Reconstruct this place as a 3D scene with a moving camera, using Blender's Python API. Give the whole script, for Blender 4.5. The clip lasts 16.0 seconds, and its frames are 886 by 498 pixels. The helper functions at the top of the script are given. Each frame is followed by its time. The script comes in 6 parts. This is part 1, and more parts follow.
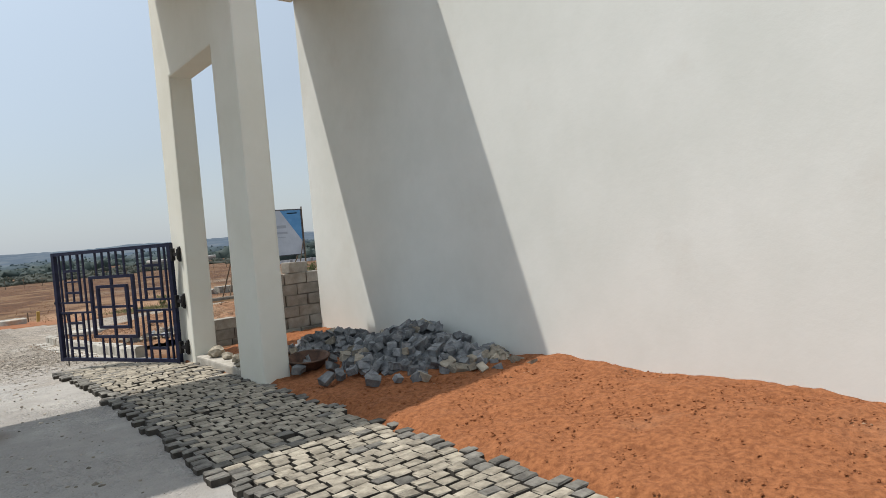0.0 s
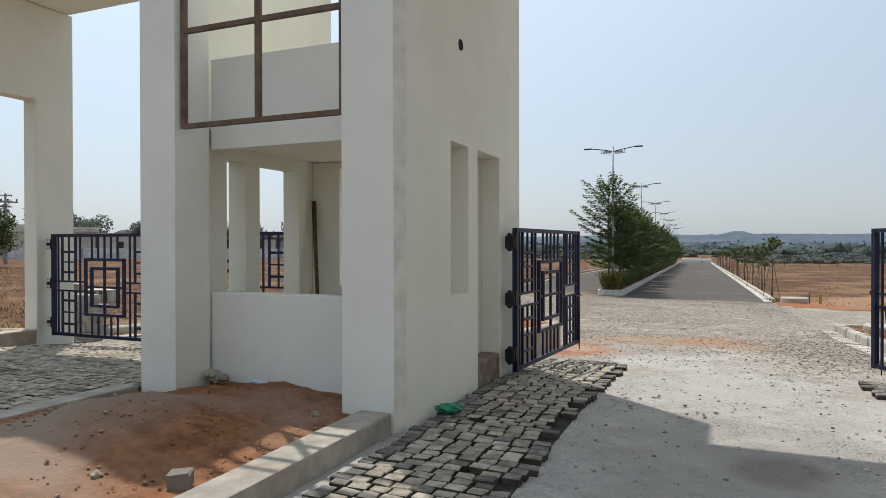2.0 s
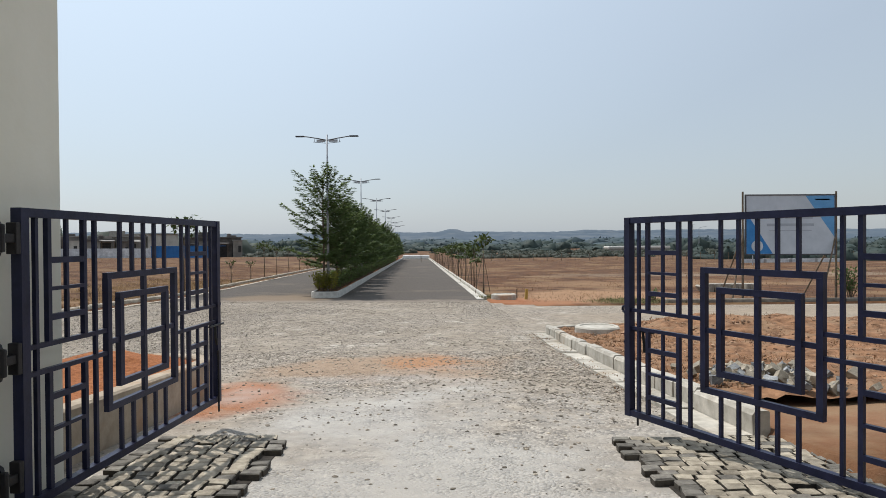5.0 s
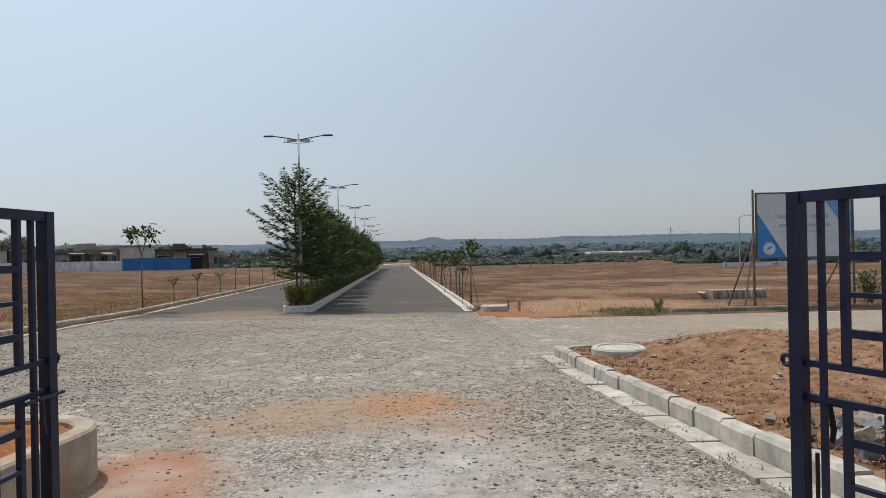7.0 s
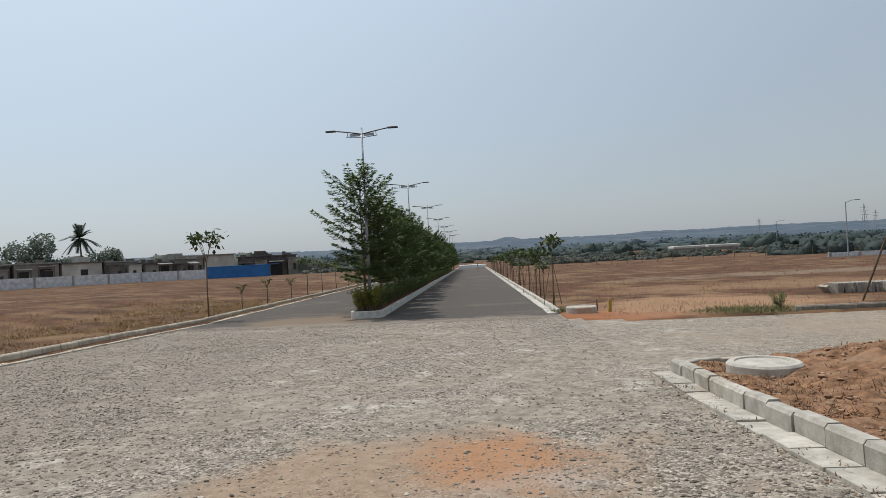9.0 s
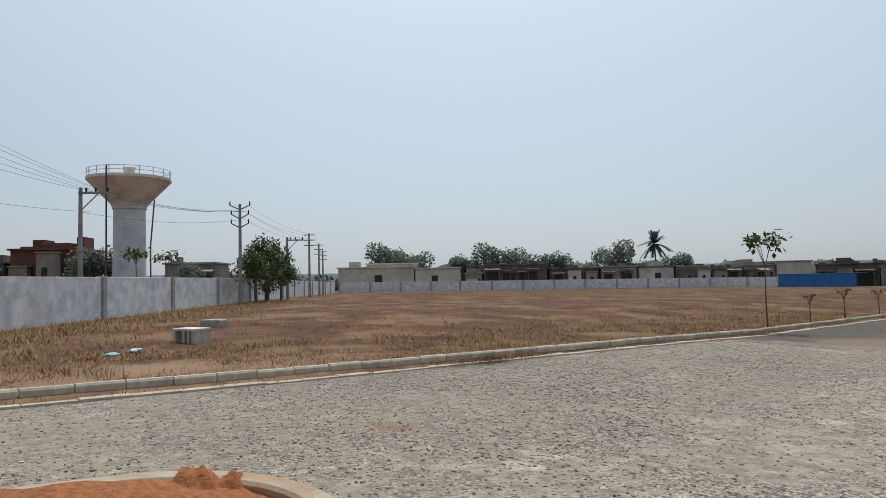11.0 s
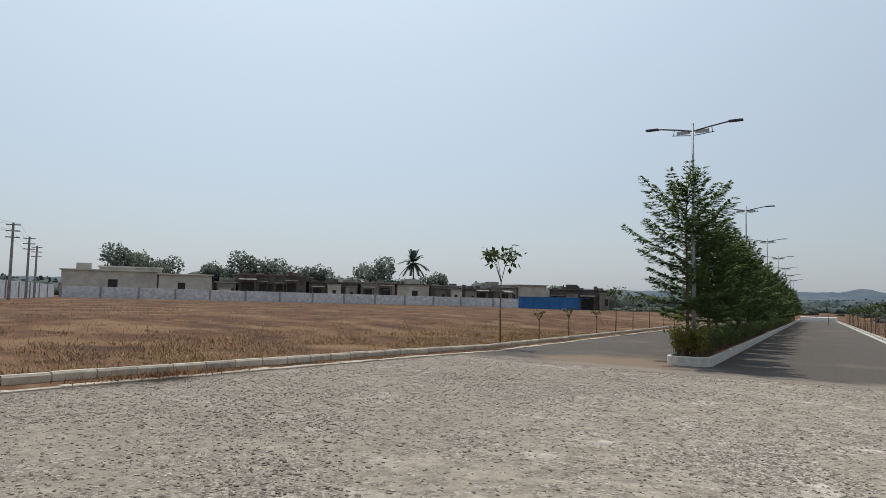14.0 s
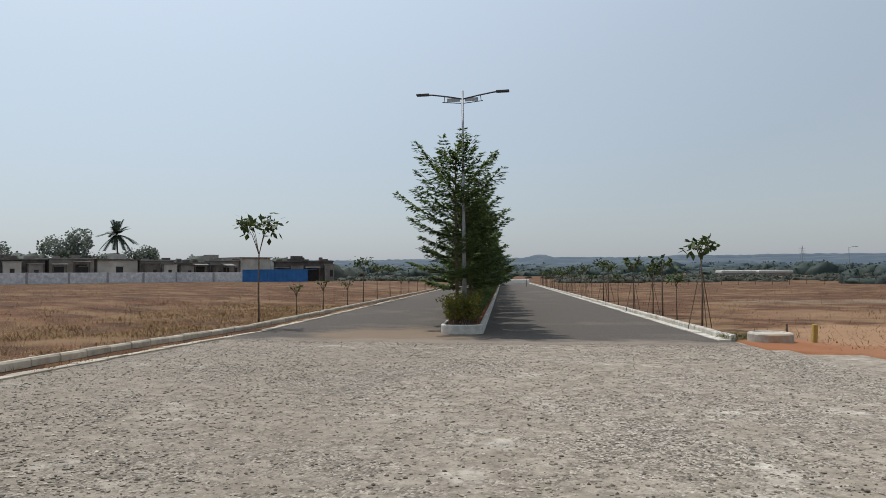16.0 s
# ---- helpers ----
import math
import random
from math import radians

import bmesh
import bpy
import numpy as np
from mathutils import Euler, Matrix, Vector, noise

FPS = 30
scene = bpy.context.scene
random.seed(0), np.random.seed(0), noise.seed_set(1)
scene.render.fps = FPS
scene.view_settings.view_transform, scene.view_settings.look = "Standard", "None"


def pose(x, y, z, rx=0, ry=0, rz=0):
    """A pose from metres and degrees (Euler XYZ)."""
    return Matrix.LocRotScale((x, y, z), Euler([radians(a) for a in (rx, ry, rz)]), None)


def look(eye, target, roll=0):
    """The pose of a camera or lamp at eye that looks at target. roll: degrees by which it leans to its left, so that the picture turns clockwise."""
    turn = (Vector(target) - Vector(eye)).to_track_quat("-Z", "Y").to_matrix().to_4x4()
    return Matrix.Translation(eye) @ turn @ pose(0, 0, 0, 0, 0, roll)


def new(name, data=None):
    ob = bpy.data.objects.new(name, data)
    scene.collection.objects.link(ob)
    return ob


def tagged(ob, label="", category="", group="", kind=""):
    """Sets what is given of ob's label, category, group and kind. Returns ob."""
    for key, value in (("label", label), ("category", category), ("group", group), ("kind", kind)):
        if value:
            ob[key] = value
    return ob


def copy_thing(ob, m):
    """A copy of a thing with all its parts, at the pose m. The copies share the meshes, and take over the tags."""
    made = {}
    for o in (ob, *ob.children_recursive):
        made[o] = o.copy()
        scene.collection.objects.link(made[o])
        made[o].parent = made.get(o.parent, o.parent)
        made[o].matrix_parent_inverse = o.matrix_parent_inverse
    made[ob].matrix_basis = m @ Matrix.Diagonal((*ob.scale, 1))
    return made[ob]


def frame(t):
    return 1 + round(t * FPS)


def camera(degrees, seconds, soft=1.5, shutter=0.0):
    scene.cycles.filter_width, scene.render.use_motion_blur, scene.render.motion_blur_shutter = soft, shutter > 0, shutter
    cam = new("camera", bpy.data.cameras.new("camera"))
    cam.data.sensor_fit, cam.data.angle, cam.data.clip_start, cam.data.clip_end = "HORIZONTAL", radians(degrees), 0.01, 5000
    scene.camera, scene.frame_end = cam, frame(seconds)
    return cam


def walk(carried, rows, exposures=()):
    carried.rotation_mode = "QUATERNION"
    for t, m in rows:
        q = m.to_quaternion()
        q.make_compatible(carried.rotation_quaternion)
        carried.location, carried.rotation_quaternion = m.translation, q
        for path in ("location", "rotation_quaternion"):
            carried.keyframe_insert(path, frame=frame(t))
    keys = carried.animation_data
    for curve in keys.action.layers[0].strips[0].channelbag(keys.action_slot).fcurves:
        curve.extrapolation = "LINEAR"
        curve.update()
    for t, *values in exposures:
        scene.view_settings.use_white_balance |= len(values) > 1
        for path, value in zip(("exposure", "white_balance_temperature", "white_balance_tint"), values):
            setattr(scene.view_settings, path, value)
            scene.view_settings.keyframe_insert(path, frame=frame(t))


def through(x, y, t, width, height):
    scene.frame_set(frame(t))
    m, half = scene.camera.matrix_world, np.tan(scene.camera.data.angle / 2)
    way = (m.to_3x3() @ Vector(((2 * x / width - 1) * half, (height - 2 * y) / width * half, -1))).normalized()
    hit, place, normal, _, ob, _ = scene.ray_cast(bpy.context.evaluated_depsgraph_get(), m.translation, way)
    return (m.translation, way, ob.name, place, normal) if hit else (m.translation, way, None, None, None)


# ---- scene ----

# ---------------------------------------------------------------- camera
cam = camera(68.4, 16.0, soft=0.85)
PATH = [
    (0, (0.756, -4.818, 1.554), (2.004, -3.256, 1.493), -4.8),
    (0.3, (0.742, -4.463, 1.491), (1.592, -2.652, 1.483), -4.9),
    (0.5, (0.696, -4.238, 1.481), (1.261, -2.319, 1.492), -4.7),
    (0.7, (0.612, -3.962, 1.494), (0.891, -1.982, 1.492), -3.1),
    (1, (0.607, -3.58, 1.476), (0.432, -1.587, 1.484), -1.2),
    (1.2, (0.602, -3.371, 1.509), (0.179, -1.417, 1.515), -0.2),
    (1.5, (0.595, -2.994, 1.535), (-0.057, -1.103, 1.529), -0.3),
    (2, (0.617, -2.441, 1.5), (-0.161, -0.598, 1.486), -0.1),
    (2.5, (0.825, -1.824, 1.457), (0.181, 0.069, 1.435), 0.1),
    (3, (0.81, -1.198, 1.45), (0.361, 0.751, 1.433), -0.5),
    (3.5, (0.812, -0.621, 1.524), (0.504, 1.355, 1.505), -0.9),
    (4, (0.791, -0.03, 1.505), (0.628, 1.963, 1.481), -1.3),
    (4.2, (0.771, 0.204, 1.505), (0.667, 2.201, 1.48), -0.7),
    (6.3, (0.654, 3.021, 1.475), (0.744, 5.018, 1.452), -1.1),
    (6.5, (0.637, 3.259, 1.479), (0.722, 5.257, 1.46), -1.3),
    (7, (0.612, 3.806, 1.456), (0.694, 5.805, 1.455), -1.2),
    (7.5, (0.612, 4.405, 1.399), (0.684, 6.403, 1.401), -1.3),
    (8, (0.539, 4.942, 1.417), (0.588, 6.941, 1.415), -2.3),
    (8.5, (0.574, 5.608, 1.398), (0.596, 7.608, 1.403), -2.6),
    (9, (0.614, 6.282, 1.329), (0.465, 8.276, 1.339), -3.0),
    (9.5, (0.579, 6.881, 1.36), (0.038, 8.806, 1.389), -3.0),
    (10, (0.521, 7.286, 1.322), (-0.518, 8.995, 1.377), -2.9),
    (12.3, (0.134, 9.168, 1.056), (-1.571, 10.208, 1.164), 0.5),
    (12.5, (0.039, 9.362, 1.036), (-1.623, 10.468, 1.149), 1.3),
    (13, (-0.183, 9.98, 0.97), (-1.754, 11.212, 1.092), 2.8),
    (13.5, (-0.261, 10.355, 0.921), (-1.597, 11.837, 1.06), 2.0),
    (14, (-0.506, 10.887, 0.872), (-1.544, 12.591, 1.012), 1.2),
    (14.5, (-0.975, 11.385, 0.847), (-1.731, 13.232, 0.972), -0.5),
    (15, (-1.478, 11.775, 0.859), (-1.949, 13.717, 0.942), -0.3),
    (15.5, (-2.102, 11.937, 0.879), (-2.36, 13.919, 0.954), -0.6),
    (16, (-2.711, 12.064, 0.902), (-2.951, 14.049, 0.959), -0.5),
]
walk(cam, [(t, look(eye, target, roll)) for t, eye, target, roll in PATH],
     [(0.0, 0.3), (4.2, 0.3), (6.3, 0.12), (8.0, 0.0), (16.0, 0.0)])

# ---------------------------------------------------------------- sky and sun
SUN_WAY = Vector((-0.355, 0.322, 1.0)).normalized()
world = bpy.data.worlds.new("sky")
scene.world = world
world.use_nodes = True
wn, wl = world.node_tree.nodes, world.node_tree.links
sky = wn.new("ShaderNodeTexSky")
sky.sky_type = "NISHITA"
sky.sun_disc = False
sky.sun_elevation = math.asin(SUN_WAY.z)
sky.sun_rotation = math.atan2(SUN_WAY.x, SUN_WAY.y)
sky.air_density, sky.dust_density, sky.ozone_density = 1.2, 1.6, 1.2
wn["Background"].inputs["Strength"].default_value = 0.15
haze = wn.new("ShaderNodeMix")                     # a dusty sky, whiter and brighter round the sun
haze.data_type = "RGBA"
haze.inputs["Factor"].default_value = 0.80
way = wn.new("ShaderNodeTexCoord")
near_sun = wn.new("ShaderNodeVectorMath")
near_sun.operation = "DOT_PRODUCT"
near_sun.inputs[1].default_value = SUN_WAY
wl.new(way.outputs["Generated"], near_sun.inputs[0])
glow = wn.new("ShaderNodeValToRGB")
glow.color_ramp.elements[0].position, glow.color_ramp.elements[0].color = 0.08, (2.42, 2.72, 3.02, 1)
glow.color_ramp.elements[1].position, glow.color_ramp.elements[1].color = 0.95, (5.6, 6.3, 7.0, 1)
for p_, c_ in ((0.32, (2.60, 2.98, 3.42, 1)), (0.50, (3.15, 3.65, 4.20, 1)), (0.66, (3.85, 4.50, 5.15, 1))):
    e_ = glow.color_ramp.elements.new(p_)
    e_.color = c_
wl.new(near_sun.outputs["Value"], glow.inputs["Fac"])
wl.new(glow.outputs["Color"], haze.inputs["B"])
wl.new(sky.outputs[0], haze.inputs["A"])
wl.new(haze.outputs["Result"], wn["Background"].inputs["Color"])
sun = new("sun", bpy.data.lights.new("sun", "SUN"))
sun.data.energy, sun.data.angle, sun.data.color = 3.0, radians(0.6), (1.0, 0.96, 0.90)
sun.matrix_world = look((0, 0, 40), Vector((0, 0, 40)) - SUN_WAY)


# ---------------------------------------------------------------- materials
def mat(name, dark, light, scale=3.0, rough=0.9, bump=0.3, grain=60.0, metal=0.0, rand=0.0,
        stain=None, stain_scale=0.5, stain_at=(0.5, 0.65), detail=6.0, world_space=True, spec=0.3, stretch=None):
    """Two colours mixed by noise, a finer grain in the relief, and stains of a third colour at a larger scale."""
    m = bpy.data.materials.new(name)
    m.use_nodes = True
    n, l = m.node_tree.nodes, m.node_tree.links
    b = n["Principled BSDF"]
    b.inputs["Roughness"].default_value = rough
    b.inputs["Metallic"].default_value = metal
    b.inputs["Specular IOR Level"].default_value = spec
    if world_space:
        where = n.new("ShaderNodeNewGeometry").outputs["Position"]
    else:
        where = n.new("ShaderNodeTexCoord").outputs["Object"]
    if stretch:
        mp = n.new("ShaderNodeMapping")
        mp.inputs["Scale"].default_value = stretch
        l.new(where, mp.inputs["Vector"])
        where = mp.outputs["Vector"]

    def tex(s, d=detail):
        t = n.new("ShaderNodeTexNoise")
        t.inputs["Scale"].default_value, t.inputs["Detail"].default_value = s, d
        t.inputs["Roughness"].default_value = 0.62
        l.new(where, t.inputs["Vector"])
        return t.outputs["Fac"]

    ramp = n.new("ShaderNodeValToRGB")
    ramp.color_ramp.elements[0].position, ramp.color_ramp.elements[1].position = 0.36, 0.66
    ramp.color_ramp.elements[0].color, ramp.color_ramp.elements[1].color = (*dark, 1), (*light, 1)
    l.new(tex(scale), ramp.inputs["Fac"])
    col = ramp.outputs["Color"]
    if stain:
        r2 = n.new("ShaderNodeValToRGB")
        r2.color_ramp.elements[0].position, r2.color_ramp.elements[1].position = stain_at
        l.new(tex(stain_scale, 8.0), r2.inputs["Fac"])
        mx = n.new("ShaderNodeMix")
        mx.data_type = "RGBA"
        l.new(r2.outputs["Color"], mx.inputs["Factor"])
        l.new(col, mx.inputs["A"])
        mx.inputs["B"].default_value = (*stain, 1)
        col = mx.outputs["Result"]
    if rand:
        info = n.new("ShaderNodeObjectInfo")
        isl = n.new("ShaderNodeNewGeometry")
        add = n.new("ShaderNodeMath")
        add.operation = "ADD"
        l.new(info.outputs["Random"], add.inputs[0])
        l.new(isl.outputs["Random Per Island"], add.inputs[1])
        fr = n.new("ShaderNodeMath")
        fr.operation = "FRACT"
        l.new(add.outputs[0], fr.inputs[0])
        rng = n.new("ShaderNodeMapRange")
        rng.inputs["To Min"].default_value, rng.inputs["To Max"].default_value = 1 - rand, 1 + rand
        l.new(fr.outputs[0], rng.inputs["Value"])
        hs = n.new("ShaderNodeHueSaturation")
        l.new(rng.outputs["Result"], hs.inputs["Value"])
        l.new(col, hs.inputs["Color"])
        col = hs.outputs["Color"]
    l.new(col, b.inputs["Base Color"])
    if bump:
        bp = n.new("ShaderNodeBump")
        bp.inputs["Strength"].default_value, bp.inputs["Distance"].default_value = bump, 0.02
        l.new(tex(grain, 5.0), bp.inputs["Height"])
        l.new(bp.outputs["Normal"], b.inputs["Normal"])
    return m


def leaf_mat(name, dark, light, through=0.25, rand=0.35):
    m = mat(name, dark, light, scale=2.5, rough=0.6, bump=0, rand=rand, world_space=False, spec=0.2)
    m.node_tree.nodes["Principled BSDF"].inputs["Subsurface Weight"].default_value = 0.0
    n, l = m.node_tree.nodes, m.node_tree.links
    tr = n.new("ShaderNodeBsdfTranslucent")
    tr.inputs["Color"].default_value = (*[min(1, c * 1.6) for c in light], 1)
    mx = n.new("ShaderNodeMixShader")
    mx.inputs["Fac"].default_value = through
    l.new(n["Principled BSDF"].outputs[0], mx.inputs[1])
    l.new(tr.outputs[0], mx.inputs[2])
    l.new(mx.outputs[0], n["Material Output"].inputs["Surface"])
    return m


# On the booth, PLASTER's colour carries warm ground bounce, PLASTER_W's the cool sky light
PLASTER = mat("warm_tint_plaster", (0.715, 0.70, 0.605), (0.775, 0.76, 0.675), 1.2, 0.85, 0.07, 25,
              stain=(0.66, 0.61, 0.52), stain_scale=0.6, stain_at=(0.55, 0.85))
PLASTER_W = mat("cool_tint_plaster", (0.69, 0.70, 0.65), (0.75, 0.757, 0.71), 1.2, 0.85, 0.07, 25,
                stain=(0.62, 0.58, 0.51), stain_scale=0.7, stain_at=(0.58, 0.9))
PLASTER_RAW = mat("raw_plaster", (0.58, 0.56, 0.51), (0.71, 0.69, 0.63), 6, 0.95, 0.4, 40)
CONCRETE = mat("concrete", (0.36, 0.33, 0.28), (0.52, 0.49, 0.43), 5, 0.95, 0.35, 50,
               stain=(0.40, 0.26, 0.16), stain_scale=0.9, stain_at=(0.55, 0.75))
KERB = mat("kerb_concrete", (0.36, 0.315, 0.25), (0.52, 0.465, 0.38), 5, 0.95, 0.35, 50, rand=0.12,
           stain=(0.42, 0.30, 0.20), stain_scale=1.2, stain_at=(0.55, 0.78))
KERB_WHITE = mat("white_kerb_paint", (0.44, 0.42, 0.375), (0.65, 0.63, 0.585), 4, 0.85, 0.2, 40,
                 stain=(0.50, 0.44, 0.36), stain_scale=1.5, stain_at=(0.55, 0.8))


KERB_MID = mat("dusty_kerb_concrete", (0.32, 0.295, 0.25), (0.50, 0.465, 0.405), 5, 0.92, 0.35, 45, rand=0.12, stain=(0.28, 0.23, 0.17), stain_scale=1.4, stain_at=(0.52, 0.75))
KERB_PALE = mat("dusty_white_kerb", (0.38, 0.355, 0.305), (0.60, 0.575, 0.52), 4, 0.9, 0.3, 40, stain=(0.30, 0.25, 0.19), stain_scale=1.4, stain_at=(0.52, 0.75))


def gravel_mat(name):
    """Broken stone of many greys showing through patches of pale dust."""
    m = bpy.data.materials.new(name)
    m.use_nodes = True
    n, l = m.node_tree.nodes, m.node_tree.links
    b = n["Principled BSDF"]
    b.inputs["Roughness"].default_value, b.inputs["Specular IOR Level"].default_value = 0.95, 0.2
    where = n.new("ShaderNodeNewGeometry").outputs["Position"]

    def tex(scale, detail=7.0):
        t = n.new("ShaderNodeTexNoise")
        t.inputs["Scale"].default_value, t.inputs["Detail"].default_value, t.inputs["Roughness"].default_value = scale, detail, 0.65
        l.new(where, t.inputs["Vector"])
        return t.outputs["Fac"]

    def ramp(fac, *stops):
        r = n.new("ShaderNodeValToRGB")
        while len(r.color_ramp.elements) < len(stops):
            r.color_ramp.elements.new(0.5)
        for e, (p, c) in zip(r.color_ramp.elements, stops):
            e.position, e.color = p, (*c, 1) if len(c) == 3 else (c[0],) * 3 + (1,)
        l.new(fac, r.inputs["Fac"])
        return r.outputs["Color"]

    def mix(fac, x, y):
        q = n.new("ShaderNodeMix")
        q.data_type = "RGBA"
        l.new(fac, q.inputs["Factor"])
        l.new(x, q.inputs["A"])
        l.new(y, q.inputs["B"])
        return q.outputs["Result"]

    v = n.new("ShaderNodeTexVoronoi")
    v.inputs["Scale"].default_value = 38
    wob = n.new("ShaderNodeVectorMath")
    wob.operation = "MULTIPLY_ADD"
    tn = n.new("ShaderNodeTexNoise")
    tn.inputs["Scale"].default_value = 9
    l.new(where, tn.inputs["Vector"])
    l.new(tn.outputs["Color"], wob.inputs[0])
    wob.inputs[1].default_value = (0.03, 0.03, 0.03)
    l.new(where, wob.inputs[2])
    l.new(wob.outputs[0], v.inputs["Vector"])
    grey = n.new("ShaderNodeRGBToBW")
    l.new(v.outputs["Color"], grey.inputs[0])
    stones = ramp(grey.outputs[0], (0.12, (0.095, 0.082, 0.066)), (0.4, (0.21, 0.18, 0.148)), (0.88, (0.50, 0.44, 0.37)))
    dust = ramp(tex(2.2), (0.35, (0.215, 0.180, 0.140)), (0.65, (0.325, 0.280, 0.226)))
    pale = ramp(tex(0.9, 9.0), (0.57, (0.0,)), (0.68, (1.0,)))
    dust2 = n.new("ShaderNodeMix")
    dust2.data_type = "RGBA"
    l.new(pale, dust2.inputs["Factor"])
    l.new(dust, dust2.inputs["A"])
    dust2.inputs["B"].default_value = (0.46, 0.42, 0.36, 1)
    big = tex(0.55, 9.0)
    fine = tex(7.0)
    add = n.new("ShaderNodeMath")
    add.operation = "MULTIPLY_ADD"
    l.new(fine, add.inputs[0])
    add.inputs[1].default_value = 0.8
    l.new(big, add.inputs[2])
    cover = ramp(add.outputs[0], (0.80, (1.0,)), (0.98, (0.0,)))
    col = mix(cover, dust2.outputs["Result"], stones)
    mottle = n.new("ShaderNodeMix")
    mottle.data_type, mottle.blend_type = "RGBA", "MULTIPLY"
    mottle.inputs["Factor"].default_value = 1.0
    l.new(col, mottle.inputs["A"])
    l.new(ramp(tex(6.0, 10.0), (0.36, (0.70,)), (0.50, (1.0,)), (0.66, (1.28,))), mottle.inputs["B"])
    col = mottle.outputs["Result"]
    l.new(col, b.inputs["Base Color"])
    h = n.new("ShaderNodeMix")
    h.data_type = "FLOAT"
    l.new(cover, h.inputs["Factor"])
    l.new(tex(30.0), h.inputs["A"])
    inv = n.new("ShaderNodeMath")
    inv.operation = "MULTIPLY_ADD"
    l.new(v.outputs["Distance"], inv.inputs[0])
    inv.inputs[1].default_value, inv.inputs[2].default_value = -1.6, 1.2
    l.new(inv.outputs[0], h.inputs["B"])
    bp = n.new("ShaderNodeBump")
    bp.inputs["Strength"].default_value, bp.inputs["Distance"].default_value = 0.8, 0.02
    l.new(h.outputs["Result"], bp.inputs["Height"])
    l.new(bp.outputs["Normal"], b.inputs["Normal"])
    return m


GRAVEL = gravel_mat("gravel_and_dust")
ASPHALT = mat("asphalt", (0.080, 0.070, 0.062), (0.118, 0.104, 0.092), 14, 0.95, 0.5, 120,
              stain=(0.19, 0.155, 0.125), stain_scale=0.25, stain_at=(0.54, 0.85), spec=0.12)
RED_SOIL = mat("red_soil", (0.20, 0.070, 0.026), (0.36, 0.140, 0.056), 22, 1.0, 1.0, 34,
               stain=(0.34, 0.17, 0.09), stain_scale=1.1, stain_at=(0.55, 0.95))
FIELD = mat("dry_field", (0.048, 0.0205, 0.0095), (0.142, 0.066, 0.029), 0.8, 1.0, 0.9, 14,
            stain=(0.18, 0.106, 0.053), stain_scale=0.30, stain_at=(0.49, 0.60))
STRAW = mat("dry_grass", (0.17, 0.098, 0.043), (0.35, 0.235, 0.115), 3, 0.9, 0, rand=0.3, world_space=False)
COBBLE = mat("granite_cobble", (0.23, 0.20, 0.155), (0.43, 0.38, 0.30), 12, 0.9, 0.6, 70, rand=0.25)
COBBLE_DARK = mat("grey_granite_cobble", (0.125, 0.13, 0.135), (0.28, 0.285, 0.285), 12, 0.9, 0.5, 70, rand=0.35)
GATE_PAINT = mat("navy_gate_paint", (0.006, 0.008, 0.028), (0.014, 0.017, 0.050), 8, 0.42, 0.1, 40, spec=0.3)
BLACK_IRON = mat("black_iron", (0.01, 0.01, 0.012), (0.025, 0.022, 0.022), 9, 0.5, 0.2, 40)
FRAME_BROWN = mat("rusty_brown_frame", (0.10, 0.065, 0.045), (0.17, 0.12, 0.085), 7, 0.7, 0.2, 50)
GALV = mat("galvanised_pole", (0.30, 0.31, 0.33), (0.42, 0.43, 0.45), 6, 0.5, 0.1, 40, metal=0.3)
LAMP_DARK = mat("dark_lamp_metal", (0.05, 0.05, 0.055), (0.09, 0.09, 0.10), 6, 0.5, 0.1, 40)
BARK = mat("bark", (0.10, 0.075, 0.05), (0.20, 0.15, 0.11), 8, 0.95, 0.6, 40, world_space=False)
LEAF = leaf_mat("leaf_green", (0.048, 0.082, 0.028), (0.125, 0.17, 0.056), 0.32)
LEAF_SHRUB = leaf_mat("shrub_leaf", (0.07, 0.09, 0.015), (0.26, 0.23, 0.04))
# distance haze is put into this leaf colour, greyer and lighter than LEAF
LEAF_FAR = leaf_mat("hazed_far_leaf", (0.085, 0.104, 0.090), (0.12, 0.138, 0.112), 0.45, 0.15)


# ---------------------------------------------------------------- building helpers
def thing(name, loc=(0, 0, 0), rz=0.0, label="", category="", group="", kind=""):
    e = new(name)
    e.empty_display_size = 0.2
    e.matrix_basis = pose(*loc, 0, 0, rz)
    return tagged(e, label, category, group, kind)


def mesh_of(bm, name, material, smooth=False):
    me = bpy.data.meshes.new(name)
    bm.normal_update()
    bm.to_mesh(me)
    bm.free()
    me.materials.append(material)
    if smooth:
        me.polygons.foreach_set("use_smooth", [True] * len(me.polygons))
    return me


def part(name, bm, material, parent=None, label="", smooth=False, m=None):
    ob = new(name, mesh_of(bm, name, material, smooth))
    ob.parent = parent
    if m is not None:
        ob.matrix_basis = m
    return tagged(ob, label)


def single(name, bm, material, label, category, group="", kind="", smooth=False, m=None):
    return tagged(part(name, bm, material, None, "", smooth, m), label, category, group, kind)


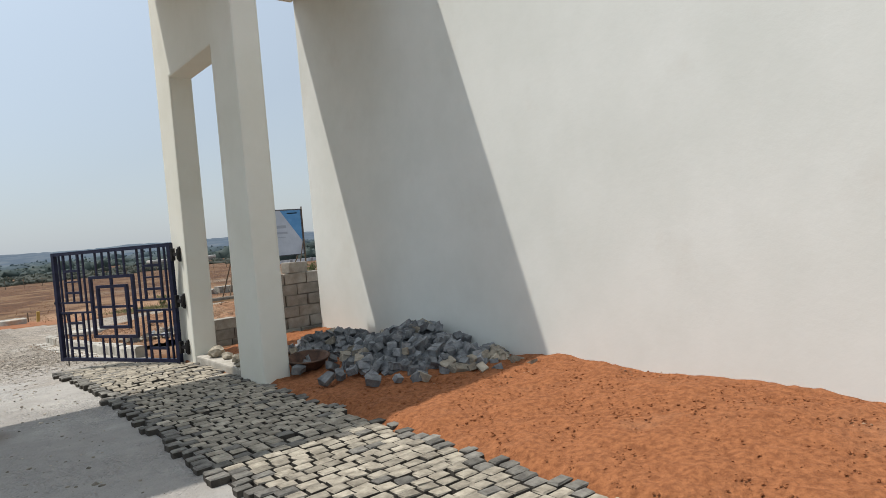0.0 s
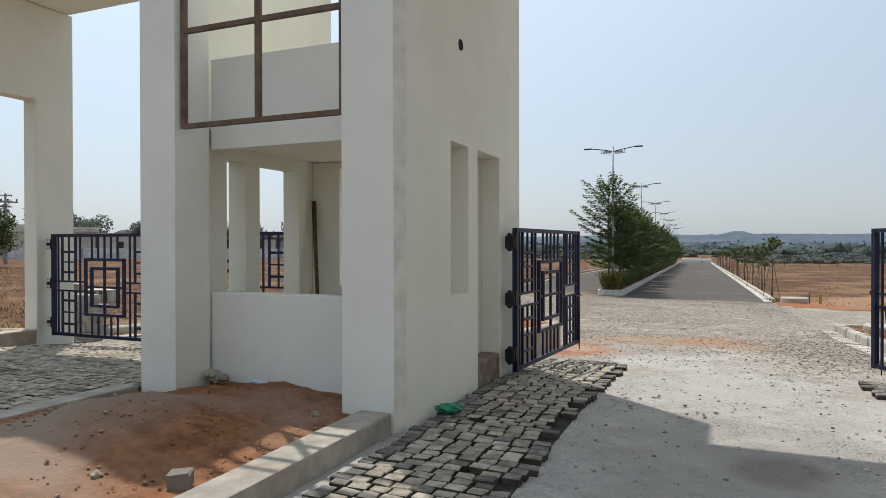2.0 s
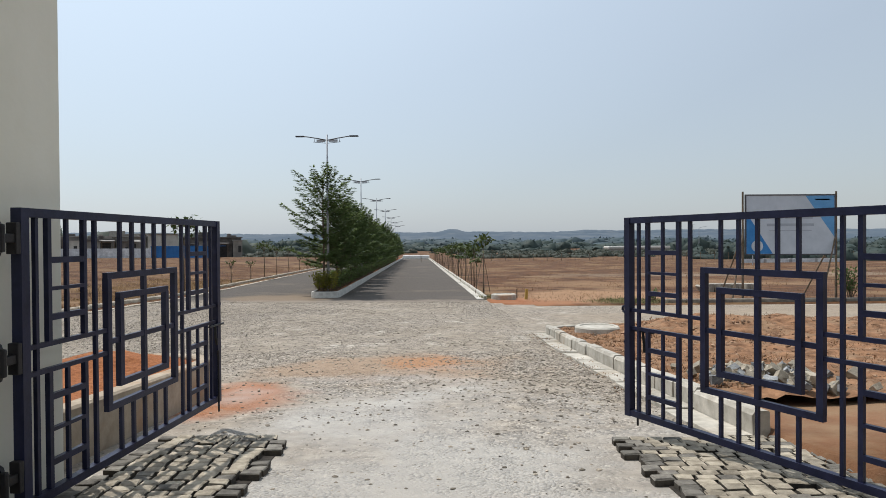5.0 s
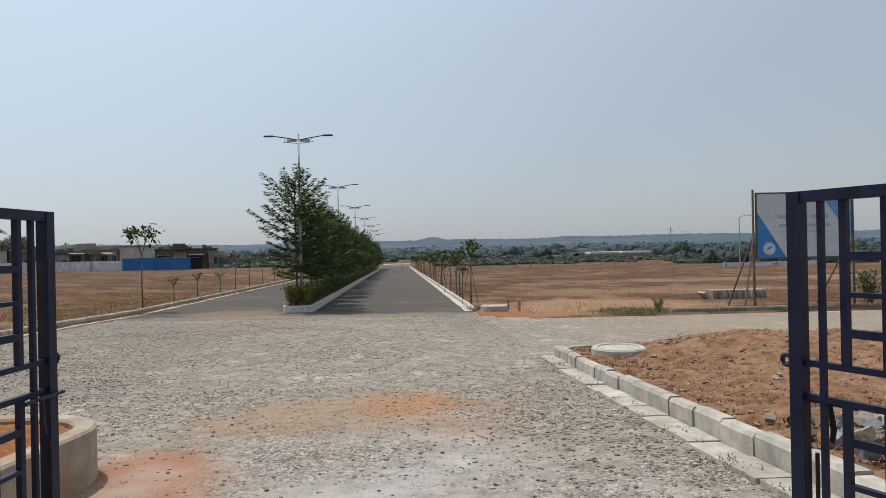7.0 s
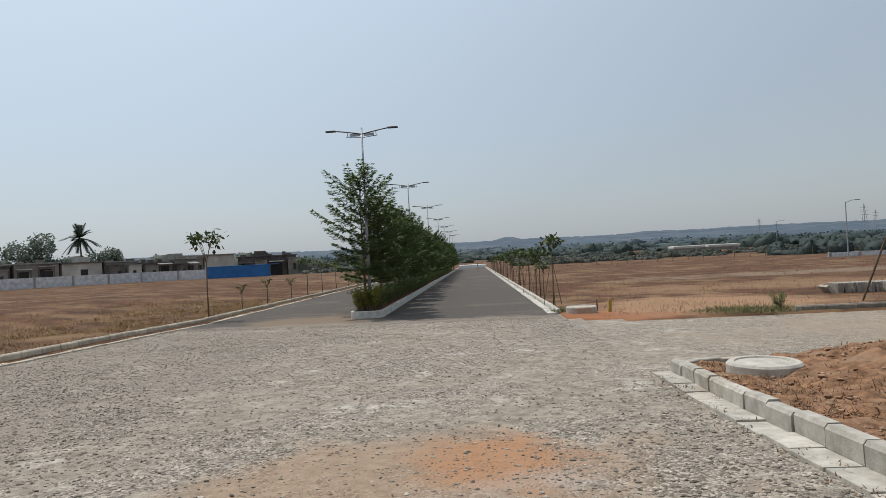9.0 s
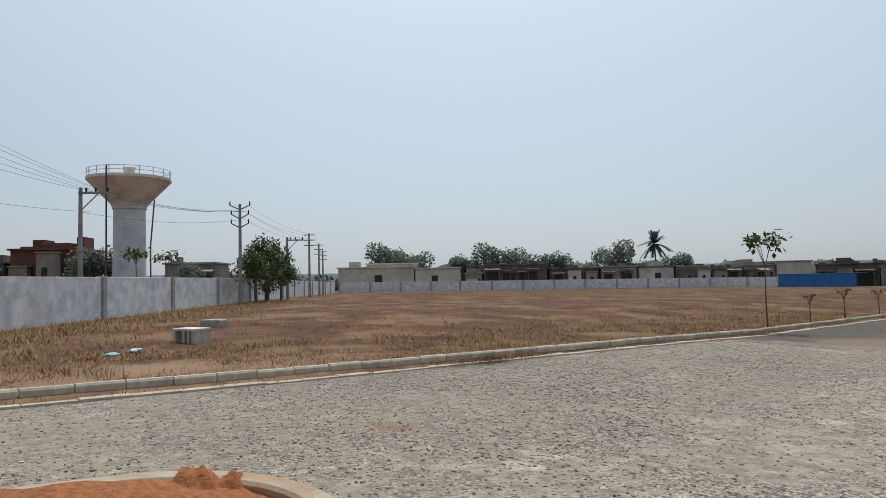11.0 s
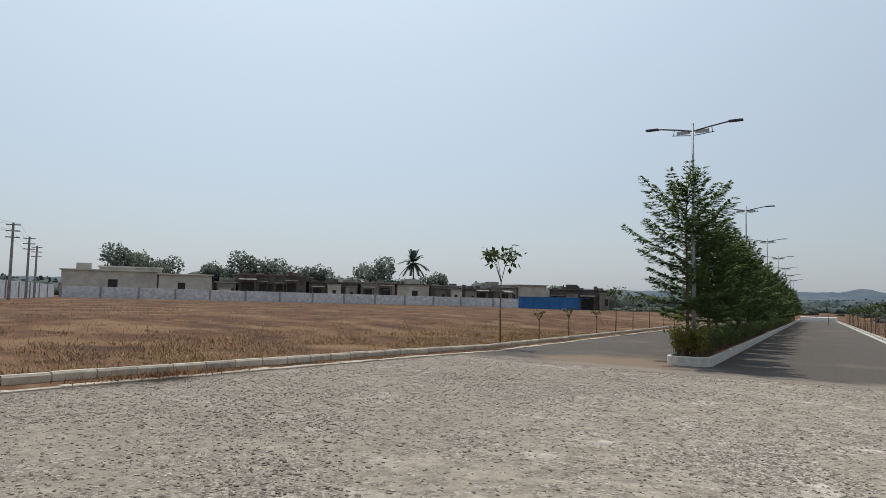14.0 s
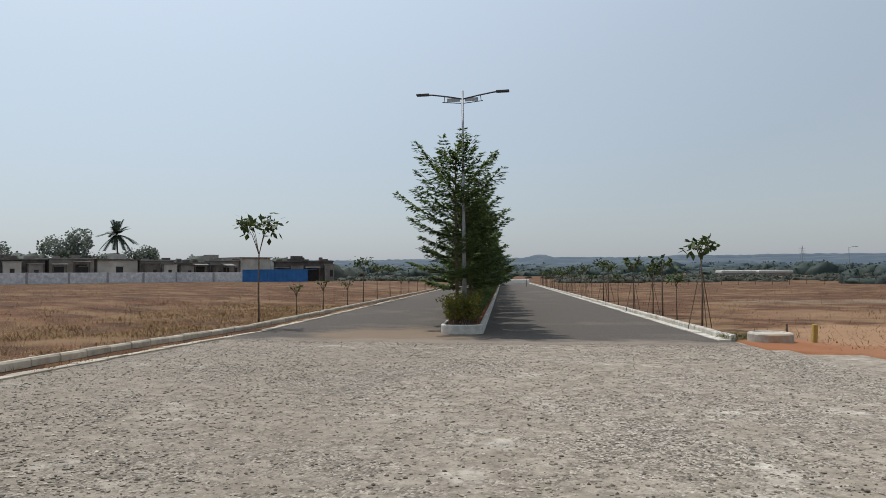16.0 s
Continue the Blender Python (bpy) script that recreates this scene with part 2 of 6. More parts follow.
def box(bm, x0, x1, y0, y1, z0, z1, bevel=0.0):
    v = [bm.verts.new(p) for p in ((x0, y0, z0), (x1, y0, z0), (x1, y1, z0), (x0, y1, z0),
                                   (x0, y0, z1), (x1, y0, z1), (x1, y1, z1), (x0, y1, z1))]
    f = [bm.faces.new([v[i] for i in q]) for q in
         ((3, 2, 1, 0), (4, 5, 6, 7), (0, 1, 5, 4), (1, 2, 6, 5), (2, 3, 7, 6), (3, 0, 4, 7))]
    if bevel:
        bmesh.ops.bevel(bm, geom=list({e for q in f for e in q.edges}), offset=bevel, segments=2,
                        affect="EDGES", profile=0.6)


def boxed(*a, bevel=0.0):
    bm = bmesh.new()
    box(bm, *a, bevel=bevel)
    return bm


def tube(bm, pts, radii, sides=8, cap=True):
    """A round tube through points, with a radius at each."""
    rings = []
    for i, p in enumerate(pts):
        p = Vector(p)
        a = Vector(pts[max(i - 1, 0)])
        b = Vector(pts[min(i + 1, len(pts) - 1)])
        d = (b - a).normalized()
        s = d.cross(Vector((0, 0, 1)) if abs(d.z) < 0.9 else Vector((1, 0, 0))).normalized()
        u = s.cross(d)
        r = radii[i] if hasattr(radii, "__len__") else radii
        rings.append([bm.verts.new(p + r * (math.cos(t) * s + math.sin(t) * u))
                      for t in (2 * math.pi * k / sides for k in range(sides))])
    for a, b in zip(rings, rings[1:]):
        for k in range(sides):
            bm.faces.new((a[k], a[(k + 1) % sides], b[(k + 1) % sides], b[k]))
    if cap:
        bm.faces.new(rings[0][::-1])
        bm.faces.new(rings[-1])


def tubed(pts, radii, sides=8):
    bm = bmesh.new()
    tube(bm, pts, radii, sides)
    return bm


def wall_mesh(us, vs, holes, thick, place, bevel=0.008):
    """A wall of grid cells in (u, v), holes left open, as one closed mesh; place(u, w, v) maps into the world."""
    bm = bmesh.new()
    nu, nv = len(us) - 1, len(vs) - 1

    def solid(i, j):
        if not (0 <= i < nu and 0 <= j < nv):
            return False
        cu, cv = (us[i] + us[i + 1]) / 2, (vs[j] + vs[j + 1]) / 2
        return not any(a < cu < b and c < cv < d for a, b, c, d in holes)

    vert = {}

    def V(i, j, w):
        if (i, j, w) not in vert:
            vert[i, j, w] = bm.verts.new(place(us[i], (0.0, thick)[w], vs[j]))
        return vert[i, j, w]

    for i in range(nu):
        for j in range(nv):
            if not solid(i, j):
                continue
            bm.faces.new((V(i, j, 0), V(i + 1, j, 0), V(i + 1, j + 1, 0), V(i, j + 1, 0)))
            bm.faces.new((V(i, j + 1, 1), V(i + 1, j + 1, 1), V(i + 1, j, 1), V(i, j, 1)))
            for (di, dj), ((a, b), (c, d)) in (((-1, 0), ((i, j + 1), (i, j))), ((1, 0), ((i + 1, j), (i + 1, j + 1))),
                                               ((0, -1), ((i, j), (i + 1, j))), ((0, 1), ((i + 1, j + 1), (i, j + 1)))):
                if not solid(i + di, j + dj):
                    bm.faces.new((V(a, b, 0), V(a, b, 1), V(c, d, 1), V(c, d, 0)))
    bmesh.ops.recalc_face_normals(bm, faces=bm.faces)
    if bevel:
        sharp = [e for e in bm.edges if len(e.link_faces) == 2 and e.calc_face_angle(0) > 0.6]
        bmesh.ops.bevel(bm, geom=sharp, offset=bevel, segments=2, affect="EDGES", profile=0.6)
    return bm


# ---------------------------------------------------------------- lie of the land
def gz(x, y):
    """Height of the road surface."""
    mid = np.interp(y, [-200, 4, 14, 20, 32, 190, 6000], [0, 0, -0.65, -0.88, -1.2, -3.3, -3.3])
    left = np.interp(y, [-200, 3, 8, 14, 20, 26, 32, 190, 6000], [0, 0, -0.52, -0.68, -0.81, -0.95, -1.12, -3.0, -3.3])
    t = min(max((-4 - x) / 7.0, 0), 1)
    t = t * t * (3 - 2 * t)
    far = np.interp(y, [-200, 10, 30, 73, 136, 190, 6000], [-0.35, -0.45, -0.42, -1.0, -1.65, -3.0, -3.3])
    q = min(max((-13 - x) / 15.0, 0), 1)
    q = q * q * (3 - 2 * q)
    return float((mid * (1 - t) + left * t) * (1 - q) + far * q)


def drift(y):
    """The avenue runs a little to the left of the gate's axis."""
    return -0.028 * max(y - 33.0, 0.0)


KL, KR = -11.5, 2.85          # inner faces of the avenue's kerbs
ML, MR = -5.3, -3.95          # the planted strip between its two lanes


def is_road(x, y):
    if y < 5.2:
        return KL < x < 5.75
    if y < 8.0:
        return KL < x < 3.45
    if y < 17.2:
        return KL < x < 3.45
    if y < 26.4:
        return x > KL
    if y < 30.4:
        return KL < x < KR + max(28.2 - y, 0) * 1.1
    return KL < x < KR and y < 175


def sheet(name, xs, ys, zf, material, label, category, shift=True, keep=None):
    bm = bmesh.new()
    rows = [[bm.verts.new((x + (drift(y) if shift else 0), y, zf(x, y))) for x in xs] for y in ys]
    for j in range(len(ys) - 1):
        for i in range(len(xs) - 1):
            if keep is None or keep((xs[i] + xs[i + 1]) / 2, (ys[j] + ys[j + 1]) / 2):
                bm.faces.new((rows[j][i], rows[j][i + 1], rows[j + 1][i + 1], rows[j + 1][i]))
    for v in [v for v in bm.verts if not v.link_faces]:
        bm.verts.remove(v)
    return single(name, bm, material, label, category, kind="structure", smooth=True)


def spread(stops):
    out = [stops[0][0]]
    for (a, _), (b, step) in zip(stops, stops[1:]):
        n = max(1, round((b - a) / step))
        out += [a + (b - a) * k / n for k in range(1, n + 1)]
    return out


def ground_z(x, y):
    base = gz(x, y)
    if is_road(x, y):
        return base - 0.25
    z = base + 0.09 + 0.05 * noise.noise((x * 0.25, y * 0.25, 0)) + 0.02 * noise.noise((x, y, 3))
    if 2.7 < x < 9.5 and 26 < y < 31.5:
        z -= 0.07 + 0.03 * noise.noise((x * 2, y * 2, 6))
    if 3.4 < x < 30 and 7 < y < 17:
        e = min(max((x - 3.6) / 1.2, 0), 1)
        z += e * (0.26 * math.exp(-((x - 7.0) / 2.6) ** 2 - ((y - 14.2) / 1.9) ** 2) + 0.05 * noise.noise((x * 1.3, y * 1.3, 9)))
    return z


xs = spread([(-2500, 0), (-400, 300), (-120, 40), (-40, 6), (-13, 1.2), (-11.65, 0.5), (-11.52, 0.2), (-10, 2), (-6, 2), (2.85, 1.5),
             (3.0, 0.2), (3.5, 0.2), (3.62, 0.2), (5.7, 0.5), (5.8, 0.2), (12, 0.45), (40, 4), (120, 20), (400, 60), (2500, 300)])
ys = spread([(-400, 0), (-60, 60), (-8, 6), (5.15, 1.5), (5.25, 0.2), (8, 1.5), (17.1, 0.7), (17.25, 0.2), (26.3, 1.2), (26.45, 0.2), (31.2, 0.6), (60, 2.5),
             (174.9, 6), (175.1, 0.3), (260, 12), (600, 60), (4500, 400)])


def patch(m, cx, cy, rx, ry, colour, wobble=0.5, scale=1.6, most=0.8):
    """A patch of another colour in a ground material, about a place in the world, with a ragged rim."""
    n, l = m.node_tree.nodes, m.node_tree.links
    b = n["Principled BSDF"]
    old = b.inputs["Base Color"].links[0].from_socket
    mp = n.new("ShaderNodeMapping")
    mp.vector_type = "POINT"
    mp.inputs["Location"].default_value = (-cx / rx, -cy / ry, 0)
    mp.inputs["Scale"].default_value = (1 / rx, 1 / ry, 0)
    geo = n.new("ShaderNodeNewGeometry")
    l.new(geo.outputs["Position"], mp.inputs["Vector"])
    ln = n.new("ShaderNodeVectorMath")
    ln.operation = "LENGTH"
    l.new(mp.outputs["Vector"], ln.inputs[0])
    t = n.new("ShaderNodeTexNoise")
    t.inputs["Scale"].default_value, t.inputs["Detail"].default_value = scale, 7.0
    l.new(geo.outputs["Position"], t.inputs["Vector"])
    ma = n.new("ShaderNodeMath")
    ma.operation = "MULTIPLY_ADD"
    l.new(t.outputs["Fac"], ma.inputs[0])
    ma.inputs[1].default_value = -2.4 * wobble
    l.new(ln.outputs["Value"], ma.inputs[2])
    rg = n.new("ShaderNodeMapRange")
    rg.inputs["From Min"].default_value, rg.inputs["From Max"].default_value = 0.35 - wobble * 0.6, 0.9 - wobble * 0.6
    rg.inputs["To Min"].default_value, rg.inputs["To Max"].default_value = most, 0.0
    l.new(ma.outputs[0], rg.inputs["Value"])
    mx = n.new("ShaderNodeMix")
    mx.data_type = "RGBA"
    l.new(rg.outputs["Result"], mx.inputs["Factor"])
    l.new(old, mx.inputs["A"])
    mx.inputs["B"].default_value = (*colour, 1)
    l.new(mx.outputs["Result"], b.inputs["Base Color"])


patch(GRAVEL, 0.0, 11.6, 1.9, 1.5, (0.32, 0.205, 0.125), 0.7, 1.1, 0.55)
patch(GRAVEL, 0.55, 12.1, 0.75, 1.0, (0.37, 0.185, 0.09), 0.5, 2.2, 0.75)
patch(GRAVEL, -1.65, 8.8, 0.7, 1.1, (0.33, 0.125, 0.05), 0.6, 1.8, 0.85)
patch(GRAVEL, -6.3, 12.5, 0.4, 0.3, (0.26, 0.15, 0.09))
patch(GRAVEL, 0.3, 0.5, 3.0, 8.5, (0.43, 0.415, 0.39), 0.6, 0.9, 0.7)
patch(GRAVEL, 0.98, 2.35, 0.28, 0.32, (0.16, 0.115, 0.085), 0.5, 3.0, 0.7)
patch(GRAVEL, 0.9, -0.5, 1.2, 3.5, (0.23, 0.21, 0.19), 0.9, 1.6, 0.5)
patch(GRAVEL, -8.5, 18.0, 4.5, 12.0, (0.19, 0.16, 0.13), 0.7, 0.6, 0.3)
patch(GRAVEL, 14.0, 22.0, 9.0, 5.0, (0.30, 0.235, 0.17), 0.4, 0.7, 0.6)
patch(FIELD, 4.9, 28.9, 2.6, 2.2, (0.27, 0.105, 0.046), 0.6, 1.3, 0.9)
patch(FIELD, 8.6, 31.0, 4.6, 4.6, (0.30, 0.178, 0.10), 0.55, 0.6, 0.9)
patch(FIELD, 15.0, 42.0, 9.0, 3.5, (0.25, 0.15, 0.082), 0.7, 0.4, 0.6)
patch(FIELD, 28.0, 55.0, 16.0, 3.5, (0.24, 0.18, 0.125), 0.7, 0.3, 0.6)
patch(FIELD, 6.5, 12.0, 6.5, 7.0, (0.225, 0.115, 0.062), 0.7, 1.4, 0.8)
patch(FIELD, 7.5, 12.5, 6.5, 5.0, (0.25, 0.17, 0.10), 0.9, 2.6, 0.6)
patch(FIELD, -13.0, 12.0, 2.2, 5.0, (0.25, 0.16, 0.10), 0.6, 1.8)
patch(ASPHALT, -6.6, 31.4, 2.4, 3.0, (0.24, 0.18, 0.125), 0.6, 0.9, 0.7)
patch(ASPHALT, -3.0, 28.9, 9.0, 1.5, (0.25, 0.21, 0.17), 0.6, 1.3, 0.8)
sheet("ground", xs, ys, ground_z, FIELD, "reddish brown dry field with sparse straw-coloured grass", "ground")
sheet("gravel_road", spread([(KL - 0.05, 0), (3.45, 1.2), (5.75, 1.0), (60, 3)]), spread([(-40, 0), (5.2, 0.9), (8, 0.9), (17.2, 0.8), (26.4, 0.9), (31.5, 0.9)]),
      lambda x, y: gz(x, y) + 0.004 * noise.noise((x * 2, y * 2, 5)), GRAVEL, "grey gravel and pale dust road surface", "road",
      keep=lambda x, y: is_road(x, y) and y < 31.5)
sheet("road", spread([(KL, 0), (KR, 0.5)]), spread([(28.6, 0), (30.4, 0.3), (60, 2.5), (175, 8)]),
      lambda x, y: gz(x, y) + 0.014 * min(max((y - 29.3 + 0.35 * noise.noise((x * 1.1, y, 4))) / 0.4, -1.5), 1), ASPHALT,
      "dark grey asphalt avenue with dusty edges", "road")

# ---------------------------------------------------------------- gatehouse
X0, X1, Y0, Y1 = -4.44, -1.67, 2.15, 5.43
TOP = 6.3
BWX = -2.61


def guard_booth():
    b = thing("guard_booth", (-3.05, 3.8, 0), label="pale plastered guard booth, sides tinted warm as by bounce, with tall slots and an open front", category="guard booth", kind="structure")
    o = lambda *p: (p[0] + 3.05, p[1] - 3.8, p[2])
    for x, t, end, slots in ((X1, -0.22, Y1, ((3.165, 3.63, 1.02, 2.465), (3.90, 4.63, -0.3, 2.475))),
                             (X0, 0.24, 5.10, ((3.06, 3.36, 1.0, 2.42), (3.60, 4.36, -0.3, 2.42)))):
        us = sorted({Y0 + 0.44, end, *(v for q in slots for v in q[:2])})
        vs = sorted({-0.3, TOP if t < 0 else 4.98, *(v for q in slots for v in q[2:])})
        bm = wall_mesh(us, vs, slots, abs(t), lambda u, w, v, x=x, t=t: o(x + (w if t > 0 else -w), u, v), bevel=0.004)
        part("side_wall", bm, PLASTER, b)
    for a, c, mtl in ((-2.22, X1, PLASTER_W), (X0, -4.01, PLASTER_W)):
        bm = bmesh.new()
        box(bm, a + 3.05, c + 3.05, Y0 - 3.8, Y0 + 0.44 - 3.8, -0.3, TOP if a > -3 else 4.98)
        up = [e for e in bm.edges if abs(e.verts[0].co.z - e.verts[1].co.z) > 1 and
              e.verts[0].co.x > c + 3.04 and e.verts[0].co.y < Y0 - 3.79]
        if a > -3:
            bmesh.ops.bevel(bm, geom=up, offset=0.075, segments=1, affect="EDGES")
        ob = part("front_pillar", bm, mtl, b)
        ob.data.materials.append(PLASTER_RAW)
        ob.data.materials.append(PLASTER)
        # raw strip on the chamfer, the bounce-warmed tint on the lane face
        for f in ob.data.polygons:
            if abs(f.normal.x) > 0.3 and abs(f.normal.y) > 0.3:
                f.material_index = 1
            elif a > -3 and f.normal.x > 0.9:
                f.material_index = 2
    part("half_wall", boxed(-4.01 + 3.05, -2.22 + 3.05, 2.62 - 3.8, 2.80 - 3.8, -0.3, 1.03, bevel=0.01), PLASTER_W, b)
    part("upper_wall", boxed(-4.01 + 3.05, -2.22 + 3.05, 2.62 - 3.8, 2.80 - 3.8, 2.44, 3.33, bevel=0.01), PLASTER_W, b)
    part("roof_slab", boxed(X0 + 0.25 + 3.05, X1 - 0.23 + 3.05, 2.81 - 3.8, 4.84 - 3.8, 2.55, 2.70), PLASTER, b)
    bm = wall_mesh([X0 + 0.245, -3.79, BWX, X1 - 0.225], [-0.3, 0.99, 2.46, 2.545], [(-3.79, BWX, 0.99, 2.46)], 0.2,
                   lambda u, w, v: o(u, 4.64 + w, v))
    part("back_wall", bm, PLASTER, b)
    part("floor_slab", boxed(X0 + 0.25 + 3.05, X1 - 0.23 + 3.05, 2.81 - 3.8, 4.63 - 3.8, -0.2, 0.2), CONCRETE, b)
    part("doorstep", boxed(X1 - 0.22 + 3.05, X1 + 0.0 + 3.05, 3.905 - 3.8, 4.625 - 3.8, -0.2, 0.27, bevel=0.02), mat("earth_stained_step", (0.15, 0.10, 0.065), (0.30, 0.225, 0.16), 6, 1.0, 0.5, 40), b, "earth-stained concrete step")
    fr = thing("window_frame", (0, 0, 0))
    fr.parent = b
    yf = 2.22 - 3.8
    for x in (-3.96, -3.11, -2.25):
        part("mullion", boxed(x - 0.022 + 3.05, x + 0.022 + 3.05, yf - 0.025, yf + 0.025, 2.60, 4.95), FRAME_BROWN, fr)
    for z in (2.60, 3.48, 4.36, 4.93):
        part("transom", boxed(-3.98 + 3.05, -2.23 + 3.05, yf - 0.022, yf + 0.022, z - 0.022, z + 0.022), FRAME_BROWN, fr)
    return b


guard_booth()


def gate_pier(name, x, t, label):
    """A pier along the lane with a tall rectangular passage through it."""
    p = thing(name, (x + t / 2, 3.7, 0), label=label, category="gate pier", kind="structure")
    ys_ = [1.9, 2.585, 4.17, 4.77] if x > 0 else [1.9, 2.60, 4.76, 5.43]
    bm = wall_mesh(ys_, [-0.3, -0.1, 3.87, 5.35 if x > 0 else 5.425], [(ys_[1], ys_[2], -0.1, 3.87)], abs(t),
                   lambda u, w, v: ((w if t > 0 else -w) - t / 2, u - 3.7, v), bevel=0.03)
    part("pier_wall", bm, PLASTER, p)
    part("sill", boxed(-abs(t) / 2 + 0.01, abs(t) / 2 - 0.01, ys_[1] + 0.003 - 3.7, ys_[2] - 0.003 - 3.7, -0.2, 0.13, bevel=0.02), CONCRETE, p, "rough earth-stained concrete sill")
    return p


gate_pier("gate_pier", 3.52, 0.31, "cream plastered gate pier with a tall open passage")
gate_pier("gate_pier", -9.6, -0.31, "cream plastered gate pier with a tall open passage beside the closed gate")
for xa, xb, ya, yb, za, zb in ((X1 - 0.2, 5.6, 1.786, 4.533, 5.28, 6.68), (-10.0, X0 - 0.16, 2.38, 5.38, 5.43, 6.6)):
    single("canopy", boxed(xa, xb, ya, yb, za, zb, bevel=0.02), PLASTER, "deep cream plastered gateway canopy slab over the lane", "canopy", kind="structure")
single("wall_east", wall_mesh([-14, 4.5], [-0.5, 6.3], [], 0.3, lambda u, w, v: (5.62 + w, u, v)), PLASTER_W,
       "tall plain cream plastered wall beside the gate", "wall", kind="structure")


# ---------------------------------------------------------------- gate leaves
def gate_leaf(length=2.48, z0=0.02, z1=1.68):
    """Built along +x from the hinge at the origin."""
    g = thing("gate_leaf", label="open navy blue steel gate leaf with square lattice pattern", category="gate", group="gate leaves")
    c = length / 2
    bars = lambda nm, x0, x1, z0_, z1_, d: part(nm, boxed(x0, x1, -d / 2, d / 2, z0_, z1_), GATE_PAINT, g)
    for x in (0.03, length - 0.03):
        bars("stile", x - 0.03, x + 0.03, z0, z1, 0.06)
    for z in (z0 + 0.03, z1 - 0.025):
        bars("frame_rail", 0.06, length - 0.06, z - 0.025, z + 0.025, 0.05)
    lo, hi = z0 + 0.055, z1 - 0.05
    r1, r2 = 0.76, 0.91
    for s in (-1, 1):
        for r in (r1, r2):
            a, b = sorted((c + s * 0.44, c + s * (c - 0.06)))
            bars("lock_rail", a, b, r - 0.014, r + 0.014, 0.028)
        for off in (0.57, 1.10):
            bars("bar", c + s * off - 0.012, c + s * off + 0.012, lo, hi, 0.024)
        for (za, zb, sq) in ((r2 + 0.014, hi, (1.06, 1.39)), (lo, r1 - 0.014, (0.22, 0.60))):
            for off, w in ((0.68, 0.015), (1.0, 0.015), (0.84, 0.011)):
                bars("bar", c + s * off - w, c + s * off + w, za, zb, 2 * w)
            a, b = sorted((c + s * 0.695, c + s * 0.985))
            for z, w in ((sq[0], 0.018), (sq[1], 0.018), (sum(sq) / 2, 0.011)):
                bars("square_bar", a, b, z - w, z + w, 0.03)
    zc = 0.83
    for h, w in ((0.44, 0.022), (0.30, 0.022)):
        for s in (-1, 1):
            bars("centre_square_side", c + s * h - w, c + s * h + w, zc - h + 0.02, zc + h - 0.02, 0.04)
            bars("centre_square_side", c - h - w, c + h + w, zc + s * (h - 0.002) - w, zc + s * (h - 0.002) + w, 0.036)
    bars("centre_cross_bar", c - 0.018, c + 0.018, zc - 0.44, zc + 0.44, 0.03)
    bars("centre_cross_bar", c - 0.42, c + 0.42, zc - 0.018, zc + 0.018, 0.026)
    for k in range(1, 6):
        x = c - 0.44 + k * 0.147
        bars("bar", x - 0.012, x + 0.012, zc + 0.46, hi, 0.024)
        bars("bar", x - 0.012, x + 0.012, lo, zc - 0.46, 0.024)
    for z in (0.235, 0.87, 1.515):
        bm = bmesh.new()
        box(bm, -0.165, -0.135, -0.055, 0.055, z - 0.075, z + 0.075, bevel=0.014)
        for e in (-1, 1):
            tube(bm, [(-0.162, 0, z + e * 0.075), (-0.138, 0, z + e * 0.075)], 0.03, 9)
            tube(bm, [(-0.17, 0, z + e * 0.07), (-0.125, 0, z + e * 0.07)], 0.012, 6)
        box(bm, -0.137, -0.03, -0.022, 0.022, z - 0.024, z + 0.024, bevel=0.006)
        box(bm, -0.036, -0.001, -0.03, 0.03, z - 0.085, z + 0.085, bevel=0.006)
        part("hinge", bm, BLACK_IRON, g)
    bm = bmesh.new()
    ring = lambda bm_, x, z, R, r: tube(bm_, [(x + R * math.cos(a), 0, z + R * math.sin(a)) for a in (math.pi * k / 8 for k in range(17))], r, 6, cap=False)
    ring(bm, length + 0.028, 0.91, 0.024, 0.011)
    part("latch_eye", bm, GATE_PAINT, g)
    bm = bmesh.new()
    tube(bm, [(length - 0.26, -0.04, 0.735), (length + 0.03, -0.04, 0.735)], 0.010, 8)
    tube(bm, [(length - 0.14, -0.04, 0.735), (length - 0.15, -0.05, 0.62), (length - 0.14, -0.055, 0.56)], [0.010, 0.014, 0.010], 8)
    ring(bm, length + 0.014, 0.63, 0.016, 0.007)
    part("latch", bm, BLACK_IRON, g)
    bm = tubed([(length - 0.08, -0.04, -0.06), (length - 0.08, -0.04, 0.5)], 0.009, 6)
    part("drop_bolt", bm, BLACK_IRON, g)
    return g


leaf_a = gate_leaf()
leaf_a.matrix_basis = pose(-1.535, 4.775, 0.01, 0, 0, math.degrees(math.atan2(2.45, 0.222))) @ Matrix.Diagonal((1.022, 1, 1, 1))
copy_thing(leaf_a, pose(3.44, 4.50, 0.0, 0, 0, math.degrees(math.atan2(2.24, -1.12))) @ Matrix.Diagonal((0.982, 1, 1, 1)))
for mx, rz in ((-9.48, 0), (-4.58, 180)):
    o = copy_thing(leaf_a, pose(mx, 4.95, 0.0, 0, 0, rz) @ Matrix.Diagonal((0.935, 1, 1, 1)))
    o["label"] = "closed navy blue steel gate leaf with square lattice pattern"

# ---------------------------------------------------------------- loose stone and cobbles
rng = random.Random(7)


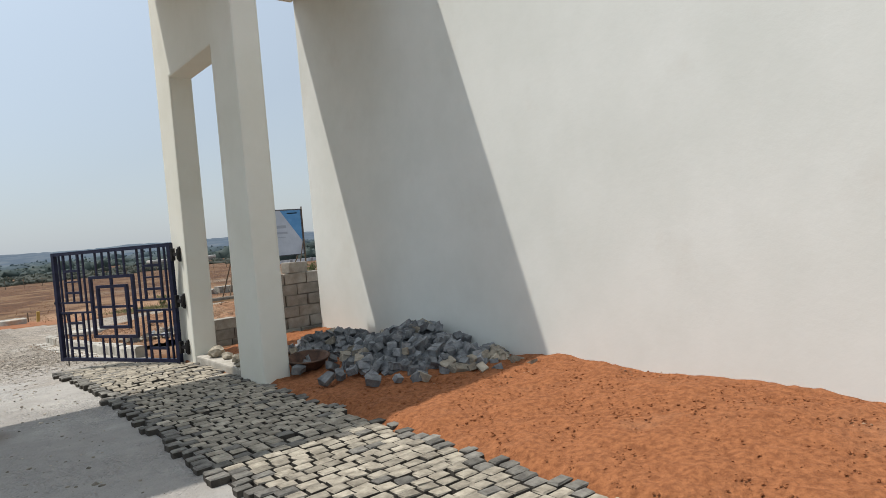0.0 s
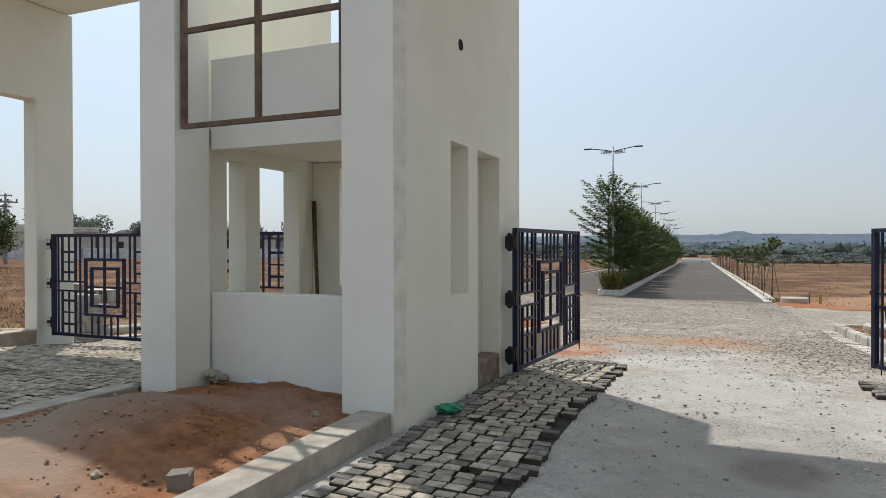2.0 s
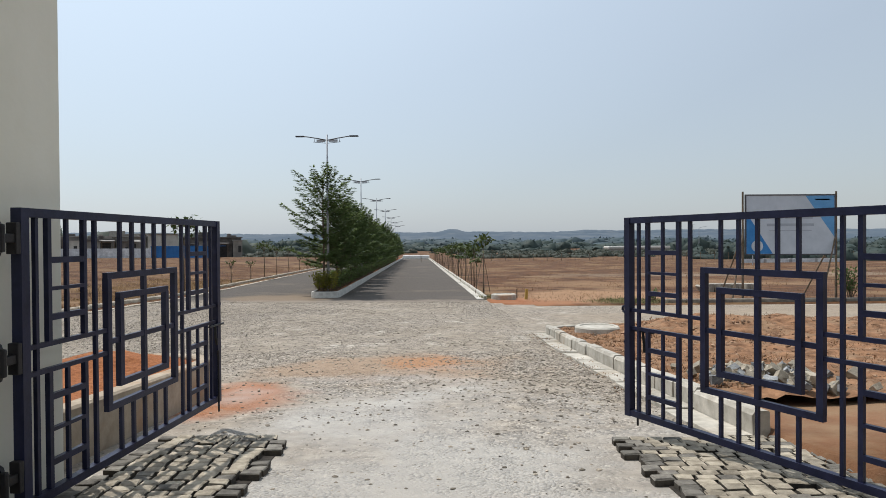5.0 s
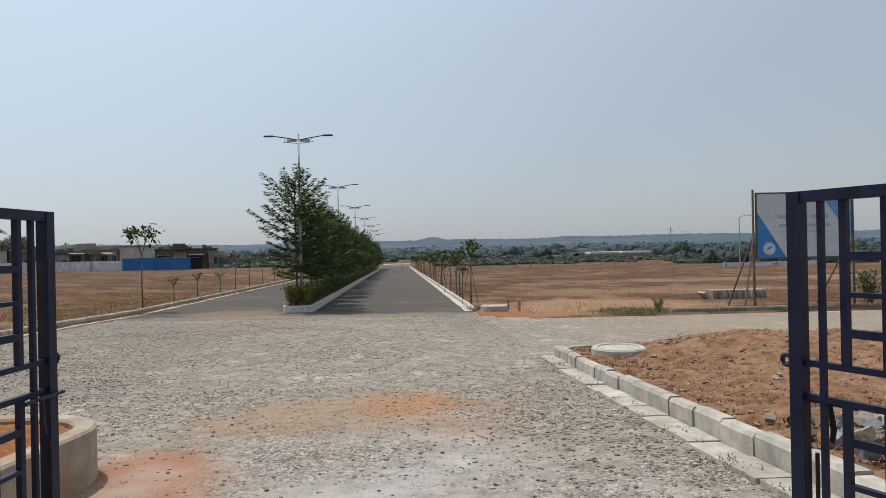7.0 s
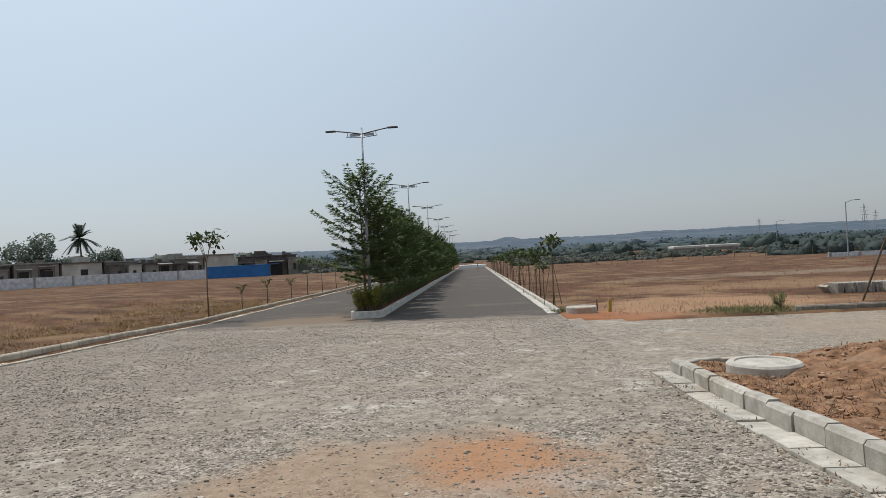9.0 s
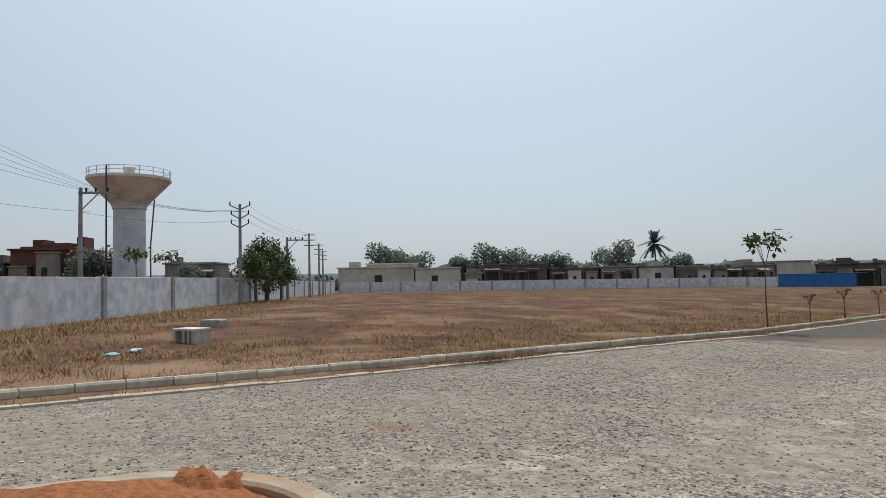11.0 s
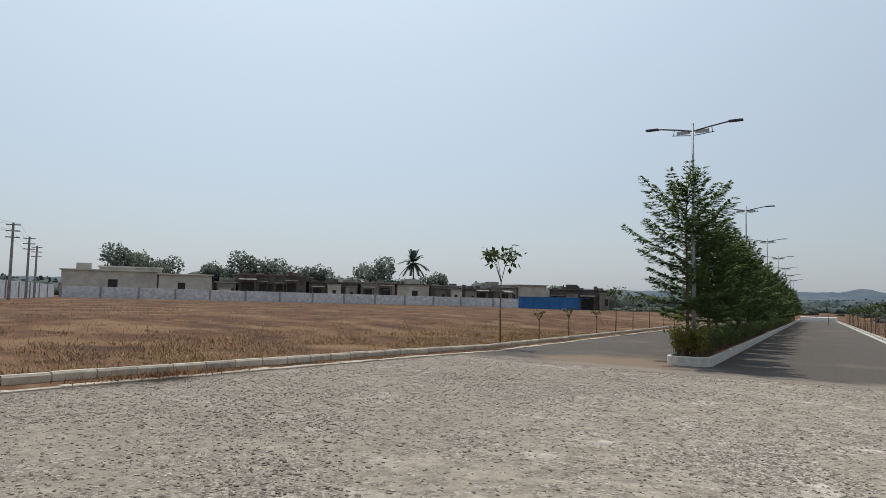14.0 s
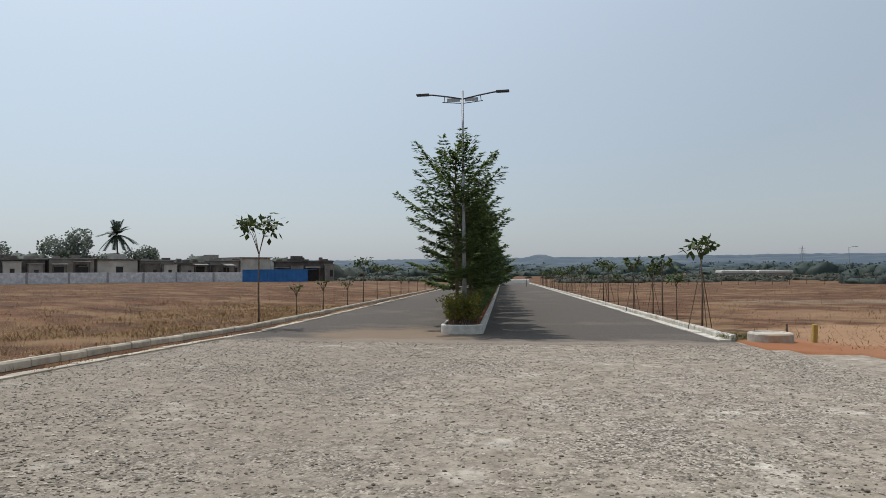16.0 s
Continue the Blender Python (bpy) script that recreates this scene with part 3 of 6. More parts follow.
def cobble_mesh(name, lx, ly, h, mtl, j=0.012, side=None):
    """A roughly squared stone: sides, a chamfer and a top; side: a darker material for its sides."""
    bm = bmesh.new()
    r = lambda: rng.uniform(-j, j)
    ring = lambda k, z: [bm.verts.new((sx * (lx / 2 - k) + r(), sy * (ly / 2 - k) + r(), z + r() * 0.5)) for sx, sy in ((-1, -1), (1, -1), (1, 1), (-1, 1))]
    lo, mid, top = ring(0.004, -h / 2), ring(0.0, h / 2 - 0.008), ring(0.007, h / 2)
    for a, b in ((lo, mid), (mid, top)):
        for k in range(4):
            bm.faces.new((a[k], a[(k + 1) % 4], b[(k + 1) % 4], b[k]))
    bm.faces.new(top)
    bm.faces.new(lo[::-1])
    me = mesh_of(bm, name, mtl)
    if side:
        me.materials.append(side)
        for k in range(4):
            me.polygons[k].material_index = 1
    return me


def joined(name, placed, mtl):
    """One mesh out of (mesh, pose) pairs."""
    verts, faces, slots = [], [], []
    for me, m in placed:
        k = len(verts)
        verts += [tuple(m @ v.co) for v in me.vertices]
        faces += [tuple(i + k for i in p.vertices) for p in me.polygons]
        slots += [p.material_index for p in me.polygons]
    first = placed[0][0]
    me = bpy.data.meshes.new(name)
    me.from_pydata(verts, [], faces)
    me.materials.append(mtl)
    for extra in list(first.materials)[1:]:
        me.materials.append(extra)
    me.polygons.foreach_set("material_index", slots)
    return new(name, me)


def rock_mesh(name, mtl, n=1, least=0.7):
    bm = bmesh.new()
    bmesh.ops.create_icosphere(bm, subdivisions=n, radius=0.5)
    for v in bm.verts:
        v.co *= rng.uniform(least, 1.8 - least)
        v.co.z *= 0.65
    return mesh_of(bm, name, mtl)


# ---------------------------------------------------------------- islands, kerbs and soil round the gate
def kerb_profile(length, w=0.15, h=0.20, chamfer=0.028, gap=0.014):
    """A kerb stone along y, its road face at x = 0 looking to -x, its foot at z = -0.12."""
    bm = bmesh.new()
    pts = ((0, -0.12), (w, -0.12), (w, h - 0.012), (w - 0.012, h), (chamfer, h), (0.012, h - chamfer * 0.8), (0, h - chamfer * 1.3))
    ends = [[bm.verts.new((x, y, z)) for x, z in pts] for y in (gap, length - gap)]
    bm.faces.new(ends[0][::-1])
    bm.faces.new(ends[1])
    for k in range(len(pts)):
        bm.faces.new((ends[0][k], ends[0][(k + 1) % len(pts)], ends[1][(k + 1) % len(pts)], ends[1][k]))
    bmesh.ops.recalc_face_normals(bm, faces=bm.faces)
    return bm


def kerb_run(name, label, at, start, end, step, side, w=0.15, h=0.2, mtl=None, gutter=0.0, jitter=0.01, keep=300):
    """Kerb stones along y; side 1: the road lies to -x of them, -1: to +x."""
    k = thing(name, label=label, category="kerb", kind="structure")
    mtl = mtl or KERB
    me = mesh_of(kerb_profile(step, w, h), "kerb_stone", mtl)
    sl = mesh_of(boxed(0, gutter, 0.008, step - 0.008, -0.08, 0.035, bevel=0.008), "gutter_slab", mtl) if gutter else None
    rest, y, n = [], start, 0
    while y < end:
        x, z = at(y), gz(at(y), y + step / 2)
        slope = math.degrees(math.atan2(gz(at(y), y + step) - gz(at(y), y), step))
        turn = math.degrees(math.atan2(-(at(y + step) - at(y)), step))
        j = lambda s=jitter: rng.uniform(-s, s)
        m = pose(x + j(), y, gz(x, y) + j(), slope, j(0.4), turn + j(0.6))
        if side < 0:
            m = m @ Matrix.Translation((0, step, 0)) @ pose(0, 0, 0, 0, 0, 180)
        for q, shape in (("kerb_stone", me), ("gutter_slab", sl)):
            if shape is None:
                continue
            mm = m if q == "kerb_stone" else m @ Matrix.Translation((-gutter - 0.003 + j(), 0, 0)) @ pose(0, 0, 0, 0, j(1.2), j(0.8))
            if n < keep:
                ob = new(q, shape)
                ob.parent, ob.matrix_basis = k, mm
                n += 1
            else:
                rest.append((shape, mm))
        y += step
    if rest:
        ob = joined("kerb_stones_far", rest, mtl)
        ob.parent = k
        tagged(ob, kind="stuff")
    return k


kerb_run("kerb", "grey concrete kerb stones along the dry field with a low gutter", lambda y: KL + 0.02 + drift(y), 4.6, 150, 0.76, -1, h=0.225, gutter=0.42, keep=150)
kerb_run("kerb", "pale concrete kerb along the asphalt avenue", lambda y: KR + drift(y), 30.5, 174, 0.9, 1, h=0.18, mtl=KERB_PALE, gutter=0.3, keep=60)
right_kerb = kerb_run("kerb", "pale concrete kerb stones with broken gutter slabs beside the red earth plot", lambda y: 3.33, 6.6, 16.3, 0.6, 1, h=0.23, mtl=KERB_MID, gutter=0.30, jitter=0.011)
me = mesh_of(kerb_profile(0.42, h=0.21), "kerb_stone", KERB_MID)
for k in range(3):
    a = math.pi - (k + 0.5) * math.pi / 6
    c = (3.33 + 0.75 + 0.75 * math.cos(a), 16.2 + 0.75 * math.sin(a))
    ob = new("kerb_stone", me)
    ob.parent, ob.matrix_basis = right_kerb, pose(*c, gz(*c), 0, 0, math.degrees(a) - 180) @ Matrix.Translation((0, -0.2, 0))
me = mesh_of(kerb_profile(0.9, h=0.2), "kerb_stone", KERB)
for k in range(26):
    ob = new("kerb_stone", me)
    ob.parent, ob.matrix_basis = right_kerb, pose(4.05 + 0.9 * k, 16.97, gz(4, 17), 0, 0, -90)
WEATHERED = mat("weathered_dark_concrete", (0.15, 0.13, 0.105), (0.27, 0.24, 0.20), 3, 0.95, 0.4, 40, rand=0.2)
far_kerb = thing("kerb", label="low grey concrete kerb on the far side of the crossroad", category="kerb", kind="structure")
me = mesh_of(kerb_profile(0.9, h=0.22), "kerb_stone", WEATHERED)
for k in range(34):
    ob = new("kerb_stone", me)
    ob.parent, ob.matrix_basis = far_kerb, pose(9.6 + 0.9 * (k + 1), 26.6, gz(9, 26.6), 0, 0, 90)

# the island before the booth
BEAM = mat("grey_beam_concrete", (0.27, 0.245, 0.205), (0.41, 0.375, 0.32), 5, 0.95, 0.35, 50, stain=(0.30, 0.21, 0.14), stain_scale=0.9, stain_at=(0.55, 0.75))
single("island_kerb", boxed(-2.04, -1.76, -9, 2.14, -0.2, 0.17, bevel=0.02), BEAM, "long grey concrete kerb beam beside the cobbles", "kerb", kind="structure")
single("island_kerb", boxed(-4.70, -4.46, -9, 2.14, -0.2, 0.17, bevel=0.02), BEAM, "long grey concrete kerb beam by the closed lane", "kerb", kind="structure")


def soil(name, xs_, ys_, f, label, mtl=None, wavy=0.03):
    bm = bmesh.new()
    rows = [[bm.verts.new((x, y, f(x, y) + wavy * noise.noise((x * 3, y * 3, 1)) + wavy * 0.6 * noise.noise((x * 11, y * 11, 4)))) for x in xs_] for y in ys_]
    for a, b in zip(rows, rows[1:]):
        for i in range(len(xs_) - 1):
            bm.faces.new((a[i], a[i + 1], b[i + 1], b[i]))
    return single(name, bm, mtl or RED_SOIL, label, "soil", kind="structure", smooth=True)


hump = lambda x, y, cx, cy, r, h: h * math.exp(-((x - cx) ** 2 + (y - cy) ** 2) / (r * r))
SOIL_GREY = mat("grey_red_soil", (0.15, 0.062, 0.028), (0.30, 0.135, 0.064), 7, 1.0, 0.9, 30,
                stain=(0.27, 0.20, 0.15), stain_scale=0.9, stain_at=(0.5, 0.8))
patch(SOIL_GREY, -3.7, 0.1, 0.9, 0.8, (0.27, 0.21, 0.165), 0.5, 1.8, 0.8)
patch(SOIL_GREY, -3.5, 1.1, 0.7, 0.6, (0.24, 0.185, 0.14), 0.5, 1.8, 0.75)
soil("soil", spread([(-4.46, 0), (-2.04, 0.06)]), spread([(-9, 0), (-1.5, 0.25), (2.63, 0.06)]),
     lambda x, y: 0.10 + hump(x, y, -3.4, 1.0, 0.8, 0.27) + hump(x, y, -3.2, 2.4, 0.8, 0.10) + hump(x, y, -3.9, -0.5, 0.8, 0.08),
     "mounded red and grey soil in the island before the booth", SOIL_GREY)
soil("soil", spread([(3.46, 0), (5.63, 0.05)]), spread([(-13, 0), (-4, 0.4), (4.6, 0.06)]),
     lambda x, y: -0.02 + 0.10 * min((x - 3.46) / 0.2, 1) + 0.08 * min(max((x - 3.66) / 1.5, 0), 1) + hump(x, y, 5.5, -0.6, 0.5, 0.05) + hump(x, y, 5.0, -2.4, 0.9, 0.06),
     "loose orange red soil at the foot of the tall wall", None, 0.035)


TAN = mat("tan_concrete", (0.30, 0.245, 0.185), (0.44, 0.37, 0.285), 5, 0.95, 0.4, 50, stain=(0.34, 0.19, 0.10), stain_scale=1.6, stain_at=(0.52, 0.75))


def planter():
    """The rounded island behind the gate: a low curved wall, filled with earth."""
    x0, x1, y0, y1, r = -3.8, -1.95, 5.6, 9.8, 0.92
    line = [(x1, y0)] + [(x1 - r + r * math.cos(a), y1 - r + r * math.sin(a)) for a in (math.pi / 2 * k / 12 for k in range(13))] + \
           [(x0 + r + r * math.cos(a), y1 - r + r * math.sin(a)) for a in (math.pi / 2 * (1 + k / 12) for k in range(13))] + [(x0, y0)]
    p = thing("planter", ((x0 + x1) / 2, 7.8, 0), label="low rounded concrete island wall filled with red soil", category="planter", kind="structure")
    cx, cy = (x0 + x1) / 2, 7.8
    bm = bmesh.new()
    rings = []
    for i, (x, y) in enumerate(line):
        a, b = line[max(i - 1, 0)], line[min(i + 1, len(line) - 1)]
        d = Vector((b[0] - a[0], b[1] - a[1])).normalized()
        nrm = Vector((-d.y, d.x))
        z = gz(x, y)
        q = [(0, z - 0.2), (0, z + 0.41), (0.02, z + 0.43), (0.15, z + 0.43), (0.17, z + 0.41), (0.17, z - 0.2)]
        rings.append([bm.verts.new((x + nrm.x * w - cx, y + nrm.y * w - cy, zz)) for w, zz in q])
    for a, b in zip(rings, rings[1:]):
        for k in range(5):
            bm.faces.new((a[k], b[k], b[k + 1], a[k + 1]))
    bm.faces.new(rings[0])
    bm.faces.new(rings[-1][::-1])
    bmesh.ops.recalc_face_normals(bm, faces=bm.faces)
    part("planter_wall", bm, TAN, p)
    bm = bmesh.new()
    gx, gy = spread([(x0 + 0.16, 0), (x1 - 0.16, 0.07)]), spread([(y0, 0), (y1 - 0.16, 0.07)])
    vs = {}
    for x in gx:
        for y in gy:
            dx = max(x - (x1 - r), (x0 + r) - x, 0)
            dy = max(y - (y1 - r), 0)
            if math.hypot(dx, dy) < r - 0.1:
                vs[x, y] = bm.verts.new((x - cx, y - cy, gz(x, y) + 0.33 + hump(x, y, -2.95, 8.5, 0.8, 0.26) + 0.04 * noise.noise((x * 5, y * 5, 2))))
    for x, xb in zip(gx, gx[1:]):
        for y, yb in zip(gy, gy[1:]):
            q = [vs.get(k) for k in ((x, y), (xb, y), (xb, yb), (x, yb))]
            if all(q):
                bm.faces.new(q)
    part("soil_fill", bm, RED_SOIL, p, "loose orange red soil", smooth=True)


planter()
bm = bmesh.new()
bmesh.ops.create_grid(bm, x_segments=44, y_segments=44, size=1.0)
for v in bm.verts:
    d = v.co.length
    v.co.z = 0.50 * max(0.0, 1 - d * d) ** 1.3 - 0.06 + (0.13 * noise.noise(v.co * 3.1) + 0.07 * noise.noise(v.co * 7) + 0.035 * noise.noise(v.co * 17)) * (d < 0.98)
single("soil_heap", bm, RED_SOIL, "loose heap of clodded red earth spilled at the island", "soil heap", smooth=True, m=pose(-3.5, 9.2, gz(-3.5, 9.2), 0, 0, 0) @ Matrix.Diagonal((0.9, 0.8, 1.0, 1)))

# ---------------------------------------------------------------- the pile of cobbles, block stubs, things lying about
pile_shapes = [cobble_mesh("cobble_stone", 0.135 + 0.02 * (k % 3), 0.115, 0.105, COBBLE_DARK if k < 8 else COBBLE, 0.016) for k in range(9)]
pile = thing("cobble_pile", (4.6, 1.6, 0.05), label="heap of loose grey granite cobbles against the wall", category="stone pile")
made = 0
while made < 420:
    x, y = rng.uniform(3.75, 5.55), rng.uniform(-0.45, 4.1)
    h = max(0.0, hump(x, y, 5.3, 1.45, 0.68, 0.34) + hump(x, y, 4.85, 2.75, 0.62, 0.26) + hump(x, y, 4.6, 1.15, 0.6, 0.16) + hump(x, y, 5.2, 0.35, 0.55, 0.15) - 0.09)
    edge = (y + 0.45) / 1.6 + (x - 3.75) / 1.8
    if h < 0.02 and (rng.random() > 0.25 or edge < 0.75 or y > 3.2):
        continue
    z = rng.choice((h, h, h, h * 0.5)) + 0.16
    ob = new("cobble_stone", pile_shapes[8] if y < 0.2 and rng.random() < 0.8 else rng.choice(pile_shapes))
    ob.parent = pile
    ob.matrix_basis = pose(x - 4.6, y - 1.6, z - 0.05, rng.uniform(-35, 35), rng.uniform(-35, 35), rng.uniform(0, 360)) @ Matrix.Diagonal((*[rng.uniform(0.60, 0.82)] * 3, 1))
    made += 1
    if made == 298:
        break
heap = []
while len(heap) < 1000:
    x, y = rng.uniform(3.9, 5.55), rng.uniform(-0.3, 4.0)
    h = hump(x, y, 5.3, 1.45, 0.68, 0.34) + hump(x, y, 4.85, 2.75, 0.62, 0.26) + hump(x, y, 4.6, 1.15, 0.6, 0.16) + hump(x, y, 5.2, 0.35, 0.55, 0.15) - 0.10
    if h > 0.03:
        heap.append((rng.choice(pile_shapes), pose(x - 4.6, y - 1.6, h * rng.uniform(0.2, 0.85) + 0.07, rng.uniform(-40, 40), rng.uniform(-40, 40), rng.uniform(0, 360)) @ Matrix.Scale(0.68, 4)))
ob = joined("heap_core", heap, COBBLE_DARK)
ob.parent = pile
tagged(ob, kind="stuff")

BLOCK = mat("cement_block", (0.24, 0.215, 0.18), (0.38, 0.35, 0.30), 6, 0.95, 0.5, 60, rand=0.15)
stub = thing("block_wall", (5.68, 4.9, 0), label="short stack of rough grey cement blocks", category="block wall")
blk = [mesh_of(boxed(-0.185, 0.185, -0.1, 0.1, -0.085, 0.085, bevel=0.014), "block", BLOCK)] + [cobble_mesh("block", 0.37, 0.2, 0.165, BLOCK, 0.01)]
for c in range(6):
    for k in range(4):
        if c == 5 and k == 3:
            continue
        ob = new("block", rng.choice(blk))
        ob.parent = stub
        ob.matrix_basis = pose(-0.85 + k * 0.38 + (0.17 if c % 2 else 0), rng.uniform(-0.02, 0.02), 0.09 + c * 0.176, 0, rng.uniform(-2, 2), rng.uniform(-4, 4))
ob = new("block", blk[0])
ob.parent, ob.matrix_basis = stub, pose(-0.25, 0.0, 0.09 + 6 * 0.176 - 0.006, 0, 2, 14)
low = thing("block_wall", (4.5, 5.75, -0.11), label="low stub of grey cement blocks behind the pier", category="block wall")
for c in range(3):
    for k in range(2 if c < 2 else 1):
        ob = new("block", blk[k])
        ob.parent, ob.matrix_basis = low, pose(-0.1 + k * 0.38 + c * 0.05, 0, 0.085 + c * 0.172, 0, 0, rng.uniform(-4, 4))

rocks = [rock_mesh("stone", COBBLE, 2) for _ in range(4)]
for x, y, z, sx in ((3.68, 3.0, 0.19, 0.24), (3.70, 3.45, 0.17, 0.18), (3.66, 3.75, 0.20, 0.26), (3.72, 3.95, 0.15, 0.14), (3.60, 2.75, 0.15, 0.13),
                    (-3.90, 2.50, 0.24, 0.20), (-3.74, 2.47, 0.23, 0.15), (-2.35, 1.96, 0.14, 0.10), (-2.7, 0.25, 0.17, 0.09),
                    (5.2, 12.0, -0.29, 0.12)):
    ob = new("stone", rng.choice(rocks))
    ob.matrix_basis = pose(x, y, z, rng.uniform(-15, 15), rng.uniform(-15, 15), rng.uniform(0, 360)) @ Matrix.Diagonal((sx, sx * 0.8, sx * 0.9, 1))
    tagged(ob, "rough broken grey stone lying on the ground", "stone", "loose stones")
ob = new("cobble_stone", cobble_mesh("cobble_stone", 0.155, 0.115, 0.105, WEATHERED, 0.016))
ob.matrix_basis = pose(-2.21, 0.40, 0.16, 4, -3, 25) @ Matrix.Scale(0.85, 4)
tagged(ob, "single dark grey cobble on the red soil", "stone")

bm = bmesh.new()
prof = [(0.02, 0.0), (0.12, 0.005), (0.19, 0.05), (0.235, 0.14), (0.255, 0.145), (0.235, 0.155), (0.215, 0.14), (0.17, 0.06), (0.1, 0.02), (0.02, 0.018)]
rings = [[bm.verts.new((r * math.cos(a), r * math.sin(a), z)) for a in (2 * math.pi * k / 28 for k in range(28))] for r, z in prof]
for a, b in zip(rings, rings[1:]):
    for k in range(28):
        bm.faces.new((a[k], a[(k + 1) % 28], b[(k + 1) % 28], b[k]))
bm.faces.new(rings[0][::-1])
bm.faces.new(rings[-1])
RUST = mat("rusty_iron", (0.07, 0.045, 0.035), (0.16, 0.09, 0.06), 9, 0.85, 0.4, 60)
single("mortar_pan", bm, RUST, "rusty dark iron mortar pan beside the pier", "pan", smooth=True, m=pose(4.08, 1.95, 0.10, 6, -4, 0))

STICK = mat("dark_wood", (0.06, 0.04, 0.03), (0.12, 0.08, 0.055), 12, 0.9, 0.5, 50)
single("wooden_stick", tubed([(-3.88, 4.34, 0.20), (-3.98, 4.42, 0.95), (-4.06, 4.50, 1.5), (-4.14, 4.59, 2.05)], [0.022, 0.024, 0.026, 0.03], 7), STICK,
       "crooked dark wooden stick leaning on the booth's back wall", "stick", smooth=True)
# black disc painted for the shade inside a pipe hole; the wall stays whole
HOLE = mat("hole_shade", (0.01, 0.01, 0.01), (0.02, 0.02, 0.02), 8, 1.0, 0)
single("pipe_hole", tubed([(-1.70, 3.42, 3.42), (-1.664, 3.42, 3.42)], [0.05, 0.055], 14), HOLE, "small black disc standing for a pipe hole high in the booth wall", "hole")
GREEN = mat("green_plastic", (0.02, 0.16, 0.09), (0.04, 0.26, 0.15), 12, 0.4, 0.2, 30)
bm = bmesh.new()
bmesh.ops.create_icosphere(bm, subdivisions=3, radius=0.09)
for v in bm.verts:
    v.co *= 1 + 0.5 * noise.noise(v.co * 22)
    v.co.z *= 0.45
single("plastic_bag", bm, GREEN, "crumpled green plastic bag on the cobbles", "bag", m=pose(-1.50, 2.72, 0.10, 0, 0, 30) @ Matrix.Diagonal((1.3, 0.8, 1, 1)))
BOTTLE = mat("clear_plastic", (0.35, 0.42, 0.55), (0.55, 0.6, 0.68), 20, 0.15, 0, spec=0.6)
single("plastic_bottle", tubed([(0, 0, 0), (0.02, 0, 0), (0.15, 0, 0), (0.19, 0, 0), (0.22, 0, 0)], [0.025, 0.032, 0.032, 0.014, 0.014], 12), BOTTLE,
       "crushed clear plastic bottle on the soil", "bottle", smooth=True, m=pose(-3.38, 2.44, 0.235, 0, 8, 20) @ Matrix.Diagonal((0.7, 1.0, 0.8, 1)))

PLOT = mat("plot_soil", (0.115, 0.055, 0.027), (0.32, 0.172, 0.092), 5.0, 1.0, 1.0, 26, stain=(0.27, 0.18, 0.11), stain_scale=2.4, stain_at=(0.48, 0.75))
plot_z = lambda x, y: gz(x, y) + 0.17 + hump(x, y, 6.6, 15.2, 1.8, 0.32) + hump(x, y, 9.8, 14.6, 2.4, 0.30) - hump(x, y, 4.0, 15.8, 0.8, 0.06) + 0.05 * noise.noise((x * 1.3, y * 1.3, 7))
soil("soil", spread([(3.42, 0), (12, 0.09), (27, 0.6)]), spread([(7.6, 0), (16.75, 0.09)]), plot_z, "lumpy red brown soil with dry weeds in the kerbed plot", PLOT, 0.06)

heap = thing("stone_pile", (4.5, 8.4, plot_z(4.5, 8.4)), label="low spread of broken grey granite stones behind the kerb", category="stone pile")
for _ in range(110):
    x, y = 4.5 + rng.gauss(0, 0.42), 8.4 + rng.gauss(0, 0.55)
    if x < 3.65 or y < 7.7:
        continue
    ob = new("cobble_stone", pile_shapes[8] if rng.random() < 0.6 else rng.choice(pile_shapes))
    ob.parent = heap
    ob.matrix_basis = pose(x - 4.5, y - 8.4, plot_z(x, y) - plot_z(4.5, 8.4) + 0.05 + hump(x, y, 4.5, 8.4, 0.5, 0.16) * rng.random(), rng.uniform(-40, 40), rng.uniform(-40, 40), rng.uniform(0, 360)) @ Matrix.Diagonal((*[rng.uniform(0.45, 1.0)] * 3, 1))

# ---------------------------------------------------------------- manholes, marker, crossroad
def manhole(x, y, r, h, label):
    bm = bmesh.new()
    prof = [(r * 1.02, -0.3), (r, h - 0.03), (r - 0.03, h), (r * 0.78, h), (r * 0.76, h - 0.02), (0.02, h - 0.015)]
    rings = [[bm.verts.new((q * math.cos(a) * (1 + 0.02 * math.sin(5 * a)), q * math.sin(a), z)) for a in (2 * math.pi * k / 36 for k in range(36))] for q, z in prof]
    for a, b in zip(rings, rings[1:]):
        for k in range(36):
            bm.faces.new((a[k], a[(k + 1) % 36], b[(k + 1) % 36], b[k]))
    bm.faces.new(rings[-1])
    return single("manhole", bm, CONCRETE, label, "manhole", m=pose(x, y, gz(x, y), 0, 0, 20))


manhole(4.28, 15.60, 0.49, 0.31, "round concrete manhole ring in red soil")
manhole(3.72, 30.1, 0.55, 0.28, "round concrete manhole cover beside the avenue kerb")
YELLOW = mat("faded_yellow_paint", (0.36, 0.24, 0.06), (0.50, 0.35, 0.11), 8, 0.8, 0.2, 40)
single("marker_post", boxed(-0.06, 0.06, -0.05, 0.05, -0.15, 0.42, bevel=0.015), YELLOW, "short faded yellow concrete marker post", "marker post", m=pose(4.66, 29.75, gz(4.66, 29.75) + 0.09, 2, 3, 12))
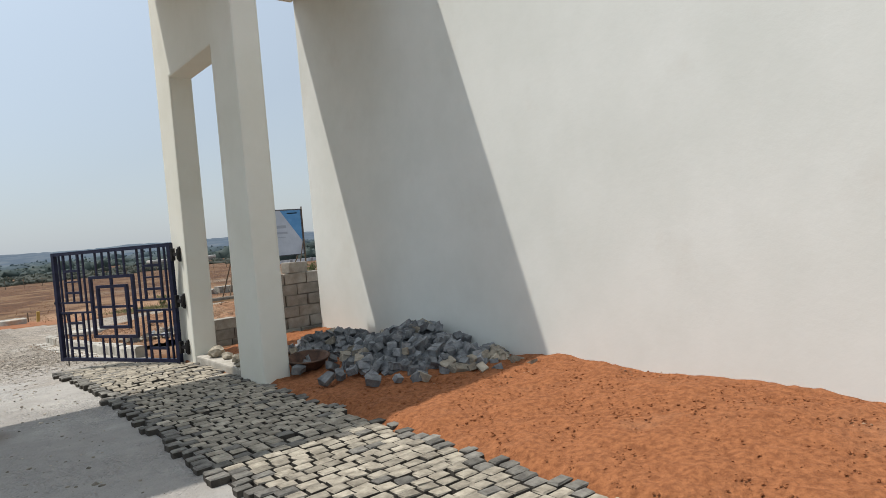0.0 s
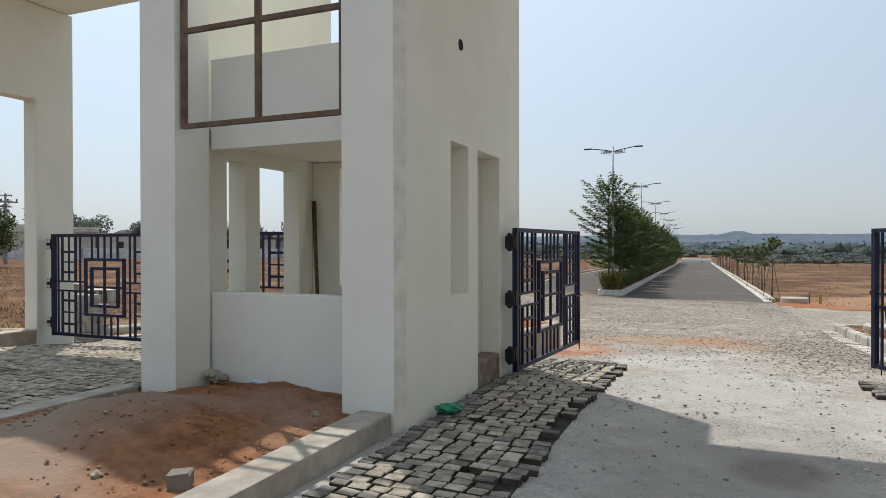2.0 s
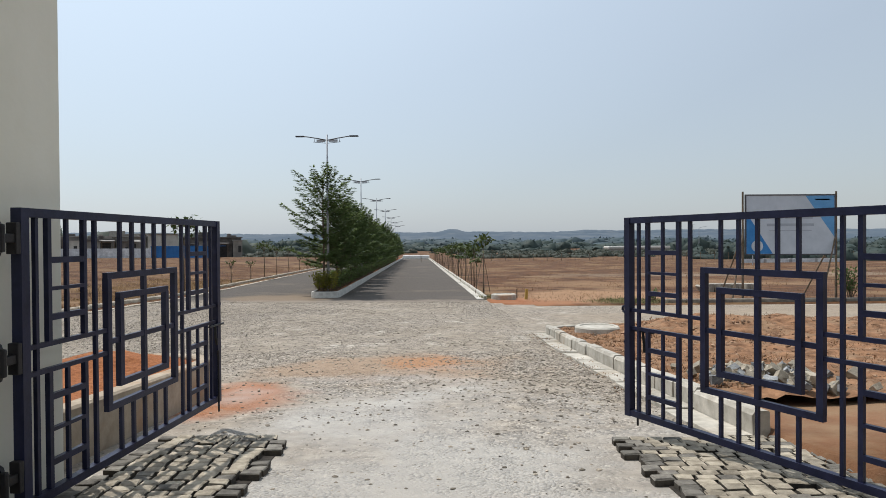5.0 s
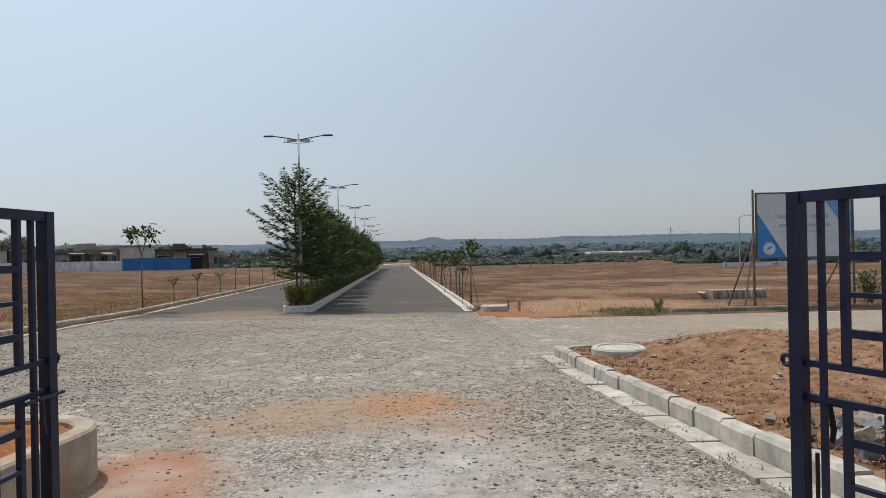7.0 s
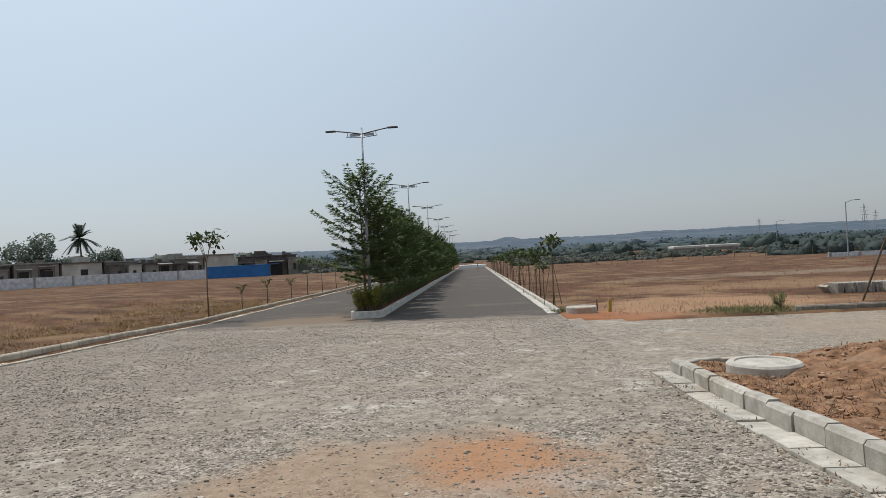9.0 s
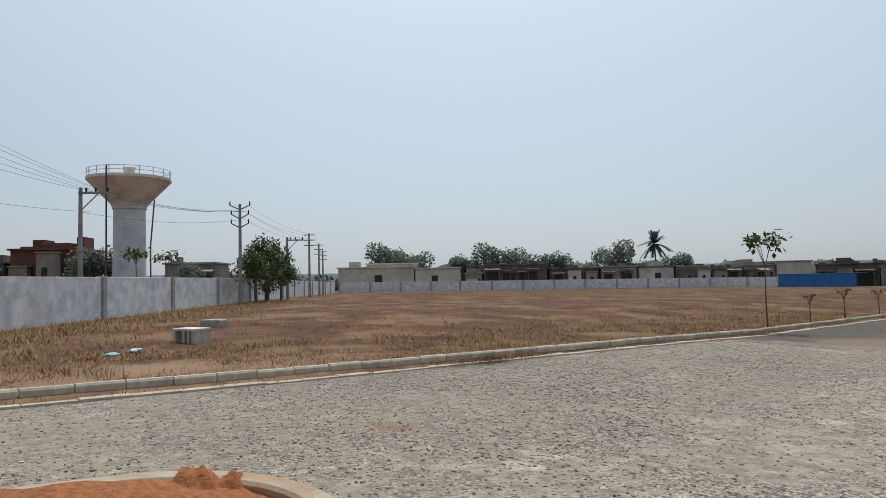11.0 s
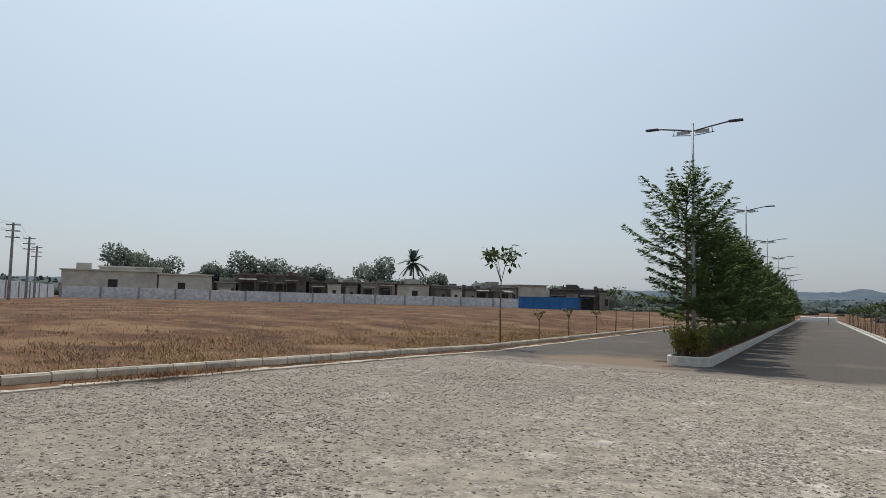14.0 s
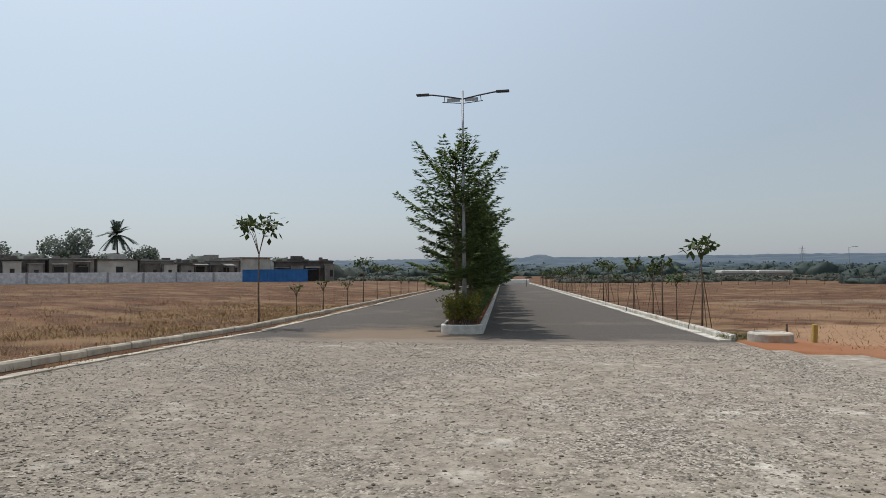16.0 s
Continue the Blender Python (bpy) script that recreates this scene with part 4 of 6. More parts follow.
single("wooden_peg", tubed([(0, 0, -0.1), (0.01, 0, 0.38)], [0.03, 0.024], 7), BARK, "short dark wooden peg beside the manhole", "peg", m=pose(4.38, 30.75, gz(4.3, 30.7) + 0.09, 3, -2, 0))

# ---------------------------------------------------------------- leaves
def leaf_cloud(name, pts, dirs, size, mtl, flat=0.5, seed=1, ratio=0.45):
    """Leaves as small folded kites at points, pointing along dirs."""
    r = np.random.default_rng(seed)
    n = len(pts)
    p, d = np.asarray(pts, float), np.asarray(dirs, float)
    d = d + r.normal(0, 0.35, (n, 3))
    d /= np.linalg.norm(d, axis=1)[:, None] + 1e-9
    up = np.c_[r.normal(0, flat, n), r.normal(0, flat, n), np.ones(n)]
    side = np.cross(d, up)
    side /= np.linalg.norm(side, axis=1)[:, None] + 1e-9
    s = size * r.uniform(0.6, 1.3, n)[:, None]
    a, b, c, e = p, p + d * s * 0.5 + side * s * ratio * 0.5, p + d * s, p + d * s * 0.5 - side * s * ratio * 0.5
    if ratio >= 0.9:                                  # a rounded clump instead of a pointed leaf
        k = [(math.cos(t_), math.sin(t_)) for t_ in (math.pi / 3 * i for i in range(6))]
        verts = np.stack([p + d * s * 0.5 * (cx_ * r.uniform(0.7, 1.1, (n, 1))) + side * s * 0.5 * ratio * sy_ for cx_, sy_ in k], 1).reshape(-1, 3)
        faces = np.arange(6 * n).reshape(-1, 6)
    else:
        verts = np.stack([a, b, c, e], 1).reshape(-1, 3)
        faces = np.arange(4 * n).reshape(-1, 4)
    me = bpy.data.meshes.new(name)
    me.from_pydata(verts.tolist(), [], faces.tolist())
    me.materials.append(mtl)
    return me


def avenue_tree(height, spread_, dense, seed, first):
    """A young tree with tiers of straight rising branches and flat sprays of small leaves."""
    r = random.Random(seed)
    t = thing("avenue_tree", label="young green tree with rising feathery branches in the planted strip", category="tree", group="avenue trees")
    bm = bmesh.new()
    tube(bm, [(0, 0, -0.1), (0.02, 0, height * 0.3), (-0.02, 0.02, height * 0.65), (0, 0, height)], [0.065, 0.05, 0.03, 0.006], 8)
    part("trunk", bm, BARK, t, smooth=True)
    pts, dirs = [], []
    bm = bmesh.new()
    for k in range(dense):
        f = (k + r.random()) / dense
        h = height * (0.20 + 0.72 * f)
        az = k * 2.4 + r.uniform(-0.4, 0.4)
        out = spread_ * (0.70 + 0.65 * f if f < 0.6 else 1.09 - 1.9 * (f - 0.6)) * r.uniform(0.6, 1.1) if first else \
            spread_ * (1.05 - 0.72 * f) * r.uniform(0.7, 1.15)
        rise = out * (0.18 + 0.95 * f) * r.uniform(0.85, 1.15)
        d = Vector((math.cos(az), math.sin(az), 0))
        base, tip = Vector((0, 0, h)), d * out + Vector((0, 0, h + rise))
        mid = base.lerp(tip, 0.5) - Vector((0, 0, 0.05 * out))
        tube(bm, [base, mid, tip], [0.016, 0.010, 0.003], 4, cap=False)
        along = lambda u: base.lerp(mid, u * 2) if u < 0.5 else mid.lerp(tip, u * 2 - 1)
        n = int(5 + 5.5 * out)
        for i in range(n):                                # twigs in one flat fan, leaves along each
            u = 0.16 + 0.84 * (i + r.random() * 0.7) / n
            p, w = along(u), (0.36 * out * (1.06 - u) + 0.10) * r.uniform(0.7, 1.15)
            for sd in (-1, 1):
                tw = (d * 0.8 + Vector((-d.y, d.x, 0)) * sd * 0.75 + Vector((0, 0, r.uniform(-0.12, 0.22)))).normalized()
                m_ = 6 + int(w * 32)
                for j in range(m_):
                    pts.append(p + tw * w * (j + r.random()) / m_ + Vector((0, 0, r.gauss(0, 0.012))))
                    dirs.append(tw * 1.6 + Vector((r.gauss(0, 0.4), r.gauss(0, 0.4), -0.1)))
    part("limb", bm, BARK, t)
    crown = new("crown", leaf_cloud("crown", pts, dirs, 0.15 if first else 0.165, LEAF, 0.18, seed, 0.50))
    crown.parent = t
    return t


trees = [avenue_tree(6.1, 2.05, 46, 11, True), avenue_tree(5.1, 1.8, 44, 12, False), avenue_tree(4.8, 1.65, 40, 13, False), avenue_tree(5.2, 1.75, 44, 14, False)]
CX = (ML + MR) / 2
trees[0].matrix_basis = pose(CX - 0.28, 33.95, gz(CX, 34) + 0.25, 0, 0, 0)
y, k = 36.7, 0
for t in trees[1:]:
    t.matrix_basis = pose(CX + drift(y) + rng.uniform(-0.15, 0.15), y, gz(CX, y) + 0.25, 0, 0, rng.uniform(0, 360))
    y += 3.5
while y < 150:
    sc = rng.uniform(0.82, 1.05)
    copy_thing(rng.choice(trees[1:]), pose(CX + drift(y) + rng.uniform(-0.15, 0.15), y, gz(CX, y) + 0.25, 0, 0, rng.uniform(0, 360)) @ Matrix.Scale(sc, 4))
    y += rng.uniform(3.3, 3.8)

# ---------------------------------------------------------------- the planted strip
def median_strip():
    p = thing("median", (CX, 33, gz(CX, 33)), label="white painted kerb wall round the planted strip of the avenue", category="kerb", kind="structure")
    w, r = (MR - ML) / 2, 0.45
    ys_ = spread([(32.35 + r, 0), (60, 2.0), (170, 8)])
    arc = [(r * math.cos(a), r * math.sin(a)) for a in (math.pi / 2 * k / 8 for k in range(9))]
    line = [(drift(y) - w, y) for y in reversed(ys_)] + [(-w + r - dx, 32.35 + r - dy) for dx, dy in arc[1:]] + \
           [(w - r + dx, 32.35 + r - dy) for dx, dy in reversed(arc[1:])] + [(drift(y) + w, y) for y in ys_]
    bm = bmesh.new()
    rings = []
    for i, (x, y) in enumerate(line):
        a, b = line[max(i - 1, 0)], line[min(i + 1, len(line) - 1)]
        d = Vector((b[0] - a[0], b[1] - a[1])).normalized()
        nrm = Vector((-d.y, d.x))
        z = gz(CX, y) - gz(CX, 33)
        q = [(0, -0.2), (0, 0.29), (0.02, 0.31), (0.10, 0.31), (0.12, 0.29), (0.12, -0.2)]
        rings.append([bm.verts.new((x + nrm.x * k, y + nrm.y * k - 33, z + h)) for k, h in q])
    for a, b in zip(rings, rings[1:]):
        for k in range(5):
            bm.faces.new((a[k], b[k], b[k + 1], a[k + 1]))
    bmesh.ops.recalc_face_normals(bm, faces=bm.faces)
    part("kerb_wall", bm, KERB_WHITE, p)
    bm = bmesh.new()
    rows = [(bm.verts.new((drift(y) - w + 0.1, y - 33, gz(CX, y) - gz(CX, 33) + 0.24)), bm.verts.new((drift(y) + w - 0.1, y - 33, gz(CX, y) - gz(CX, 33) + 0.24))) for y in [32.5] + ys_]
    for a, b in zip(rows, rows[1:]):
        bm.faces.new((a[0], a[1], b[1], b[0]))
    part("soil_fill", bm, RED_SOIL, p, "dark garden soil")


median_strip()


def shrub(seed, mtl, height, width, n=420, size=0.085):
    r = random.Random(seed)
    s = thing("shrub", label="low leafy shrub in the planted strip", category="shrub", group="strip shrubs")
    pts, dirs = [], []
    bm = bmesh.new()
    for k in range(22):
        d = Vector((r.gauss(0, 0.45), r.gauss(0, 0.45), 1)).normalized()
        L = height * r.uniform(0.75, 1.05)
        foot = Vector((r.uniform(-1, 1) * width * 0.25, r.uniform(-1, 1) * width * 0.25, 0))
        tip = foot + Vector((d.x * width * 0.8, d.y * width * 0.8, L))
        tube(bm, [foot, tip], [0.008, 0.003], 4, cap=False)
        for i in range(n // 22):
            u = r.uniform(0.25, 1.0)
            pts.append(foot.lerp(tip, u) + Vector((r.gauss(0, 0.05), r.gauss(0, 0.05), r.gauss(0, 0.03))))
            dirs.append(Vector((r.gauss(0, 1), r.gauss(0, 1), 0.6)))
    part("stalk", bm, BARK, s)
    o = new("foliage", leaf_cloud("foliage", pts, dirs, size, mtl, 0.8, seed, 0.55))
    o.parent = s
    return s


sh_y = [shrub(31, LEAF_SHRUB, 0.85, 0.6, 560), shrub(32, LEAF_SHRUB, 0.75, 0.55, 520)]
sh_g = [shrub(33, LEAF, 0.75, 0.6), shrub(34, LEAF, 0.8, 0.55)]
sh_y[0]["label"] = sh_y[1]["label"] = "yellow green croton shrub at the tip of the planted strip"
spots = [(CX - 0.28, 32.75), (CX + 0.22, 32.8)]
for s, (x, y) in zip(sh_y, spots):
    s.matrix_basis = pose(x, y, gz(x, y) + 0.24) @ Matrix.Scale(1.15, 4)
copy_thing(sh_y[0], pose(CX + 0.3, 33.2, gz(CX, 33) + 0.24, 0, 0, 120) @ Matrix.Scale(1.1, 4))
copy_thing(sh_y[1], pose(CX - 0.3, 33.3, gz(CX, 33) + 0.24, 0, 0, 220) @ Matrix.Scale(1.1, 4))
y, k = 33.9, 0
for s in sh_g:
    s.matrix_basis = pose(CX + (-0.25, 0.25)[k % 2], y, gz(CX, y) + 0.24, 0, 0, 70 * k)
    y, k = y + 0.4, k + 1
while y < 125:
    copy_thing(rng.choice(sh_g), pose(CX + drift(y) + (-0.27, 0.27)[k % 2] + rng.uniform(-0.06, 0.06), y, gz(CX, y) + 0.24, 0, 0, rng.uniform(0, 360)) @ Matrix.Scale(rng.uniform(0.85, 1.15), 4))
    y, k = y + (0.42 if y < 60 else 0.8), k + 1


# ---------------------------------------------------------------- street lamps
def street_lamp():
    g = thing("street_lamp", label="slim grey twin-arm street lamp standing in the planted strip", category="street lamp", group="avenue lamps")
    H = 7.75
    part("pole", tubed([(0, 0, 0), (0, 0, 3.5), (0, 0, H)], [0.075, 0.055, 0.035], 12), GALV, g, smooth=True)
    part("base_plate", boxed(-0.14, 0.14, -0.14, 0.14, 0.0, 0.03), GALV, g)
    for s in (-1, 1):
        part("arm", tubed([(0, 0, H - 0.28), (s * 0.5, 0, H - 0.18), (s * 1.0, 0, H - 0.10), (s * 1.3, 0, H - 0.07)], 0.026, 8), LAMP_DARK, g, smooth=True)
        bm = bmesh.new()
        box(bm, min(s * 1.12, s * 1.55), max(s * 1.12, s * 1.55), -0.10, 0.10, H - 0.11, H - 0.055, bevel=0.015)
        part("lamp_head", bm, LAMP_DARK, g)
        bm = bmesh.new()
        tube(bm, [(s * 0.05, 0, H - 0.42), (s * 0.68, 0, H - 0.36)], 0.014, 6)
        tube(bm, [(s * 0.62, 0, H - 0.36), (s * 0.60, 0, H - 0.17)], 0.012, 6)
        part("brace", bm, LAMP_DARK, g)
        part("bracket_sign", boxed(min(s * 0.08, s * 0.52), max(s * 0.08, s * 0.52), -0.008, 0.008, H - 0.36, H - 0.24), GALV, g, "perforated grey bracket plate")
    return g


lamp = street_lamp()
lamp.matrix_basis = pose(CX + 0.02, 33.5, gz(CX, 33.5) + 0.24, 0, 0, -2)
for y in (53.1, 72.7, 92.3, 112, 131.5, 151):
    copy_thing(lamp, pose(CX + drift(y), y, gz(CX, y) + 0.24, 0, 0, -2))


# ---------------------------------------------------------------- saplings
LEAF_SAP = leaf_mat("sapling_leaf", (0.03, 0.05, 0.015), (0.075, 0.10, 0.03), 0.12)


def sapling(height, fork, crown, n, seed, stakes=False, size=0.27):
    r = random.Random(seed)
    s = thing("sapling", label="thin staked sapling with a small leafy top" if stakes else "slender sapling with a small forked leafy top", category="sapling", group="roadside saplings")
    bm = bmesh.new()
    tube(bm, [(0, 0, -0.1), (r.uniform(-0.04, 0.04), 0, height * fork * 0.5), (0, 0, height * fork)], [0.035, 0.03, 0.022], 7)
    part("trunk", bm, BARK, s, smooth=True)
    pts, dirs, tips = [], [], []
    for k in range(6):
        bm = bmesh.new()
        az = k * 1.05 + r.uniform(-0.3, 0.3)
        out = crown * r.uniform(0.5, 1.0)
        tip = Vector((out * math.cos(az), out * math.sin(az), height * r.uniform(0.86, 0.95)))
        tube(bm, [(0, 0, height * fork), (tip.x * 0.45, tip.y * 0.45, height * (fork + 0.45 * (1 - fork))), tip], [0.016, 0.011, 0.005], 5, cap=False)
        tips.append(tip)
        part("branch", bm, BARK, s)
    for tip in tips:
        for i in range(n // 6):
            p = tip + Vector((r.gauss(0, crown * 0.26), r.gauss(0, crown * 0.26), r.gauss(-0.05, crown * 0.2)))
            pts.append(p)
            dirs.append(Vector((p.x - tip.x, p.y - tip.y, -0.15)) + Vector((r.gauss(0, 0.2), r.gauss(0, 0.2), 0)))
    o = new("crown", leaf_cloud("crown", pts, dirs, size, LEAF_SAP, 0.6, seed, 0.5))
    o.parent = s
    if stakes:
        for a in (0.4, 2.5, 4.6):
            part("stake", tubed([(0.45 * math.cos(a), 0.45 * math.sin(a), -0.1), (0.04 * math.cos(a), 0.04 * math.sin(a), height * 0.62)], [0.016, 0.014], 5), BARK, s)
    return s


sapA = sapling(3.95, 0.62, 0.62, 170, 51)
sapB = sapling(2.9, 0.7, 0.6, 110, 52)
sapC = sapling(1.6, 0.6, 0.3, 50, 53, size=0.15)
sapD = sapling(3.0, 0.74, 0.42, 90, 54, True)
sapE = sapling(2.5, 0.75, 0.36, 80, 55, False)
# places on the verge
put = lambda s, x, y, rz=0, sc=1.0: pose(x, y, gz(x, y) + 0.1, 0, 0, rz) @ Matrix.Scale(sc, 4)
SL = lambda y: KL - 0.3 + drift(y)
sapA.matrix_basis = put(sapA, SL(34), 33.9, 20)
sapB.matrix_basis = put(sapB, SL(51), 50.8)
sapC.matrix_basis = put(sapC, SL(42), 42.0)
for k, y in enumerate((38.0, 46.8, 55.2, 60.3, 65.5, 70, 76, 82, 88, 95, 103, 112)):
    copy_thing((sapC, sapC, sapB, sapB, sapC)[k % 5], put(None, SL(y), y, 50 * k, rng.uniform(0.85, 1.1) * (0.9 if y < 40 else 1)))
SR = lambda y: KR + 0.30 + drift(y)
sapD.matrix_basis = put(sapD, SR(34.3), 34.3, 10)
sapE.matrix_basis = put(sapE, SR(39.6), 39.6, 70)
y, k = 37.0, 0
while y < 125:
    copy_thing(sapD if k % 3 else sapE, put(None, SR(y) + rng.uniform(-0.15, 0.15), y, rng.uniform(0, 360), rng.uniform(0.7, 0.95)))
    y, k = y + rng.uniform(3.2, 4.6), k + 1


# ---------------------------------------------------------------- billboard
BB_WHITE = mat("billboard_white", (0.42, 0.46, 0.52), (0.50, 0.54, 0.60), 2, 0.6, 0, spec=0.3)
BB_BLUE = mat("billboard_blue", (0.03, 0.17, 0.42), (0.05, 0.22, 0.50), 3, 0.6, 0)
BB_LIGHT = mat("billboard_light_blue", (0.09, 0.26, 0.50), (0.12, 0.31, 0.56), 3, 0.6, 0)
BB_GREY = mat("billboard_grey_print", (0.30, 0.33, 0.38), (0.36, 0.39, 0.44), 3, 0.6, 0)


def billboard():
    W, z0, z1 = 3.75, 1.83, 4.33
    b = thing("billboard", (13.42, 27.9, gz(13.4, 27.9) + 0.08), label="white and blue printed billboard on bamboo poles in the field", category="billboard")
    part("panel", boxed(0.03, W - 0.03, -0.012, 0.012, z0 + 0.03, z1 - 0.03), BB_WHITE, b)
    for a in ((0, W, z0, z0 + 0.05), (0, W, z1 - 0.05, z1), (0, 0.05, z0 + 0.05, z1 - 0.05), (W - 0.05, W, z0 + 0.05, z1 - 0.05)):
        part("frame_bar", boxed(a[0], a[1], -0.03, 0.03, a[2], a[3]), LAMP_DARK, b)

    def flat(name, pts, mtl, y=-0.018):
        bm = bmesh.new()
        f = bm.faces.new([bm.verts.new((x, y, z)) for x, z in pts])
        ex = bmesh.ops.extrude_face_region(bm, geom=[f])
        for v in ex["geom"]:
            if isinstance(v, bmesh.types.BMVert):
                v.co.y += 0.004
        bmesh.ops.recalc_face_normals(bm, faces=bm.faces)
        part(name, bm, mtl, b)

    flat("blue_triangle", [(0.06, z0 + 0.06), (1.15, z0 + 0.06), (0.06, z1 - 0.75)], BB_BLUE)
    flat("blue_corner", [(W - 1.25, z1 - 0.06), (W - 0.06, z1 - 0.06), (W - 0.06, z0 + 0.75)], BB_LIGHT)
    flat("logo_disc", [(0.5 + 0.24 * math.cos(a), z0 + 0.38 + 0.24 * math.sin(a)) for a in (2 * math.pi * k / 24 for k in range(24))], BB_WHITE, -0.026)
    flat("logo_mark", [(0.36, z0 + 0.34), (0.52, z0 + 0.36), (0.64, z0 + 0.48), (0.50, z0 + 0.44)], BB_BLUE, -0.034)
    for x0, x1, z, h in ((0.85, 1.55, 3.32, 0.16), (1.65, 2.05, 3.32, 0.16), (2.15, 2.8, 3.32, 0.16), (0.9, 2.85, 3.02, 0.11), (1.0, 2.75, 2.82, 0.04), (2.9, 3.5, 4.08, 0.06)):
        flat("print_line", [(x0, z), (x1, z), (x1, z + h), (x0, z + h)], BB_GREY)
    for x in (-0.06, W + 0.06):
        part("post", tubed([(x, 0.06, -0.1), (x, 0.06, z1 + 0.12)], [0.05, 0.04], 8), BARK, b)
        for dx, dy in ((-0.9, -0.9), (-0.5, 1.2)):
            part("stay", tubed([(x + (dx if x < 1 else dx - 0.3), dy, -0.1), (x, 0.05, z0 + 0.9)], [0.035, 0.03], 6), BARK, b)
    return b


billboard()
pile2 = thing("kerb_pile", (15.4, 33.6, gz(15, 33.6) + 0.08), label="stacked row of spare grey kerb stones in the field", category="stone pile")
me = mesh_of(boxed(-0.06, 0.06, -0.35, 0.35, 0, 0.42, bevel=0.012), "spare_kerb", BLOCK)
for k in range(18):
    ob = new("spare_kerb", me)
    ob.parent, ob.matrix_basis = pile2, pose(-1.3 + 0.15 * k, rng.uniform(-0.05, 0.05), 0, 0, rng.uniform(-10, 4) - (35 if k == 0 else 0), rng.uniform(-5, 5))

# ---------------------------------------------------------------- boundary walls
WALL_GREY = mat("weathered_whitewash", (0.46, 0.475, 0.49), (0.72, 0.735, 0.75), 1.6, 0.9, 0.2, 20,
                stain=(0.40, 0.41, 0.42), stain_scale=0.9, stain_at=(0.54, 0.80))
WALL_POST = mat("wall_post_concrete", (0.26, 0.26, 0.26), (0.38, 0.38, 0.38), 3, 0.95, 0.2, 20)


def boundary(points, step, h, label):
    """Plastered panels between posts along a line."""
    w = thing("boundary_wall", label=label, category="wall", kind="structure")
    for (xa, ya), (xb, yb) in zip(points, points[1:]):
        L = math.hypot(xb - xa, yb - ya)
        n = max(1, round(L / step))
        rz = math.degrees(math.atan2(yb - ya, xb - xa))
        for k in range(n):
            x, y = xa + (xb - xa) * k / n, ya + (yb - ya) * k / n
            x2, y2 = xa + (xb - xa) * (k + 1) / n, ya + (yb - ya) * (k + 1) / n
            z, z2 = gz(x, y), gz(x2, y2)
            m = pose(x, y, z + 0.05, 0, 0, rz)
            part("wall_post", boxed(-0.18, 0.18, -0.18, 0.18, -0.4, h + 0.05, bevel=0.02), WALL_POST, w, m=m)
            bm = boxed(0.18, L / n - 0.18, -0.07, 0.07, -0.4, h, bevel=0.02)
            for v in bm.verts:
                v.co.z += (z2 - z) * v.co.x * n / L
            part("wall_panel", bm, WALL_GREY, w, m=m)
    return w


boundary([(-21.5, 3.8), (-28.5, 9.4), (-35.2, 14.8), (-55.4, 30.3), (-112.7, 70.4)], 8.2, 2.1, "weathered whitewashed boundary wall with concrete posts")
boundary([(-113.6, 72), (-101.0, 92.6), (-86.8, 114.2), (-72.0, 136.3), (-58, 140)], 6.5, 2.0, "low pale blue grey boundary wall before the village")
boundary([(44.5, 94.9), (60, 96)], 4.0, 0.6, "low pale concrete wall far across the field")

# ---------------------------------------------------------------- village
H_WHITE = mat("house_whitewash", (0.42, 0.40, 0.35), (0.58, 0.55, 0.49), 0.5, 0.9, 0.1, 10, stain=(0.36, 0.33, 0.29), stain_scale=0.3, stain_at=(0.5, 0.8))
H_GREY = mat("house_cement", (0.19, 0.175, 0.155), (0.30, 0.28, 0.25), 0.5, 0.95, 0.1, 10, stain=(0.16, 0.14, 0.12), stain_scale=0.3, stain_at=(0.48, 0.75))
H_BRICK = mat("house_brick", (0.10, 0.045, 0.035), (0.17, 0.075, 0.055), 1.5, 0.95, 0.1, 10)
# dark house tone, raised to hold the haze of distance in its colour
H_DARK = mat("house_dark_thatch", (0.085, 0.076, 0.070), (0.165, 0.145, 0.128), 0.8, 1.0, 0.2, 10)
# boards of this stand in for shaded openings; haze lifts the tone
DARK = mat("dark_opening", (0.03, 0.029, 0.029), (0.055, 0.052, 0.05), 2, 0.8, 0)
ROOF = mat("roof_concrete", (0.20, 0.19, 0.18), (0.33, 0.31, 0.28), 0.6, 0.95, 0.1, 10)


